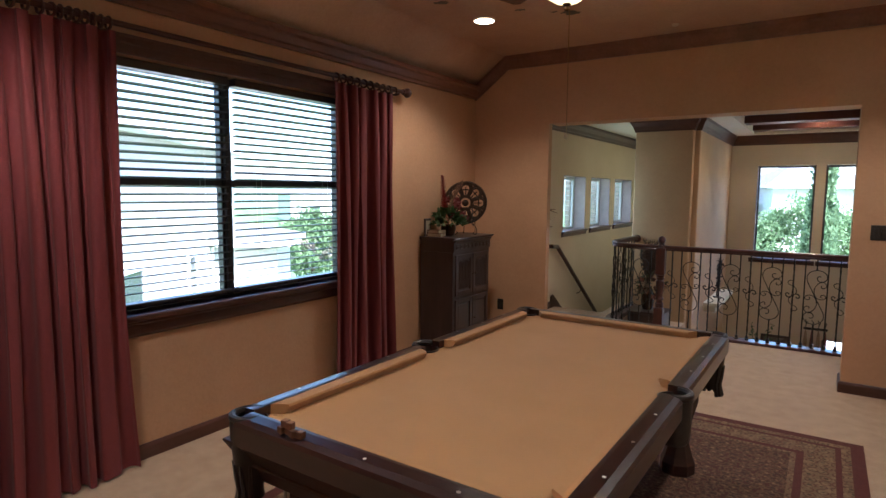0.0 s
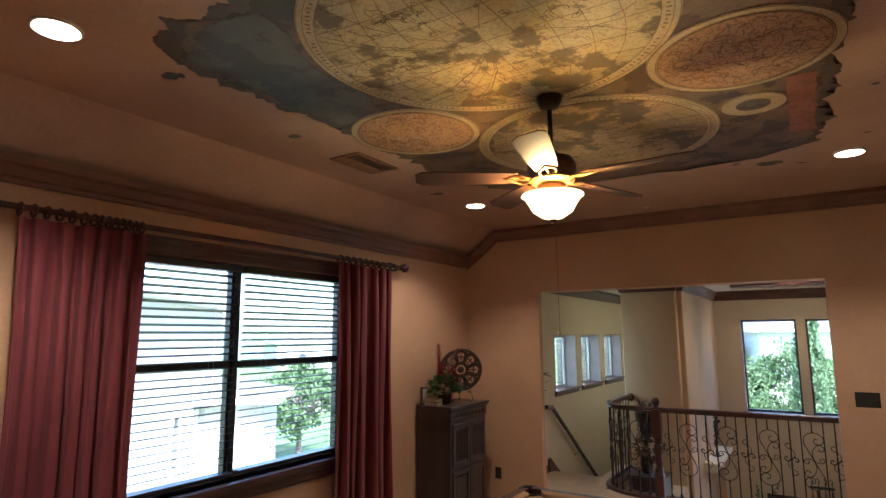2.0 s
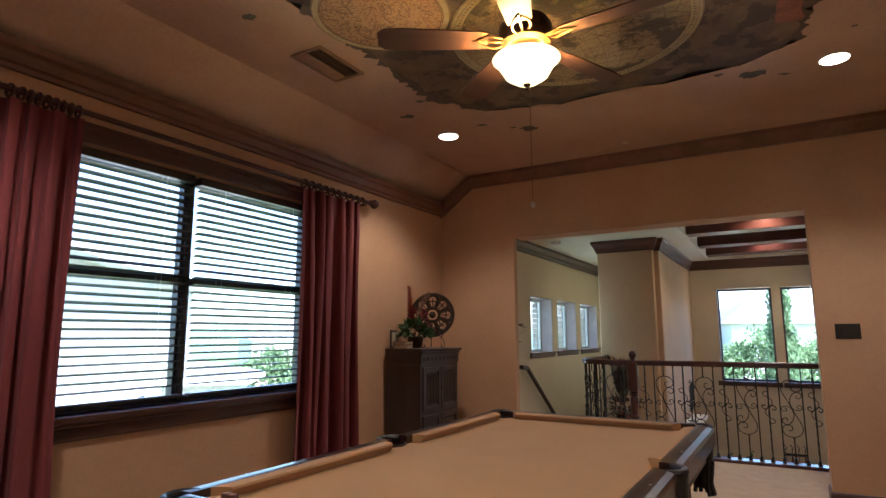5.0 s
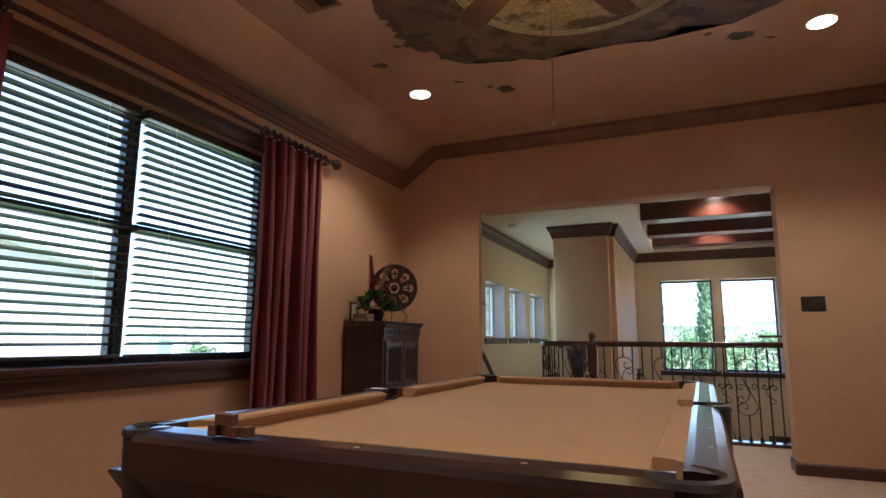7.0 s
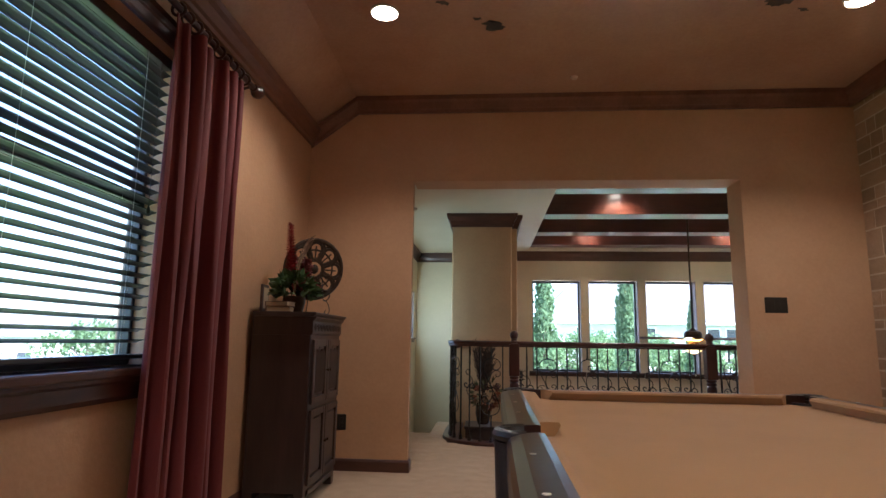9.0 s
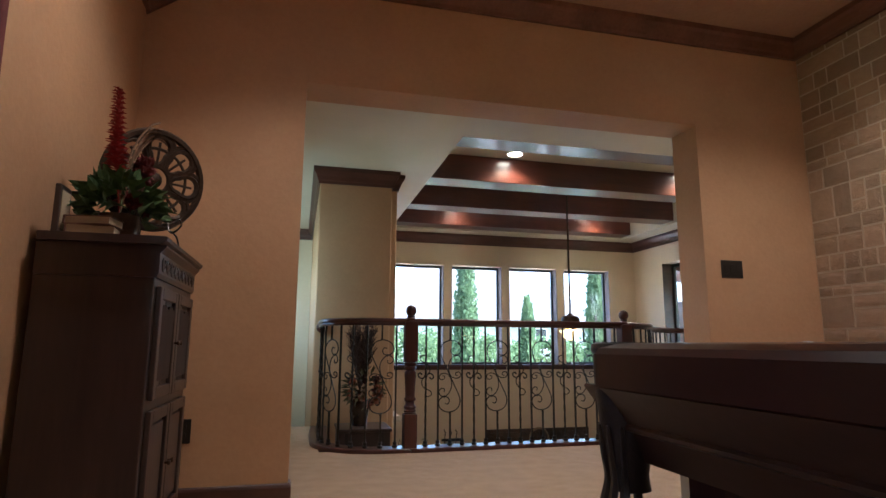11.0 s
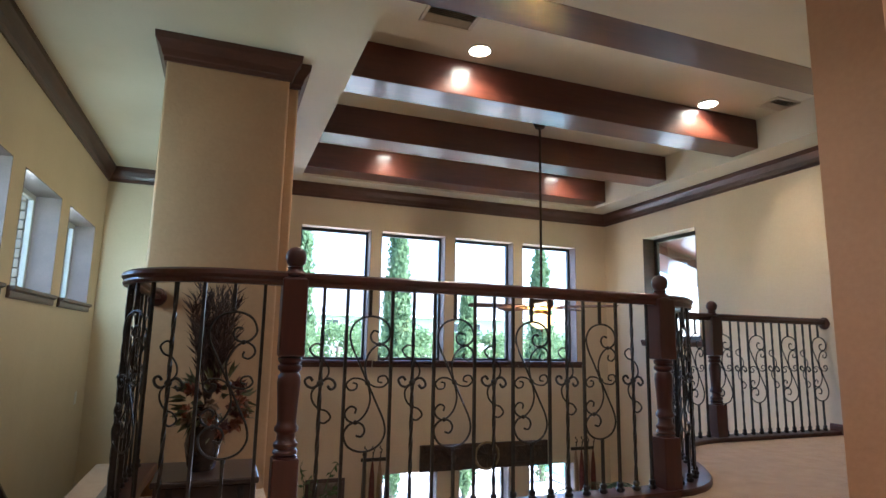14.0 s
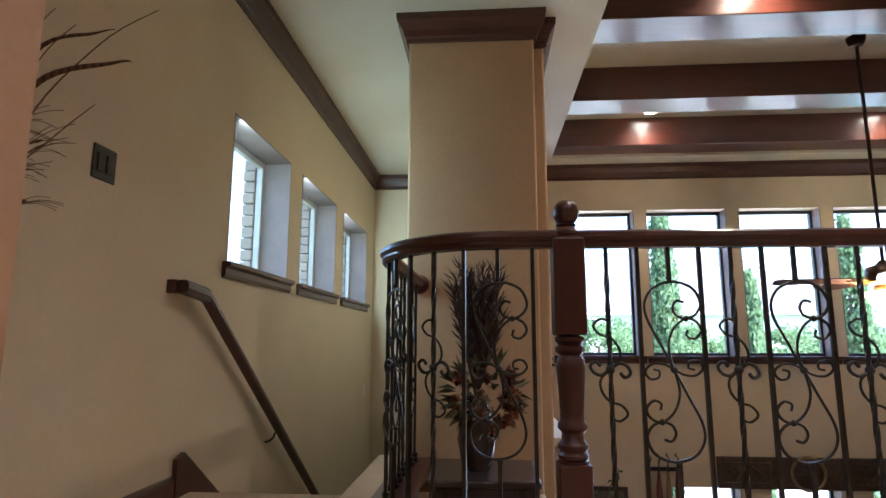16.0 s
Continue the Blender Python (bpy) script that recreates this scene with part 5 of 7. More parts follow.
def feather(tx, tz, mx, mz, ty=0.0, width=0.011, droop=0.0):
    """A long arching tail feather: a flat tapering blade on a thin quill."""
    ln = smooth_line([(0.01, 0, 0.58), (mx * 0.45, ty * 0.4, 0.58 + (mz - 0.58) * 0.6), (mx, ty * 0.7, mz), (tx, ty, tz), (tx + 0.04, ty, tz - droop)], 7)
    bm, n = bmesh.new(), len(ln)
    rows = []
    for k, p in enumerate(ln):
        u = (Vector(ln[min(k + 1, n - 1)]) - Vector(ln[max(k - 1, 0)])).normalized()
        sd = Vector((-u.z, 0, u.x))
        t = k / (n - 1)
        w = 0.68 * width * (0.25 + 0.75 * min(1, max(0, (t - 0.12) * 4))) * max(0.06, 1 - max(0, t - 0.45) / 0.55) * r.uniform(0.9, 1.1)
        p = Vector(p)
        rows.append([bm.verts.new(p + sd * w), bm.verts.new(p + Vector((0, -0.0022 - 0.1 * w, 0))), bm.verts.new(p - sd * w), bm.verts.new(p + Vector((0, 0.0015, 0)))])
    for a, b in zip(rows, rows[1:]):
        for q in range(4):
            bm.faces.new((a[q], a[(q + 1) % 4], b[(q + 1) % 4], b[q]))
    part("feather", bm, BAR, rv, smooth=True)


feather(0.34, 1.205, 0.17, 1.16, 0.0, 0.013, 0.0)
feather(0.28, 1.285, 0.15, 1.24, 0.02, 0.010, -0.006)
feather(0.40, 1.37, 0.20, 1.40, -0.02, 0.014, 0.012)
feather(0.36, 1.395, 0.14, 1.37, 0.02, 0.017, -0.005)
feather(0.22, 1.52, 0.10, 1.36, 0.03, 0.016, -0.02)
feather(0.14, 1.60, 0.06, 1.36, -0.04, 0.016, 0.0)
feather(0.05, 1.62, 0.02, 1.35, 0.05, 0.015, 0.0)
feather(-0.08, 1.55, -0.03, 1.32, -0.06, 0.014, 0.0)
for tx, tz in ((0.42, 1.325), (0.24, 1.30), (0.30, 1.12), (0.19, 1.34)):
    bm = bmesh.new()
    ln = smooth_line([(0, 0, 0.6), (tx * 0.35, 0, 0.6 + (tz - 0.6) * 0.62), (tx * 0.7, 0.01, tz - 0.075), (tx, 0.01, tz)], 6)
    tube(bm, ln, 0.0026, 5, taper=[1 - 0.7 * i / len(ln) for i in range(len(ln))])
    part("reed", bm, REED, rv)
for k in range(9):
    bm = bmesh.new()
    a, h = r.uniform(-0.9, 0.9), 0.92 + 0.022 * k
    tip = Vector((0.12 + 0.05 * r.random(), math.sin(a) * 0.06, h))
    ln = smooth_line([(0, 0, 0.6), (0.03, tip.y * 0.4, 0.6 + (h - 0.6) * 0.6), tip], 5)
    tube(bm, ln, 0.0018, 4)
    leaf(bm, tip, Vector((1, 0, r.uniform(-0.1, 0.5))), Vector((0, 1, 0.3)), 0.03, 0.008)
    for q in range(5):
        e = tip + Vector((r.uniform(0.05, 0.10), r.uniform(-0.02, 0.02), r.uniform(-0.03, 0.035)))
        tube(bm, smooth_line([tip - Vector((0.02, 0, 0.01)), (tip + e) / 2 + Vector((0, 0, 0.006)), e], 3), 0.0008, 3)
    part("grass_sprig", bm, REED, rv)

# ---- recessed lights, vents, detector ----
CANTRIM = shade("can_trim", (0.55, 0.48, 0.38), (0.62, 0.55, 0.45), 20, 0.5)


def can_light(x, y, z):
    th = thing("recessed_light", (x, y, z), "round recessed ceiling light, lit warm white", "light", "recessed lights")
    bm = bmesh.new()
    tube(bm, [(0.083 * math.cos(2 * math.pi * k / 24), 0.083 * math.sin(2 * math.pi * k / 24), -0.004) for k in range(25)], 0.009, 6)
    part("trim_ring", bm, CANTRIM, th, smooth=True)
    bm = bmesh.new()
    lathe(bm, [(0.078, -0.012), (0.078, -0.004), (0.02, -0.003)], seg=24)
    part("lens", bm, LAMPGLOW, th, "glowing lens")


for x, y in ROOM_CANS:
    can_light(x, y, ROOM_TOP)
can_light(*HALL_CAN, HALL_TOP)
for x, y in TRAY_CANS:
    can_light(x, y, TRAY_TOP)
VENTM = shade("vent_paint", (0.50, 0.43, 0.32), (0.58, 0.50, 0.38), 20, 0.5)
VENTB = shade("vent_paint_brown", (0.17, 0.09, 0.05), (0.24, 0.135, 0.08), 20, 0.5)


def vent(x, y, z, w, d, mt, turn, label):
    th = thing("ceiling_vent", (x, y, z), label, "vent", "ceiling vents", turn=turn)
    bm = bmesh.new()
    for q in ((-w, w, -d, -d + 0.025), (-w, w, d - 0.025, d), (-w, -w + 0.025, -d + 0.025, d - 0.025), (w - 0.025, w, -d + 0.025, d - 0.025)):
        soft_box(bm, *q, -0.012, 0, 0.003, 1)
    part("frame", bm, mt, th)
    bm = bmesh.new()
    box(bm, -w + 0.025, w - 0.025, -d + 0.025, d - 0.025, -0.002, -0.0005)
    part("backing", bm, BLACKPLASTIC, th)
    n = 9
    bm = bmesh.new()
    box(bm, -w + 0.026, w - 0.026, -0.007, 0.007, -0.001, 0.001)
    me = mesh_of(bm, "slat", mt)
    for k in range(n):
        o = new("slat", me)
        o.parent = th
        o.matrix_basis = pose(0, -d + 0.04 + k * (2 * d - 0.08) / (n - 1), -0.007, 40 if k < n / 2 else -40, 0, 0)


vent(-2.64, 2.955, ROOM_TOP, 0.215, 0.125, VENTB, 90, "brown louvred vent in the dark ceiling")
vent(-0.72, 8.02, TRAY_TOP, 0.19, 0.12, VENTM, 0, "louvred cream vent in the ceiling tray")
vent(2.52, 8.2, TRAY_TOP, 0.15, 0.11, VENTM, 0, "louvred cream vent in the ceiling tray")
det = thing("smoke_detector", (-2.93, 8.06, HALL_TOP), "round cream smoke detector on the gallery ceiling", "detector")
bm = bmesh.new()
lathe(bm, [(0.03, -0.036), (0.052, -0.034), (0.062, -0.022), (0.068, -0.006), (0.068, 0.0)], seg=24)
part("cover", bm, CANTRIM, det, smooth=True)
bm = bmesh.new()
tube(bm, [(0.042 * math.cos(2 * math.pi * k / 20), 0.042 * math.sin(2 * math.pi * k / 20), -0.034) for k in range(21)], 0.003, 5)
part("grille_ring", bm, CANTRIM, det)
spr = thing("sprinkler_head", (-1.35, 5.45, ROOM_TOP), "small pale cap on the dark ceiling", "detector")
bm = bmesh.new()
lathe(bm, [(0.008, -0.016), (0.022, -0.014), (0.03, -0.002), (0.03, 0)], seg=16)
part("cover", bm, CANTRIM, spr, smooth=True)

# ---- ceiling fans ----
BLADEWOOD = shade("walnut_fan_blade", (0.05, 0.018, 0.009), (0.10, 0.038, 0.018), 6, 0.62, stretch=(0.15, 1, 1), bump=0.05, coat=0.0)
ANTIQUE = shade("antique_brass", (0.16, 0.095, 0.04), (0.30, 0.19, 0.085), 18, 0.35, 0.75)


def ceiling_fan(place, drop, label, turn, radius=0.66, chain=0.50):
    """A five-blade fan on a long rod with a bowl light; its base is at the ceiling."""
    th = thing("ceiling_fan", place, label, "ceiling fan", "ceiling fans", turn=turn)
    bm = bmesh.new()
    lathe(bm, [(0.02, -0.075), (0.045, -0.065), (0.062, -0.03), (0.066, 0.0)], seg=20)
    part("canopy", bm, BRONZE, th, smooth=True)
    bm = bmesh.new()
    tube(bm, [(0, 0, -0.05), (0, 0, -drop + 0.10)], 0.0125, 10)
    part("downrod", bm, BRONZE, th, smooth=True)
    z = -drop
    bm = bmesh.new()
    lathe(bm, [(0.03, z - 0.03), (0.10, z - 0.025), (0.118, z), (0.118, z + 0.045), (0.10, z + 0.075), (0.05, z + 0.09), (0.022, z + 0.12), (0.014, z + 0.12)], seg=28)
    motor = part("motor_housing", bm, BRONZE, th, "dark bronze motor housing", True)
    bm = bmesh.new()
    for k in range(24):
        a = 2 * math.pi * k / 24
        tube(bm, [(0.045 * math.cos(a), 0.045 * math.sin(a), z - 0.034), (0.105 * math.cos(a), 0.105 * math.sin(a), z - 0.029)], 0.004, 4)
    lathe(bm, [(0.05, z - 0.055), (0.09, z - 0.05), (0.11, z - 0.034), (0.11, z - 0.028), (0.05, z - 0.03)], seg=28)
    part("vented_plate", bm, ANTIQUE, motor, "vented antique brass plate")
    bm = bmesh.new()
    out = [(0.17, 0.052), (0.30, 0.062), (radius - 0.10, 0.070), (radius - 0.03, 0.066), (radius, 0.040), (radius, -0.040), (radius - 0.03, -0.066), (radius - 0.10, -0.070), (0.30, -0.062), (0.17, -0.052)]
    poly_prism(bm, out, -0.003, 0.003)
    bl = mesh_of(bm, "blade", BLADEWOOD)
    bm = bmesh.new()
    for s in (-1, 1):
        tube(bm, smooth_line([(0.09, s * 0.012, -0.006), (0.13, s * 0.035, -0.012), (0.17, s * 0.035, -0.006), (0.215, s * 0.01, -0.006)], 4), 0.006, 5)
    tube(bm, [(0.09, 0, -0.006), (0.235, 0, -0.006)], 0.007, 5)
    ir = mesh_of(bm, "blade_iron", ANTIQUE)
    for k in range(5):
        b = new("blade", bl)
        b.parent = th
        b.matrix_basis = pose(0, 0, z - 0.018, 0, 0, 72 * k) @ pose(0, 0, 0, 11, 0, 0)
        i2 = new("blade_iron", ir)
        i2.parent = b
    bm = bmesh.new()
    lathe(bm, [(0.06, z - 0.10), (0.075, z - 0.095), (0.07, z - 0.06), (0.045, z - 0.05)], seg=24)
    kit = part("light_kit", bm, ANTIQUE, th, smooth=True)
    bm = bmesh.new()
    lathe(bm, [(0.012, z - 0.225), (0.05, z - 0.215), (0.095, z - 0.185), (0.118, z - 0.145), (0.135, z - 0.118), (0.150, z - 0.108), (0.146, z - 0.102), (0.138, z - 0.104), (0.124, z - 0.122), (0.107, z - 0.147), (0.086, z - 0.18), (0.045, z - 0.207), (0.010, z - 0.216)], seg=32)
    part("glass_bowl", bm, BOWLGLOW, kit, "glowing frosted glass bowl", True)
    bm = bmesh.new()
    lathe(bm, [(0.004, z - 0.252), (0.012, z - 0.245), (0.008, z - 0.236), (0.018, z - 0.228), (0.016, z - 0.22)], seg=12)
    part("bowl_finial", bm, BRONZE, kit)
    bm = bmesh.new()
    tube(bm, [(0.012, 0, z - 0.22), (0.014, 0, z - chain)], 0.0016, 4)
    pc = part("pull_chain", bm, ANTIQUE, th)
    bm = bmesh.new()
    lathe(bm, [(0.003, z - chain - 0.026), (0.009, z - chain - 0.022), (0.011, z - chain - 0.012), (0.007, z - chain - 0.002), (0.002, z - chain)], Matrix.Translation((0.014, 0, 0)), 10)
    part("chain_knob", bm, CANTRIM, pc, "pale turned knob", True)
    return th


ceiling_fan((-1.155, 2.595, ROOM_TOP), 0.40, "dark bronze ceiling fan with five walnut blades and lit bowl", -4, chain=0.755)
ceiling_fan((0.787, 9.43, TRAY_TOP), 1.81, "bronze ceiling fan on a long rod with lit bowl", 24, 0.70)

# ---- painted map on the ceiling ----
def paper(name, tones, scale, blot=(0.0, 0.0, 0.0), amount=0.0, blot_scale=3.0, lines=0.0):
    """Aged paper with dark land shapes and ink scribbles."""
    m = bpy.data.materials.new(name)
    m.use_nodes = True
    nt, nd = m.node_tree, m.node_tree.nodes
    bs = nd["Principled BSDF"]
    co = nd.new("ShaderNodeTexCoord")
    n1 = nd.new("ShaderNodeTexNoise")
    n1.inputs["Scale"].default_value, n1.inputs["Detail"].default_value, n1.inputs["Roughness"].default_value = scale, 8, 0.65
    n2 = nd.new("ShaderNodeTexNoise")
    n2.inputs["Scale"].default_value, n2.inputs["Detail"].default_value, n2.inputs["Roughness"].default_value = blot_scale, 9, 0.62
    n3 = nd.new("ShaderNodeTexNoise")
    n3.inputs["Scale"].default_value, n3.inputs["Detail"].default_value = 34, 3
    for n in (n1, n2, n3):
        nt.links.new(co.outputs["Object"], n.inputs["Vector"])
    r1 = nd.new("ShaderNodeValToRGB")
    el = r1.color_ramp.elements
    el[0].position, el[0].color, el[1].position, el[1].color = 0.3, rgb(tones[0]), 0.7, rgb(tones[1])
    nt.links.new(n1.outputs["Fac"], r1.inputs[0])
    last = r1.outputs[0]
    for src, lo, hi, on in ((n2, 0.515, 0.55, amount), (n3, 0.485, 0.515, lines)):
        if not on:
            continue
        rr = nd.new("ShaderNodeValToRGB")
        e = rr.color_ramp.elements
        if src is n2:
            e[0].position, e[0].color, e[1].position, e[1].color = lo, (0, 0, 0, 1), hi, (on, on, on, 1)
        else:
            e[0].position, e[0].color, e[1].position, e[1].color = 0.455, (0, 0, 0, 1), 0.545, (0, 0, 0, 1)
            q = e.new(0.50)
            q.color = (on, on, on, 1)
        nt.links.new(src.outputs["Fac"], rr.inputs[0])
        mx = nd.new("ShaderNodeMix")
        mx.data_type = "RGBA"
        nt.links.new(rr.outputs[0], mx.inputs[0])
        nt.links.new(last, mx.inputs[6])
        mx.inputs[7].default_value = rgb(blot)
        last = mx.outputs[2]
    nt.links.new(last, bs.inputs["Base Color"])
    bs.inputs["Roughness"].default_value = 0.55
    return m


MAPDARK = paper("map_dark_edge", ((0.055, 0.042, 0.036), (0.125, 0.09, 0.066)), 5.0)
MAPGROUND = paper("map_ground", ((0.085, 0.055, 0.036), (0.22, 0.14, 0.085)), 4.0, (0.05, 0.034, 0.026), 0.9, 5.0, 0.4)
MAPSEA = paper("map_blue_margin", ((0.055, 0.058, 0.062), (0.15, 0.135, 0.115)), 3.0, (0.04, 0.035, 0.035), 0.6, 4.0)
PARCH = paper("map_parchment", ((0.33, 0.26, 0.13), (0.46, 0.38, 0.20)), 3.0, (0.085, 0.062, 0.036), 0.9, 2.6, 0.5)
PARCH2 = paper("map_parchment_brown", ((0.26, 0.18, 0.095), (0.38, 0.28, 0.15)), 3.0, (0.07, 0.052, 0.036), 0.95, 2.2, 0.5)
SKYMAP = paper("map_star_chart", ((0.34, 0.20, 0.095), (0.44, 0.27, 0.13)), 5.0, (0.13, 0.042, 0.025), 0.0, 6.0, 0.95)
RINGP = paper("map_ring_band", ((0.40, 0.31, 0.17), (0.50, 0.40, 0.23)), 6.0, (0.2, 0.13, 0.07), 0.0, 5.0, 0.5)
INK = shade("map_ink", (0.085, 0.05, 0.028), (0.16, 0.10, 0.055), 30, 0.6)
mural = thing("ceiling_mural", (0, 0, ROOM_TOP), "torn antique world map mural with two hemispheres on the ceiling", "mural")
MX0, MX1, MY0, MY1 = -2.40, 0.04, 0.98, 4.30


def ragged(pts, amp, step=0.022, seed=0, freq=3.2):
    """A closed outline torn by noise."""
    out = []
    pts = [Vector((*p, 0)) for p in pts]
    for a, b in zip(pts, pts[1:] + pts[:1]):
        d = b - a
        n = Vector((-d.y, d.x, 0)).normalized()
        c = max(1, int(d.length / step))
        for k in range(c):
            p = a + d * k / c
            f = noise.noise(p * freq + Vector((seed, 0, 0))) * 0.9 + noise.noise(p * freq * 3.7 + Vector((0, seed, 0))) * 0.9 + noise.noise(p * freq * 12) * 0.45
            out.append(tuple((p + n * amp * f)[:2]))
    return out


def flat(pts, z, name, mat, parent=None, label=""):
    bm = bmesh.new()
    poly_prism(bm, pts, z, z + 0.0012)
    bmesh.ops.triangulate(bm, faces=[f for f in bm.faces if len(f.verts) > 4])
    return part(name, bm, mat, parent or mural, label)


EDGE = [(-2.36, 1.30), (-2.10, 1.16), (-1.80, 1.22), (-1.62, 1.05), (MX1 - 0.3, MY0), (MX1, MY0 + 0.3), (0.06, 2.4), (0.03, 3.3), (-0.02, 4.12), (-0.35, 4.27), (-0.9, 4.30), (-1.6, 4.28), (-2.12, 4.16), (-2.38, 3.82), (-2.38, 3.3), (-2.33, 2.7), (-2.34, 2.2), (-2.38, 1.8)]
flat(ragged(EDGE, 0.062, step=0.012, seed=3, freq=4.2), -0.0022, "torn_edge", MAPDARK, label="torn dark edge of the map")
flat(ragged([(x + 0.055 * (-1.15 - x) / 1.2, y + 0.07 * (2.7 - y) / 1.6) for x, y in EDGE], 0.035, seed=5), -0.0035, "torn_ground", MAPGROUND, label="torn brown map ground")
flat(ragged([(-2.30, 1.40), (-2.06, 1.26), (-1.75, 1.30), (-1.88, 1.7), (-1.9, 2.1), (-2.05, 2.30), (-2.29, 2.33)], 0.03, seed=9), -0.0048, "margin", MAPSEA, label="blue-grey painted margin")
BANNER = paper("map_red_banner", ((0.24, 0.075, 0.04), (0.34, 0.13, 0.07)), 6, (0.1, 0.05, 0.03), 0.4, 8, 0.4)
for y0, y1 in ((2.98, 3.86), (1.25, 2.24)):
    flat(ragged([(-0.155, y0), (-0.035, y0), (-0.04, y1), (-0.16, y1 - 0.03)], 0.012, 0.012, seed=2), -0.0048, "banner", BANNER, label="faded red banner")


def disc(cx, cy, r, z, name, mat, parent=None, label="", n=64):
    return flat([(cx + r * math.cos(2 * math.pi * k / n), cy + r * math.sin(2 * math.pi * k / n)) for k in range(n)], z, name, mat, parent, label)


def arcs(parent, name, lines, r=0.0022, z=-0.0098):
    bm = bmesh.new()
    for ln in lines:
        for a, b in zip(ln, ln[1:]):
            d = (Vector(b) - Vector(a))
            if d.length < 1e-5:
                continue
            n = Vector((-d.y, d.x)).normalized() * r
            poly_prism(bm, [(a[0] + n.x, a[1] + n.y), (a[0] - n.x, a[1] - n.y), (b[0] - n.x, b[1] - n.y), (b[0] + n.x, b[1] + n.y)], z, z + 0.0008)
    part(name, bm, INK, parent)


def circle(cx, cy, r, n=56):
    return [(cx + r * math.cos(2 * math.pi * k / n), cy + r * math.sin(2 * math.pi * k / n)) for k in range(n + 1)]


def hemisphere(cx, cy, r, mat):
    rim = disc(cx, cy, r, -0.0064, "map_ring", RINGP, label="lettered cream ring")
    disc(cx, cy, r * 0.905, -0.0082, "hemisphere", mat, rim, "parchment hemisphere with dark lands")
    q = r * 0.905
    ln = [circle(cx, cy, r * 0.995), circle(cx, cy, r * 0.965), circle(cx, cy, q)]
    for k in range(-4, 5):
        s = k / 5
        ln.append([(cx + q * s * math.cos(t), cy + q * math.sin(t)) for t in [-math.pi / 2 + math.pi * j / 20 for j in range(21)]])
        y0 = q * s
        hw = math.sqrt(max(0, q * q - y0 * y0))
        ln.append([(cx + hw * (j / 10 - 1), cy + y0 + 0.18 * y0 * (1 - (j / 10 - 1) ** 2) * -0.6) for j in range(21)])
    rq = random.Random(int(cy * 10))
    for k in range(16):
        a0 = rq.uniform(0, 6.28)
        ln.append([(cx + q * t * math.cos(a0 + 0.5 * t) * 0.98, cy + q * t * math.sin(a0 + 0.5 * t) * 0.98) for t in (0.15, 0.4, 0.7, 1.0)])
    for k in range(40):
        px, py = cx + rq.uniform(-0.6, 0.6) * q, cy + rq.uniform(-0.6, 0.6) * q
        w = []
        for j in range(14):
            w.append((px, py))
            px, py = px + rq.uniform(-0.03, 0.035), py + rq.uniform(-0.026, 0.026)
        ln.append(w)
    ln += [circle(cx - 0.72 * q, cy + 0.06 * q, 0.255 * q, 40), circle(cx + 0.70 * q, cy - 0.1 * q, 0.24 * q, 40)]
    for k in range(14):
        a = 2 * math.pi * k / 14
        ln.append([(cx - 0.72 * q + t * q * math.cos(a), cy + 0.06 * q + t * q * math.sin(a)) for t in (0.03, 0.25)])
    for k in range(60):
        px, py = cx + rq.uniform(-0.62, 0.62) * q, cy + rq.uniform(-0.62, 0.62) * q
        ln.append([(px, py), (px + 0.01, py + 0.03)])
        ln.append([(px + 0.014, py), (px + 0.024, py + 0.026)])
    arcs(rim, "graticule", ln, 0.0012)
    marks = []
    for k in range(150):
        a = 2 * math.pi * k / 150
        if k % 13 < 11:
            r0, r1 = r * 0.925, r * (0.95 if k % 2 else 0.942)
            marks.append([(cx + r0 * math.cos(a), cy + r0 * math.sin(a)), (cx + r1 * math.cos(a), cy + r1 * math.sin(a))])
    arcs(rim, "lettering", marks, 0.0038)


def figures(cx, cy, rad, seed):
    """Curling strokes for the beasts and heroes of a star chart."""
    q, out = random.Random(seed), []
    for k in range(90):
        a, d = q.uniform(0, 6.28), rad * math.sqrt(q.random())
        px, py, h = cx + d * math.cos(a), cy + d * math.sin(a), q.uniform(0, 6.28)
        w = []
        for j in range(q.randint(5, 10)):
            if (px - cx) ** 2 + (py - cy) ** 2 < rad * rad * 1.1:
                w.append((px, py))
            px, py, h = px + 0.013 * math.cos(h), py + 0.013 * math.sin(h), h + q.uniform(-0.9, 0.9)
        out.append(w)
    return out


hemisphere(-1.16, 1.93, 0.735, PARCH)
hemisphere(-1.18, 3.365, 0.70, PARCH2)
for cx, cy in ((-2.01, 2.665), (-0.31, 2.62)):
    rim = disc(cx, cy, 0.375, -0.0064, "map_ring", RINGP)
    disc(cx, cy, 0.335, -0.0082, "star_chart", SKYMAP, rim, "orange celestial chart with figures")
    arcs(rim, "rings", [circle(cx, cy, 0.372), circle(cx, cy, 0.337), circle(cx, cy, 0.328)] + figures(cx, cy, 0.30, int(9 - cx * 3)), 0.0018)
for cx, cy in ((-0.31, 3.25), (-0.29, 1.97)):
    rim = disc(cx, cy, 0.155, -0.0064, "map_ring", RINGP)
    disc(cx, cy, 0.075, -0.0082, "medallion", MAPSEA, rim)
    arcs(rim, "rings", [circle(cx, cy, 0.152, 36), circle(cx, cy, 0.077, 30), circle(cx, cy, 0.04, 20)], 0.003)
r = random.Random(21)
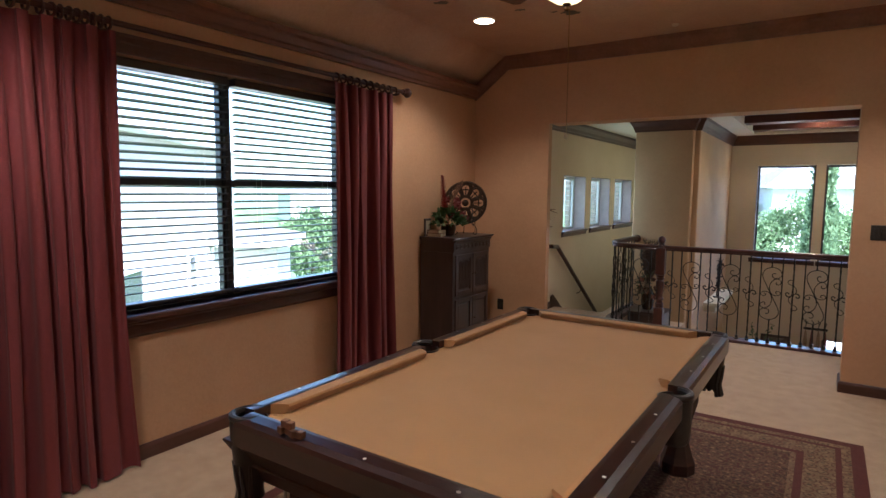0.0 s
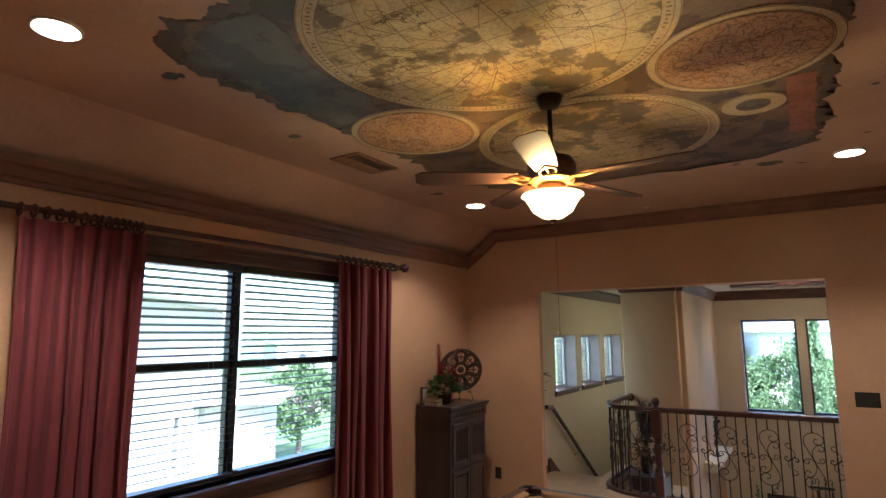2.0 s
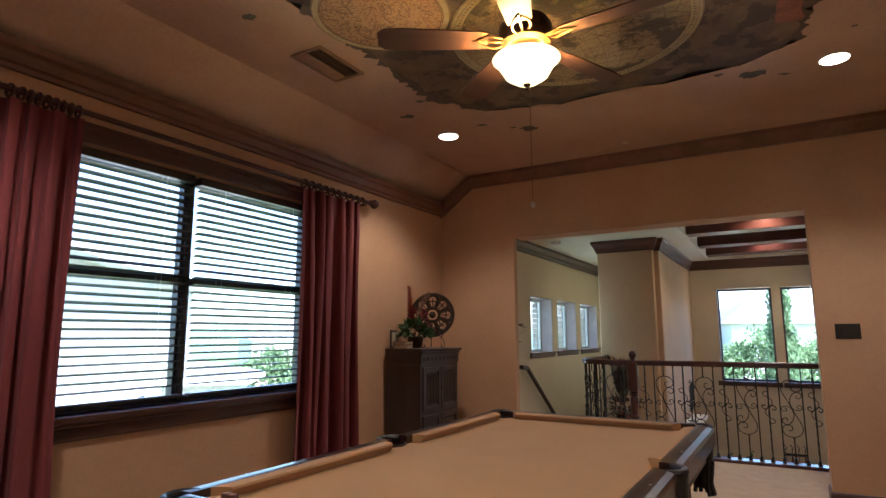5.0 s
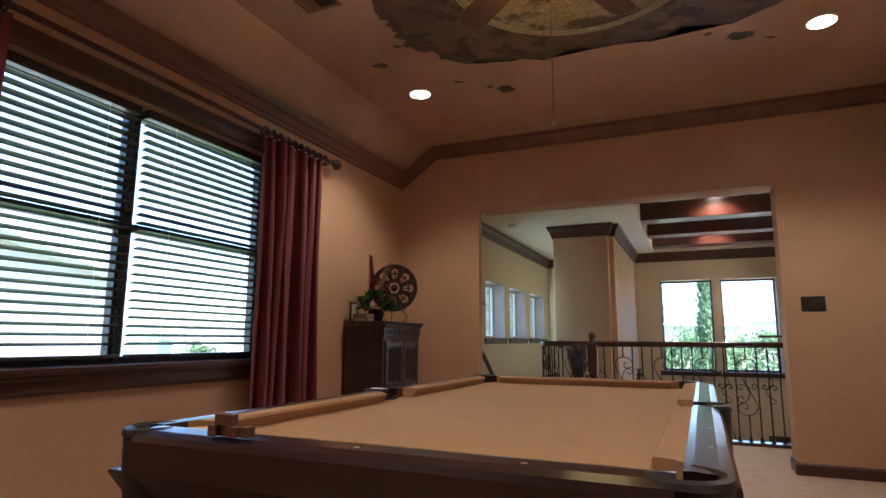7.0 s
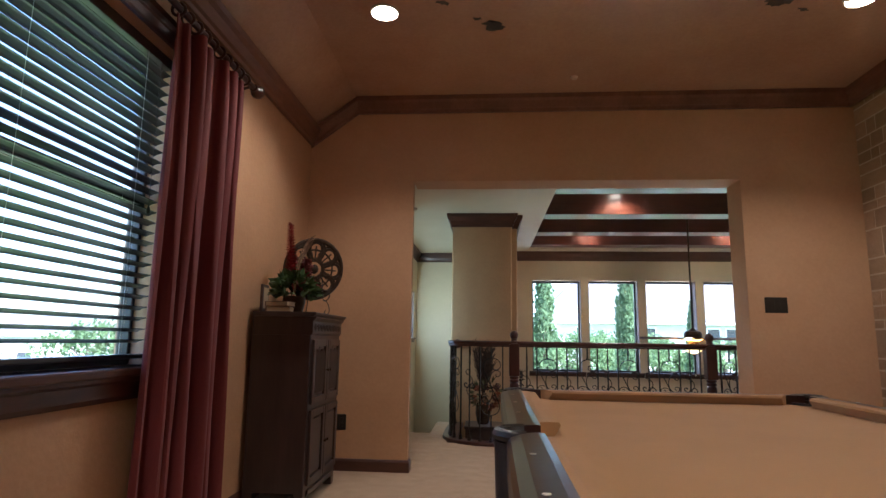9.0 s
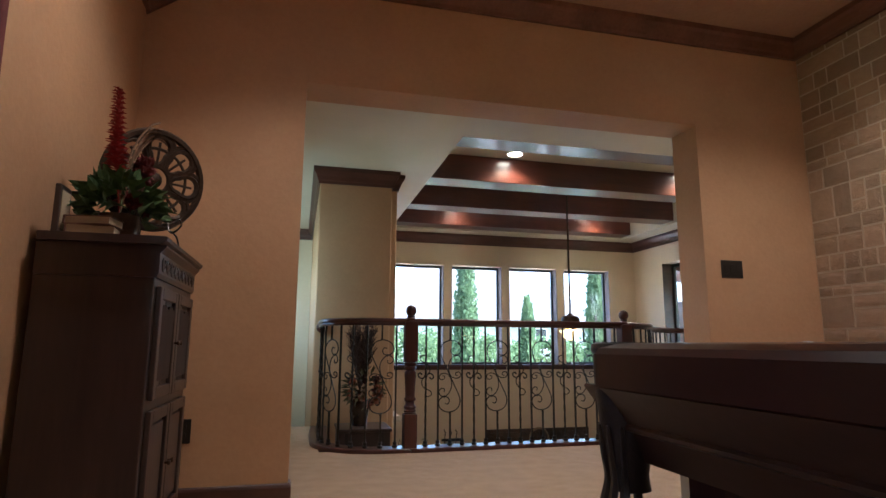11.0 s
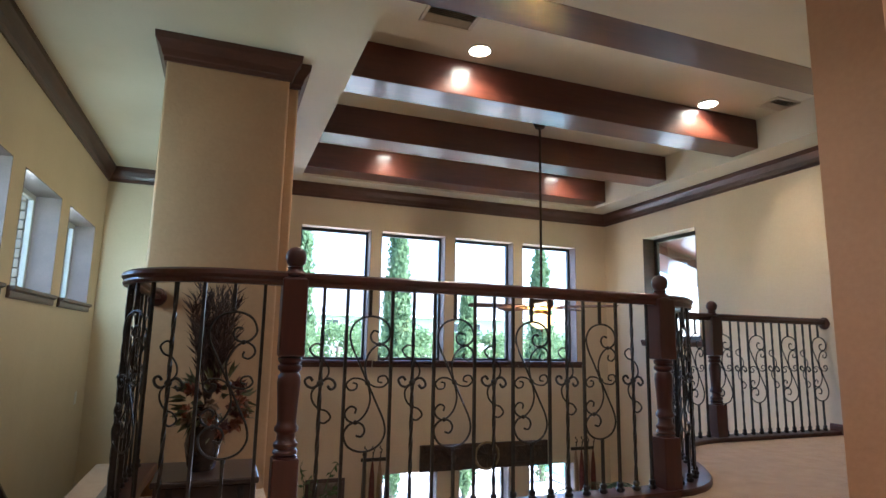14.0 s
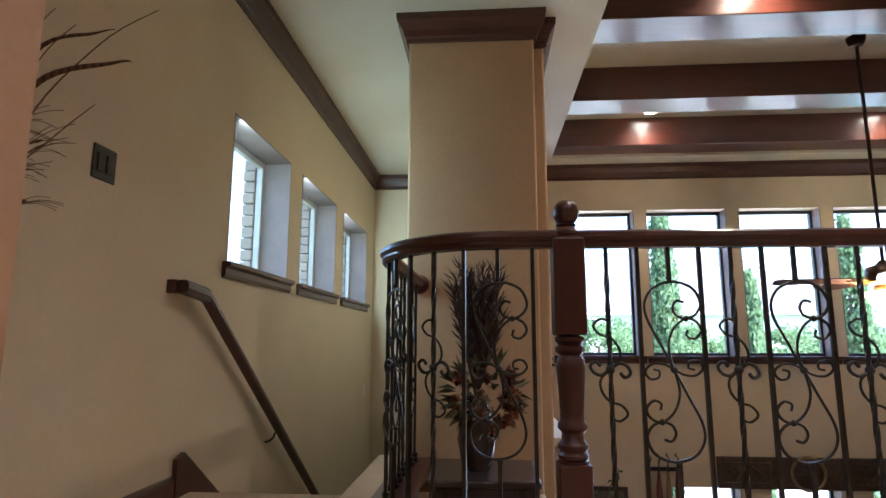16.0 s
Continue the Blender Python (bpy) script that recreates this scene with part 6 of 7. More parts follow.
for k, (x, y, s) in enumerate(((-2.70, 3.95, 0.05), (-1.97, 4.69, 0.075), (-2.07, 4.60, 0.03), (-2.64, 2.31, 0.035), (-2.50, 1.45, 0.05), (-2.28, 4.42, 0.035), (-0.30, 4.50, 0.075), (-0.12, 4.60, 0.04), (0.22, 4.1, 0.022), (-2.45, 3.75, 0.03), (0.2, 3.3, 0.02), (-0.5, 4.4, 0.03))):
    flat(ragged([(x - s, y - s * 0.5), (x + s * 0.6, y - s * 0.6), (x + s, y + s * 0.4), (x - s * 0.4, y + s * 0.6)], s * 0.5, 0.008, seed=k, freq=11), -0.0030, "torn_flake", MAPSEA)

# ---- the great room below ----
ART = shade("carved_dark_panel", (0.025, 0.014, 0.010), (0.08, 0.045, 0.028), 16, 0.45, bump=0.9, bump_scale=45)
GILT = shade("dull_gilt_ring", (0.20, 0.14, 0.075), (0.30, 0.22, 0.12), 20, 0.4, 0.4)
art = thing("carved_wall_panel", (1.19, FARY, -0.66), "long dark carved wooden wall panel with a round medallion", "wall art")
bm = bmesh.new()
soft_box(bm, -0.875, 0.875, -0.035, 0, -0.155, 0.155, 0.008)
part("panel", bm, ART, art)
for x in (-0.60, 0.60):
    bm = bmesh.new()
    for q in ((x - 0.24, x + 0.24, 0.09, 0.105), (x - 0.24, x + 0.24, -0.105, -0.09), (x - 0.24, x - 0.225, -0.09, 0.09), (x + 0.225, x + 0.24, -0.09, 0.09)):
        soft_box(bm, q[0], q[1], -0.045, -0.034, q[2], q[3], 0.003, 1)
    for k in range(5):
        tube(bm, smooth_line([(x - 0.18 + 0.09 * k, -0.037, -0.06), (x - 0.14 + 0.09 * k, -0.042, 0.0), (x - 0.2 + 0.09 * k, -0.037, 0.06)], 4), 0.012, 5)
    part("carving", bm, ART, art)
bm = bmesh.new()
tube(bm, [(0.16 * math.cos(2 * math.pi * k / 32), -0.045, 0.16 * math.sin(2 * math.pi * k / 32)) for k in range(33)], 0.016, 6)
part("medallion_ring", bm, GILT, art, "pale ring of the medallion", True)
bm = bmesh.new()
for k in range(6):
    a = math.pi * k / 6
    tube(bm, [(0.14 * math.cos(a), -0.042, 0.14 * math.sin(a)), (-0.14 * math.cos(a), -0.042, -0.14 * math.sin(a))], 0.009, 5)
part("medallion_carving", bm, ART, art)
TASSEL = shade("dark_red_cloth", (0.09, 0.022, 0.02), (0.18, 0.05, 0.04), 20, 0.8)
TANCLOTH = shade("tan_cloth", (0.26, 0.17, 0.10), (0.36, 0.25, 0.15), 20, 0.8)
for x in (-0.23, 2.60):
    sc = thing("wall_sconce", (x, FARY, -0.62), "iron wall rack with four hooks and hanging red and tan tassels", "wall rack", "wall racks")
    bm = bmesh.new()
    soft_box(bm, -0.17, 0.17, -0.02, 0, -0.04, 0.0, 0.004)
    part("back_bar", bm, IRON, sc)
    for k in range(4):
        xx = -0.135 + 0.09 * k
        bm = bmesh.new()
        tube(bm, smooth_line([(xx, -0.02, -0.02), (xx, -0.07, -0.03), (xx, -0.085, 0.05), (xx + 0.015, -0.085, 0.10), (xx - 0.012, -0.085, 0.125), (xx - 0.004, -0.085, 0.145)], 4), 0.007, 5)
        knot_z = 0.07
        lathe(bm, [(0.002, 0.06), (0.014, 0.07), (0.002, 0.085)], Matrix.Translation((xx, -0.085, 0)), 8)
        hook = part("hook", bm, IRON, sc)
        bm = bmesh.new()
        lathe(bm, [(0.036, -0.62), (0.034, -0.40), (0.028, -0.20), (0.016, -0.08), (0.008, -0.03)], Matrix.Translation((xx, -0.065, 0)), 9)
        part("tassel", bm, TASSEL if k % 2 else TANCLOTH, hook, "hanging cloth tassel")
PALM = shade("palm_green", (0.03, 0.075, 0.025), (0.085, 0.15, 0.05), 20, 0.5)
for px, py, h, sd in ((2.35, 10.75, 1.75, 5), (2.72, 10.2, 1.95, 8)):
    pl = thing("potted_palm", (px, py, LOW), "tall green potted palm beside the great room window", "palm", "potted palms")
    bm = bmesh.new()
    lathe(bm, [(0.15, 0), (0.17, 0.03), (0.21, 0.34), (0.22, 0.38), (0.19, 0.38), (0.18, 0.33)], seg=20)
    part("pot", bm, VASE, pl, smooth=True)
    bm = bmesh.new()
    tube(bm, smooth_line([(0, 0, 0.3), (0.03, 0.02, h * 0.6), (0, 0, h)], 5), 0.035, 7)
    part("trunk", bm, REED, pl)
    r = random.Random(sd)
    for k in range(13):
        a = 2 * math.pi * k / 13 + r.uniform(-0.2, 0.2)
        o = Vector((math.cos(a), math.sin(a), 0))
        e = r.uniform(0.35, 0.8)
        ln = smooth_line([Vector((0, 0, h)), Vector((0, 0, h + 0.32 * e)) + o * 0.22, Vector((0, 0, h + 0.40 * e)) + o * 0.48, Vector((0, 0, h + 0.1 * e)) + o * 0.78], 6)
        bm = bmesh.new()
        tube(bm, ln, 0.004, 4)
        for j, p in enumerate(ln[3:]):
            d = (ln[min(j + 4, len(ln) - 1)] - ln[j + 2]).normalized()
            for s in (-1, 1):
                leaf(bm, p, d * 0.8 + s * Vector((-o.y, o.x, 0)) - Vector((0, 0, 0.25)), (0, 0, 1), 0.20, 0.022)
        part("frond", bm, PALM, pl)
br = thing("branch_arrangement", (-1.05, 10.9, LOW), "pale blossom branches with green leaves in a tall vase", "flowers")
bm = bmesh.new()
lathe(bm, [(0.12, 0), (0.14, 0.03), (0.20, 0.9), (0.13, 1.5), (0.09, 1.62), (0.11, 1.7), (0.10, 1.7)], seg=20)
part("vase", bm, VASE, br, smooth=True)
r = random.Random(31)
PALEBLOOM = shade("pale_petals", (0.48, 0.42, 0.36), (0.60, 0.54, 0.48), 30, 0.7)
for k in range(7):
    bm = bmesh.new()
    a = r.uniform(0, 6.28)
    tip = Vector((0.28 * math.cos(a), 0.2 * math.sin(a), 2.2 + 0.35 * r.random()))
    ln = smooth_line([(0, 0, 1.6), tip * 0.6 + Vector((0, 0, 0.8)) * 1.0, tip], 6)
    tube(bm, ln, 0.004, 4)
    for p in ln[5:]:
        leaf(bm, p, rvec(r), rvec(r), 0.07, 0.03)
    b = part("branch", bm, PALM, br)
    bm = bmesh.new()
    for q in range(40):
        p = Vector((r.uniform(-0.17, 0.17), r.uniform(-0.14, 0.14), 1.75 + r.uniform(0, 0.38)))
        leaf(bm, p, rvec(r), rvec(r), 0.05, 0.035)
    part("blossom", bm, PALEBLOOM, b)
fp = thing("picture_frame", (-0.80, FARY, -0.99), "dark framed picture on the lower wall", "picture")
bm = bmesh.new()
for q in ((-0.22, 0.22, 0.13, 0.17), (-0.22, 0.22, -0.17, -0.13), (-0.22, -0.18, -0.13, 0.13), (0.18, 0.22, -0.13, 0.13)):
    soft_box(bm, q[0], q[1], -0.03, 0, q[2], q[3], 0.005)
part("frame", bm, CABWOOD, fp)
bm = bmesh.new()
box(bm, -0.18, 0.18, -0.012, -0.002, -0.13, 0.13)
part("picture", bm, paper("dim_landscape", ((0.06, 0.045, 0.035), (0.2, 0.17, 0.13)), 6, (0.35, 0.32, 0.28), 0.5, 5), fp)
mt = thing("mantel_shelf", (BLKX, 10.1, -0.16), "pale mantel shelf on the chimney wall with an iron ornament", "mantel")
bm = bmesh.new()
soft_box(bm, 0, 0.22, -0.75, 0.75, 0.09, 0.15, 0.008)
soft_box(bm, 0, 0.16, -0.68, 0.68, 0.0, 0.09, 0.008)
part("shelf", bm, CREAM, mt)
orn = thing("iron_ornament", (BLKX + 0.10, 9.95, -0.01), "branching dark iron ornament on the mantel", "ornament")
bm = bmesh.new()
lathe(bm, [(0.06, 0), (0.06, 0.012), (0.012, 0.02), (0.01, 0.1)], seg=14)
part("foot", bm, IRON, orn)
r = random.Random(3)
for k in range(11):
    bm = bmesh.new()
    a = -0.9 + 1.8 * k / 10
    ln = smooth_line([(0, 0, 0.08), (0.01, 0.10 * math.sin(a), 0.25), (0.02, 0.26 * math.sin(a), 0.30 + 0.28 * math.cos(a))], 5)
    tube(bm, ln, 0.005, 5)
    for p in ln[3:]:
        leaf(bm, p, rvec(r), rvec(r), 0.05, 0.025)
    part("branch", bm, IRON, orn)

# ---- outside ----
GRASS = shade("lawn_grass", (0.045, 0.085, 0.02), (0.10, 0.15, 0.045), 0.6, 0.9, bump=0.5, bump_scale=20)
STUCCO = shade("pale_stucco", (0.46, 0.44, 0.40), (0.54, 0.52, 0.47), 3, 0.8, bump=0.3)
SHINGLE = shade("grey_shingle", (0.07, 0.068, 0.065), (0.13, 0.125, 0.12), 6, 0.85, bump=0.8, bump_scale=18)


def leafy(name, dark, light):
    """Leaf surface that lets part of the daylight through."""
    m = shade(name, dark, light, 3.0, 0.8, fine=0.4)
    nt, nd = m.node_tree, m.node_tree.nodes
    bs = nd["Principled BSDF"]
    bs.inputs["Specular IOR Level"].default_value = 0.1
    tr, mx = nd.new("ShaderNodeBsdfTranslucent"), nd.new("ShaderNodeMixShader")
    nt.links.new(bs.inputs["Base Color"].links[0].from_socket, tr.inputs[0])
    mx.inputs[0].default_value = 0.45
    nt.links.new(bs.outputs[0], mx.inputs[1])
    nt.links.new(tr.outputs[0], mx.inputs[2])
    nt.links.new(mx.outputs[0], nd["Material Output"].inputs[0])
    return m


FOLIAGE = leafy("tree_foliage", (0.095, 0.145, 0.062), (0.165, 0.23, 0.105))
CYPRESS = leafy("cypress_foliage", (0.10, 0.155, 0.075), (0.165, 0.23, 0.11))
BARK = shade("grey_bark", (0.08, 0.06, 0.045), (0.16, 0.125, 0.095), 8, 0.9, bump=0.8, bump_scale=30, stretch=(1, 1, 0.2))
PATIO = shade("pale_patio_paving", (0.48, 0.46, 0.42), (0.58, 0.56, 0.52), 2.0, 0.8, bump=0.3)
DARKGLASS = shade("dark_window_pane", (0.03, 0.035, 0.04), (0.06, 0.068, 0.075), 3, 0.1)
WHITETRIM = shade("white_trim", (0.72, 0.72, 0.70), (0.78, 0.78, 0.76), 8, 0.6)
GZ = LOW - 0.22
bm = bmesh.new()
n = 24
ext = [(x, y) for x, y in ((-900, -900), (900, -900), (900, 900), (-900, 900))]
bm.faces.new([bm.verts.new((x, y, GZ)) for x, y in ext])
tagged(setting("ground", bm, GRASS, "green lawn reaching to the horizon", "ground"), kind="structure")
bm = bmesh.new()
soft_box(bm, -9.0, 14.0, FARY + 0.26, 24.4, GZ - 0.1, GZ + 0.06, 0.01, 1)
setting("pavement", bm, PATIO, "pale paved patio behind the house", "pavement")


def tree(x, y, h, spread, seed, label, columnar=False, leaves=2600, size=0.20, group="trees"):
    """A tapered trunk, a few limbs and a crown of many small leaves with gaps."""
    r = random.Random(seed)
    th = thing("cypress_tree" if columnar else "tree", (x, y, GZ), label, "tree", group)
    bm = bmesh.new()
    tube(bm, smooth_line([(0, 0, 0), (r.uniform(-0.1, 0.1), 0, h * 0.3), (0, r.uniform(-0.1, 0.1), h * 0.75)], 4), 0.05 * spread + 0.05, 8, taper=[1 - 0.08 * k for k in range(9)])
    limbs = []
    if not columnar:
        for k in range(9):
            a, z = r.uniform(0, 6.28), h * r.uniform(0.22, 0.55)
            e = Vector((math.cos(a) * spread * 0.7, math.sin(a) * spread * 0.7, z + h * r.uniform(0.12, 0.32)))
            ln = smooth_line([(0, 0, z), e * 0.5 + Vector((0, 0, z * 0.55)), e], 4)
            tube(bm, ln, 0.045, 6, taper=[1 - 0.09 * q for q in range(9)])
            limbs.append(e)
    part("trunk", bm, BARK, th)
    vs, fs = [], []
    clumps = []
    if columnar:
        for k in range(120):
            t = r.random()
            rad = spread * (min(1, t * 5) * (1 - t) ** 0.55) * 0.9
            a = r.uniform(0, 6.28)
            clumps.append((Vector((rad * math.cos(a), rad * math.sin(a), h * (0.06 + 0.94 * t))), Vector((0.16 * spread + 0.05, 0.16 * spread + 0.05, 0.09 * h))))
    else:
        for k in range(80):
            d = rvec(r)
            e = Vector((d.x * spread * r.uniform(0.45, 1.0), d.y * spread * r.uniform(0.45, 1.0), h * 0.62 + d.z * h * 0.34 * r.uniform(0.6, 1.05)))
            clumps.append((e, Vector((0.24 * spread, 0.24 * spread, 0.09 * h)) * r.uniform(0.5, 1.2)))
    for k in range(leaves):
        c, s = clumps[k % len(clumps)]
        d = rvec(r) * r.random() ** 0.4
        p = c + Vector((d.x * s.x, d.y * s.y, d.z * s.z))
        u = rvec(r)
        if columnar:
            u = (u * 0.6 + Vector((0, 0, 1))).normalized()
        w = u.cross(rvec(r))
        w = w.normalized() * size * 0.28 if w.length > 1e-3 else Vector((size * 0.28, 0, 0))
        u = u * size * r.uniform(0.6, 1.2)
        i = len(vs)
        vs += [tuple(p), tuple(p + u * 0.5 + w), tuple(p + u), tuple(p + u * 0.5 - w)]
        fs.append((i, i + 1, i + 2, i + 3))
    me = bpy.data.meshes.new("crown")
    me.from_pydata(vs, [], fs)
    me.materials.append(CYPRESS if columnar else FOLIAGE)
    o = new("crown", me)
    o.parent = th
    return th


for k, (x, y, h, s) in enumerate(((-0.30, 19.0, 6.9, 0.50), (2.3, 19.5, 7.4, 0.50), (4.1, 19.0, 5.1, 0.40), (6.95, 20.0, 6.8, 0.55), (-3.6, 19.0, 6.6, 0.46))):
    tree(x, y, h, s, 40 + k, "tall narrow green cypress behind the house", True, 11000, 0.13, "cypress trees")
for k, (x, y, h, s) in enumerate(((-4.2, 27.0, 5.0, 2.7), (-0.9, 26.4, 4.7, 2.5), (2.1, 26.8, 5.0, 2.5), (5.1, 26.5, 4.6, 2.4), (8.0, 26.8, 4.5, 2.5), (11.0, 26.6, 4.7, 2.6), (-8.2, 28.0, 5.3, 3.0), (14.4, 26.5, 5.0, 2.8))):
    tree(x, y, h, s, 60 + k, "leafy green garden tree along the back fence", False, 15000, 0.15, "garden trees")
POOLWATER = shade("pool_water", (0.10, 0.34, 0.40), (0.16, 0.44, 0.50), 1.5, 0.06, bump=0.15, bump_scale=4)
bm = bmesh.new()
soft_box(bm, 7.6, 11.6, 19.6, 23.2, GZ + 0.062, GZ + 0.085, 0.004, 1)
setting("water", bm, POOLWATER, "turquoise swimming pool water in the patio", "pool")
COPING = shade("pool_coping", (0.50, 0.47, 0.42), (0.60, 0.57, 0.52), 5, 0.8, bump=0.3)
bm = bmesh.new()
for q in ((7.3, 7.6, 19.3, 23.5), (11.6, 11.9, 19.3, 23.5), (7.6, 11.6, 19.3, 19.6), (7.6, 11.6, 23.2, 23.5)):
    soft_box(bm, *q, GZ + 0.06, GZ + 0.13, 0.01, 1)
setting("trim_pool_coping", bm, COPING, "pale stone coping round the pool", "coping")
tree(-18.6, 17.8, 4.2, 1.8, 81, "round leafy tree on the neighbouring lawn", False, 4200, 0.22, "neighbour trees")
tree(-23.0, 30.5, 5.0, 2.6, 82, "round leafy tree on the neighbouring lawn", False, 3000, 0.26, "neighbour trees")
tree(-6.3, 7.9, 4.9, 0.55, 84, "slim young tree beside the house wall", False, 700, 0.11, "neighbour trees")


def house(name, cx, cy, w, d, h, turn, roof_h, wins, label):
    """A house with walls, hipped roof, eaves and windows; base at the ground."""
    th = thing(name, (cx, cy, GZ), label, "house", "neighbouring houses", turn=turn)
    bm = bmesh.new()
    box(bm, -w / 2, w / 2, -d / 2, d / 2, 0, h)
    wl = part("wall", bm, STUCCO, th)
    bm = bmesh.new()
    e = 0.45
    box(bm, -w / 2 - e, w / 2 + e, -d / 2 - e, d / 2 + e, h, h + 0.16)
    part("eaves", bm, WHITETRIM, th)
    bm = bmesh.new()
    a = [bm.verts.new((sx * (w / 2 + e), sy * (d / 2 + e), h + 0.16)) for sx, sy in ((-1, -1), (1, -1), (1, 1), (-1, 1))]
    k = max(0.2, (w - d) / 2)
    b = [bm.verts.new((-k, 0, h + roof_h)), bm.verts.new((k, 0, h + roof_h))]
    for f in ((a[0], a[1], b[1], b[0]), (a[1], a[2], b[1]), (a[2], a[3], b[0], b[1]), (a[3], a[0], b[0]), (a[3], a[2], a[1], a[0])):
        bm.faces.new(f)
    part("roof", bm, SHINGLE, th, "grey shingle roof")
    for x, z0, ww, hh, face in wins:
        o = new("window")
        o.parent = th
        o.matrix_basis = {"s": pose(x, -d / 2 - 0.01, z0), "n": pose(x, d / 2 + 0.01, z0, 0, 0, 180), "e": pose(w / 2 + 0.01, x, z0, 0, 0, 90)}[face]
        bm = bmesh.new()
        for q in ((-ww / 2 - 0.08, -ww / 2, -0.08, hh + 0.08), (ww / 2, ww / 2 + 0.08, -0.08, hh + 0.08), (-ww / 2, ww / 2, -0.08, 0), (-ww / 2, ww / 2, hh, hh + 0.08), (-ww / 2, ww / 2, hh / 2 - 0.025, hh / 2 + 0.025)):
            box(bm, q[0], q[1], -0.05, 0.01, q[2], q[3])
        part("frame", bm, WHITETRIM, o)
        bm = bmesh.new()
        box(bm, -ww / 2, ww / 2, -0.02, 0, 0, hh)
        part("pane", bm, DARKGLASS, o)
    return th


house("house", -15.4, 5.0, 11.0, 8.0, 5.9, 130, 0.4, [(1.26, 1.9, 0.5, 1.3, "s"), (3.4, 1.9, 0.7, 1.4, "s"), (-2.2, 1.9, 0.9, 1.4, "s")], "white two-storey neighbouring house with pale eaves")
house("house", -15.7, 10.4, 2.4, 5.0, 3.3, 130, 0.8, [(0.0, 0.9, 0.5, 1.2, "s")], "low white wing with grey shingle roof")
house("house", 10.5, 46.5, 18.0, 9.0, 5.55, 0, 4.6, [(-6.0, 4.1, 0.8, 1.15, "s"), (-1.5, 4.1, 0.8, 1.15, "s"), (2.75, 4.1, 0.8, 1.15, "s"), (4.0, 4.1, 0.8, 1.15, "s")], "pale neighbouring house beyond the back trees")
house("house", -8.5, 44.0, 9.0, 8.0, 4.2, -6, 2.6, [(-2, 3.0, 1.0, 1.2, "s"), (2, 3.0, 1.0, 1.2, "s")], "pale neighbouring house beyond the back trees")
house("house", -1.5, 42.0, 5.0, 6.0, 5.2, 20, 1.8, [(0, 3.2, 1.0, 1.2, "e")], "pale neighbouring house beyond the back trees")
house("house", -48, 62, 14, 10, 4.0, 30, 2.5, [(-3, 1, 1.2, 1.4, "s"), (3, 1, 1.2, 1.4, "s")], "far pale house with grey roof")
house("house", -70, 70, 14, 10, 4.0, 60, 2.5, [(-3, 1, 1.2, 1.4, "s"), (3, 1, 1.2, 1.4, "s")], "far pale house with grey roof")

FENCE = shade("weathered_fence_board", (0.20, 0.16, 0.12), (0.32, 0.27, 0.21), 5, 0.85, bump=0.4, stretch=(1, 1, 0.2))
fen = thing("fence", (-24, 33, GZ), "weathered wooden board fence along the lawn", "fence", turn=38)
bm = bmesh.new()
soft_box(bm, -0.068, 0.068, -0.01, 0.01, 0, 1.7, 0.004, 1)
me = mesh_of(bm, "board", FENCE)
for k in range(150):
    o = new("board", me)
    o.parent = fen
    o.matrix_basis = pose(-11 + k * 0.147, jit(0.006), jit(0.02))

FARWOOD = shade("far_woods", (0.05, 0.075, 0.055), (0.10, 0.13, 0.10), 0.08, 0.9)
bm = bmesh.new()
for ring, (rad, hh) in enumerate(((150, 5.5), (300, 11.0), (520, 19.0))):
    prev = None
    for k in range(241):
        a = 2 * math.pi * k / 240
        h = hh * (0.6 + 0.35 * noise.noise(Vector((math.cos(a) * 9, math.sin(a) * 9, ring * 5))) + 0.16 * noise.noise(Vector((math.cos(a) * 60, math.sin(a) * 60, ring))))
        lo, hi = bm.verts.new((rad * math.cos(a), rad * math.sin(a), GZ)), bm.verts.new((rad * math.cos(a) * 1.04, rad * math.sin(a) * 1.04, GZ + max(0.5, h)))
        if prev:
            bm.faces.new((prev[0], lo, hi, prev[1]))
        prev = (lo, hi)
o = tagged(new("backdrop", mesh_of(bm, "backdrop", FARWOOD)), "hazy wooded ridges on the horizon", "woods", "", "structure")

# porch beyond the end window
porch = thing("porch", (EX, 10.6, GZ), "roofed porch of dark wood with iron railing outside the end window", "porch")
def lean(bm, y0, y1, top, deep):
    """A sloping member from the house wall down to the eave."""
    v = [bm.verts.new((x, y, z)) for y in (y0, y1) for x, z in ((0.27, top), (3.0, top - 0.78), (3.0, top - 0.78 - deep), (0.27, top - deep))]
    for f in ((0, 1, 2, 3), (7, 6, 5, 4), (0, 4, 5, 1), (1, 5, 6, 2), (2, 6, 7, 3), (3, 7, 4, 0)):
        bm.faces.new([v[q] for q in f])


bm = bmesh.new()
lean(bm, -2.6, 1.9, 5.82, 0.12)
for k in range(4):
    lean(bm, -2.4 + 1.1 * k, -2.3 + 1.1 * k, 5.701, 0.13)
soft_box(bm, 2.9, 3.04, -2.6, 1.9, 4.86, 5.03, 0.01, 1)
bmesh.ops.recalc_face_normals(bm, faces=bm.faces[:])
part("roof", bm, BEAMWOOD, porch)
bm = bmesh.new()
soft_box(bm, 1.9, 2.15, 2.1, 2.42, 0, 4.98, 0.02, 1)
soft_box(bm, 1.95, 2.10, 2.75, 3.1, 0, 4.98, 0.02, 1)
soft_box(bm, 1.95, 2.10, 2.42, 2.75, 0, 4.2, 0.02, 1)
part("screen_wall", bm, BEAMWOOD, porch)
bm = bmesh.new()
for k in range(22):
    soft_box(bm, 1.86, 1.89, -1.0 + 0.14 * k, -0.97 + 0.14 * k, 3.3, 4.1, 0.004, 1)
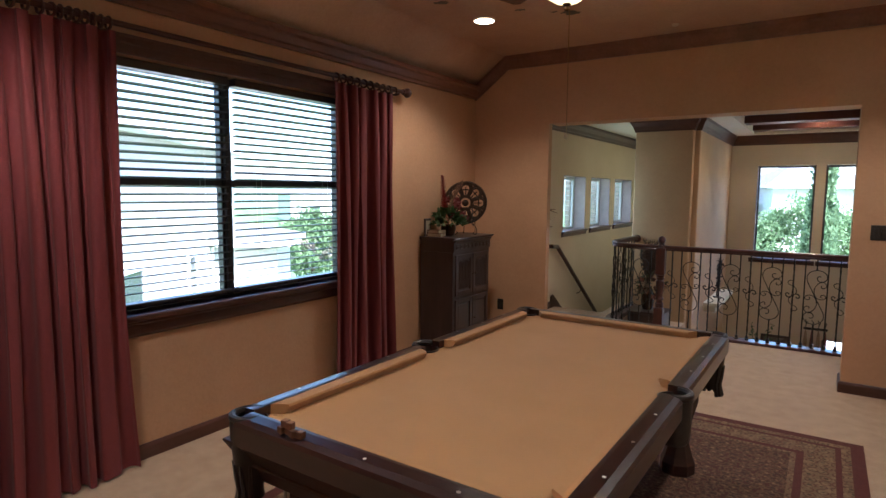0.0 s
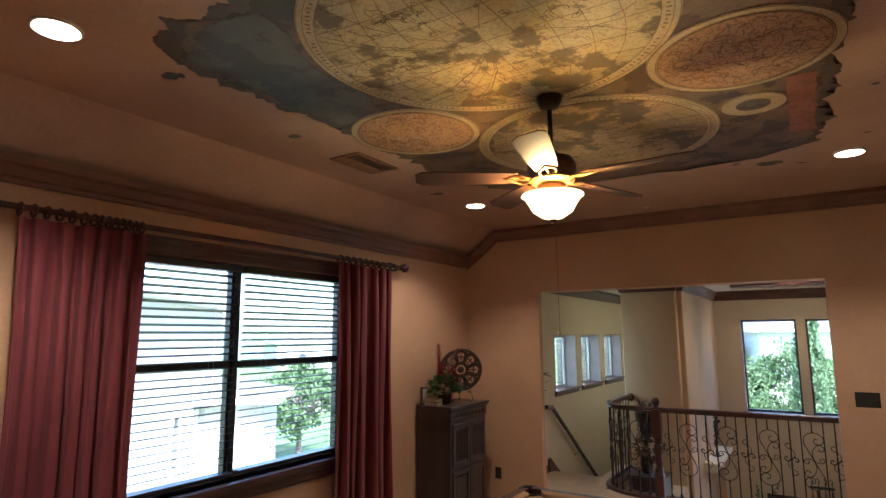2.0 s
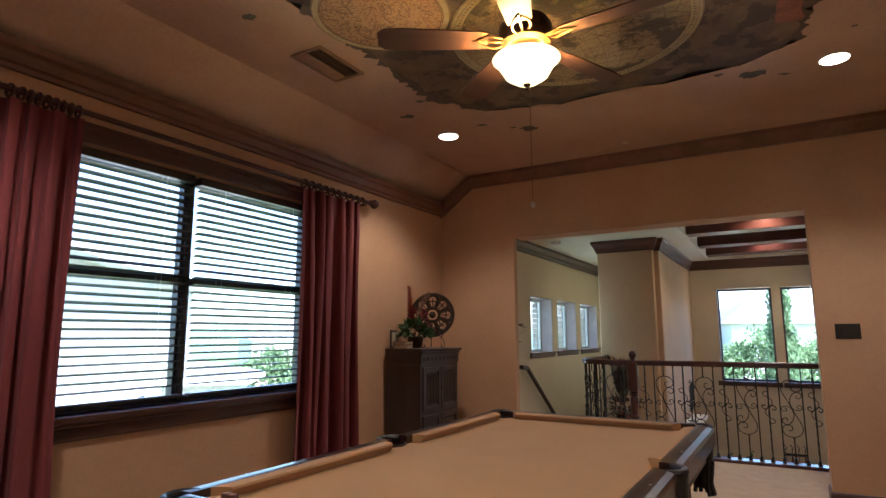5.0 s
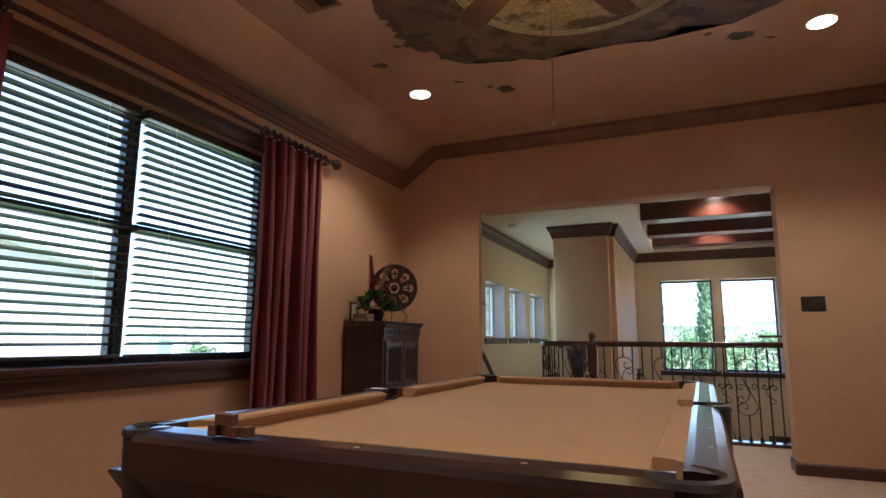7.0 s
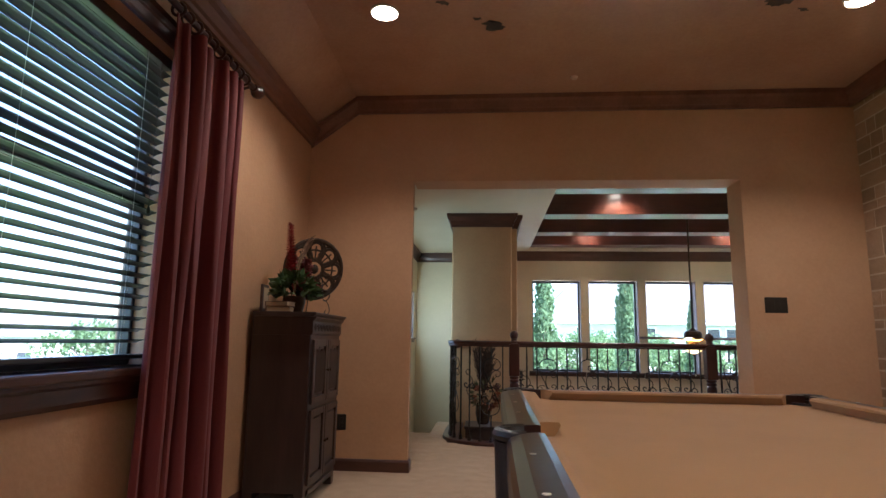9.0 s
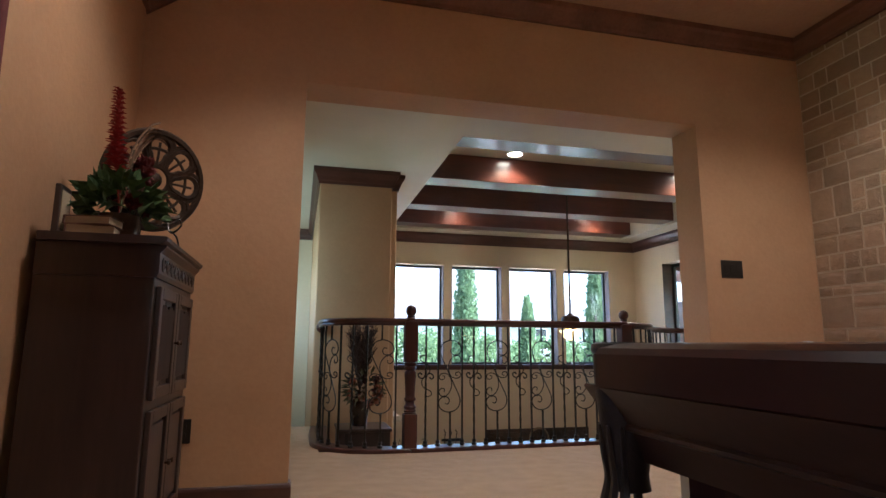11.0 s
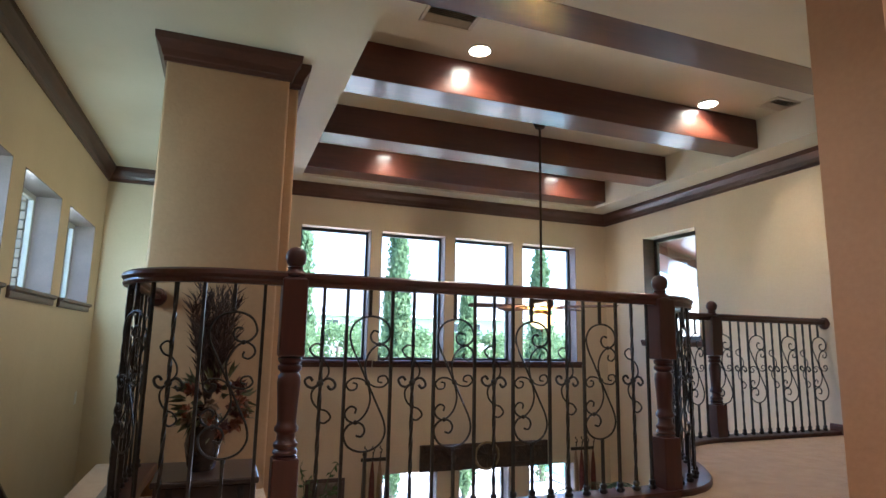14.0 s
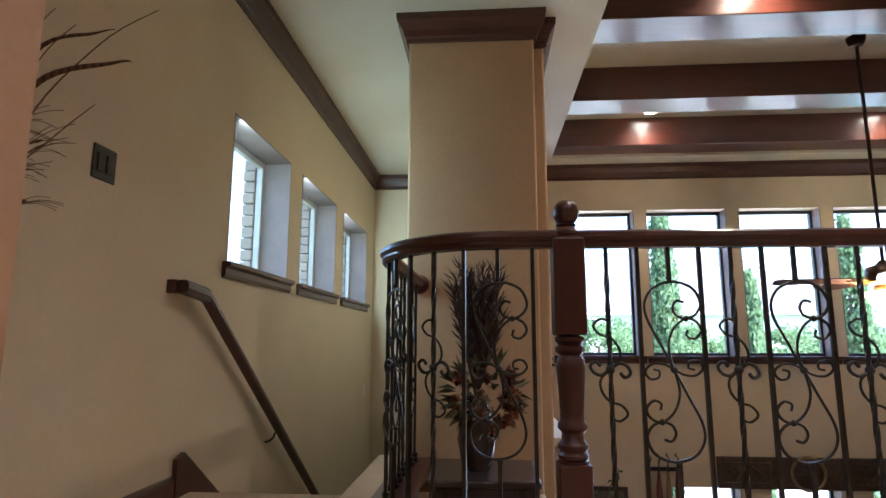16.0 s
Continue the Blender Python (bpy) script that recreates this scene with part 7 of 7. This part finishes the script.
soft_box(bm, 1.84, 1.91, -1.1, 2.1, 4.1, 4.16, 0.006, 1)
soft_box(bm, 1.84, 1.91, -1.1, 2.1, 3.2, 3.3, 0.006, 1)
part("railing", bm, IRON, porch)
bm = bmesh.new()
soft_box(bm, 0.3, 2.6, -2.0, 1.6, 3.0, 3.2, 0.01, 1)
soft_box(bm, 0.4, 0.65, -1.6, -1.35, 0, 3.0, 0.01, 1)
soft_box(bm, 2.2, 2.45, 1.2, 1.45, 0, 3.0, 0.01, 1)
part("deck", bm, PATIO, porch)

# ---- stone veneer on the east wall ----
STONE = shade("tan_cut_stone", (0.37, 0.245, 0.15), (0.50, 0.35, 0.225), 3.2, 0.8, bump=1.0, bump_scale=26, fine=0.45)
nt, nd = STONE.node_tree, STONE.node_tree.nodes
info, hue, rng = nd.new("ShaderNodeObjectInfo"), nd.new("ShaderNodeHueSaturation"), nd.new("ShaderNodeMapRange")
rng.inputs["To Min"].default_value, rng.inputs["To Max"].default_value = 0.72, 1.12
base = nd["Principled BSDF"].inputs["Base Color"]
nt.links.new(base.links[0].from_socket, hue.inputs["Color"])
nt.links.new(info.outputs["Random"], rng.inputs[0])
nt.links.new(rng.outputs[0], hue.inputs["Value"])
nt.links.new(hue.outputs[0], base)
MORTAR = shade("pale_mortar", (0.56, 0.45, 0.32), (0.66, 0.55, 0.40), 14, 0.9, bump=0.6, bump_scale=90)
bm = bmesh.new()
box(bm, SX + 0.012, SX + 0.029, BACK, OY, 0, ROOM_TOP)
mortar = setting("trim_stone_bed", bm, MORTAR, "tan cut-stone veneer with pale mortar joints", "stone wall")
r = random.Random(17)


def stone_mesh(seed):
    """A unit block with a hewn face."""
    q = random.Random(seed)
    bm = bmesh.new()
    grid = [[None] * 5 for _ in range(4)]
    for j in range(4):
        for i in range(5):
            edge_in = i in (0, 4) or j in (0, 3)
            grid[j][i] = bm.verts.new((0.0 if edge_in else -q.uniform(0.35, 1.0), -0.5 + i / 4 + (0 if i in (0, 4) else q.uniform(-0.05, 0.05)), -0.5 + j / 3 + (0 if j in (0, 3) else q.uniform(-0.05, 0.05))))
    for j in range(3):
        for i in range(4):
            bm.faces.new((grid[j][i], grid[j][i + 1], grid[j + 1][i + 1], grid[j + 1][i]))
    back = [bm.verts.new((1.0, y, z)) for y, z in ((-0.5, -0.5), (0.5, -0.5), (0.5, 0.5), (-0.5, 0.5))]
    loop = [grid[0][i] for i in range(5)] + [grid[j][4] for j in (1, 2, 3)] + [grid[3][i] for i in (3, 2, 1, 0)] + [grid[j][0] for j in (2, 1)]
    cor = [0, 4, 7, 11]
    for c in range(4):
        a, b = cor[c], cor[(c + 1) % 4]
        run = [loop[k % len(loop)] for k in range(a, (b if b > a else b + len(loop)) + 1)]
        bm.faces.new(run[::-1] + [back[c], back[(c + 1) % 4]])
    return mesh_of(bm, "stone", STONE)


STONES = [stone_mesh(s) for s in range(7)]


def stones(y0, y1, z0, z1):
    """Split a panel of wall into broken courses of blocks."""
    w, h = y1 - y0, z1 - z0
    k = 0.46 if y1 > 2.4 else 1.1
    if h > 0.55 * k or (h > 0.34 * k and r.random() < 0.45):
        c = z0 + h * r.choice((0.4, 0.5, 0.6))
        stones(y0, y1, z0, c)
        stones(y0, y1, c, z1)
    elif w > 0.86 * k or (w > 0.46 * k and r.random() < 0.55):
        c = y0 + w * r.uniform(0.38, 0.62)
        stones(y0, c, z0, z1)
        stones(c, y1, z0, z1)
    else:
        o = new("stone", r.choice(STONES))
        o.parent = mortar
        o.matrix_basis = Matrix.Translation((SX + 0.008, (y0 + y1) / 2, (z0 + z1) / 2)) @ Matrix.Diagonal((0.006, w - 0.014, h - 0.014, 1))


yy = OY
while yy > BACK + 0.05:
    w = r.uniform(0.8, 1.1)
    y0 = max(BACK, yy - w)
    if y0 - BACK < 0.3:
        y0 = BACK
    z = 0.0
    while z < ROOM_TOP - 0.05:
        h = min(r.uniform(0.5, 0.75), ROOM_TOP - z)
        if ROOM_TOP - z - h < 0.15:
            h = ROOM_TOP - z
        stones(y0, yy, z, z + h)
        z += h
    yy = y0
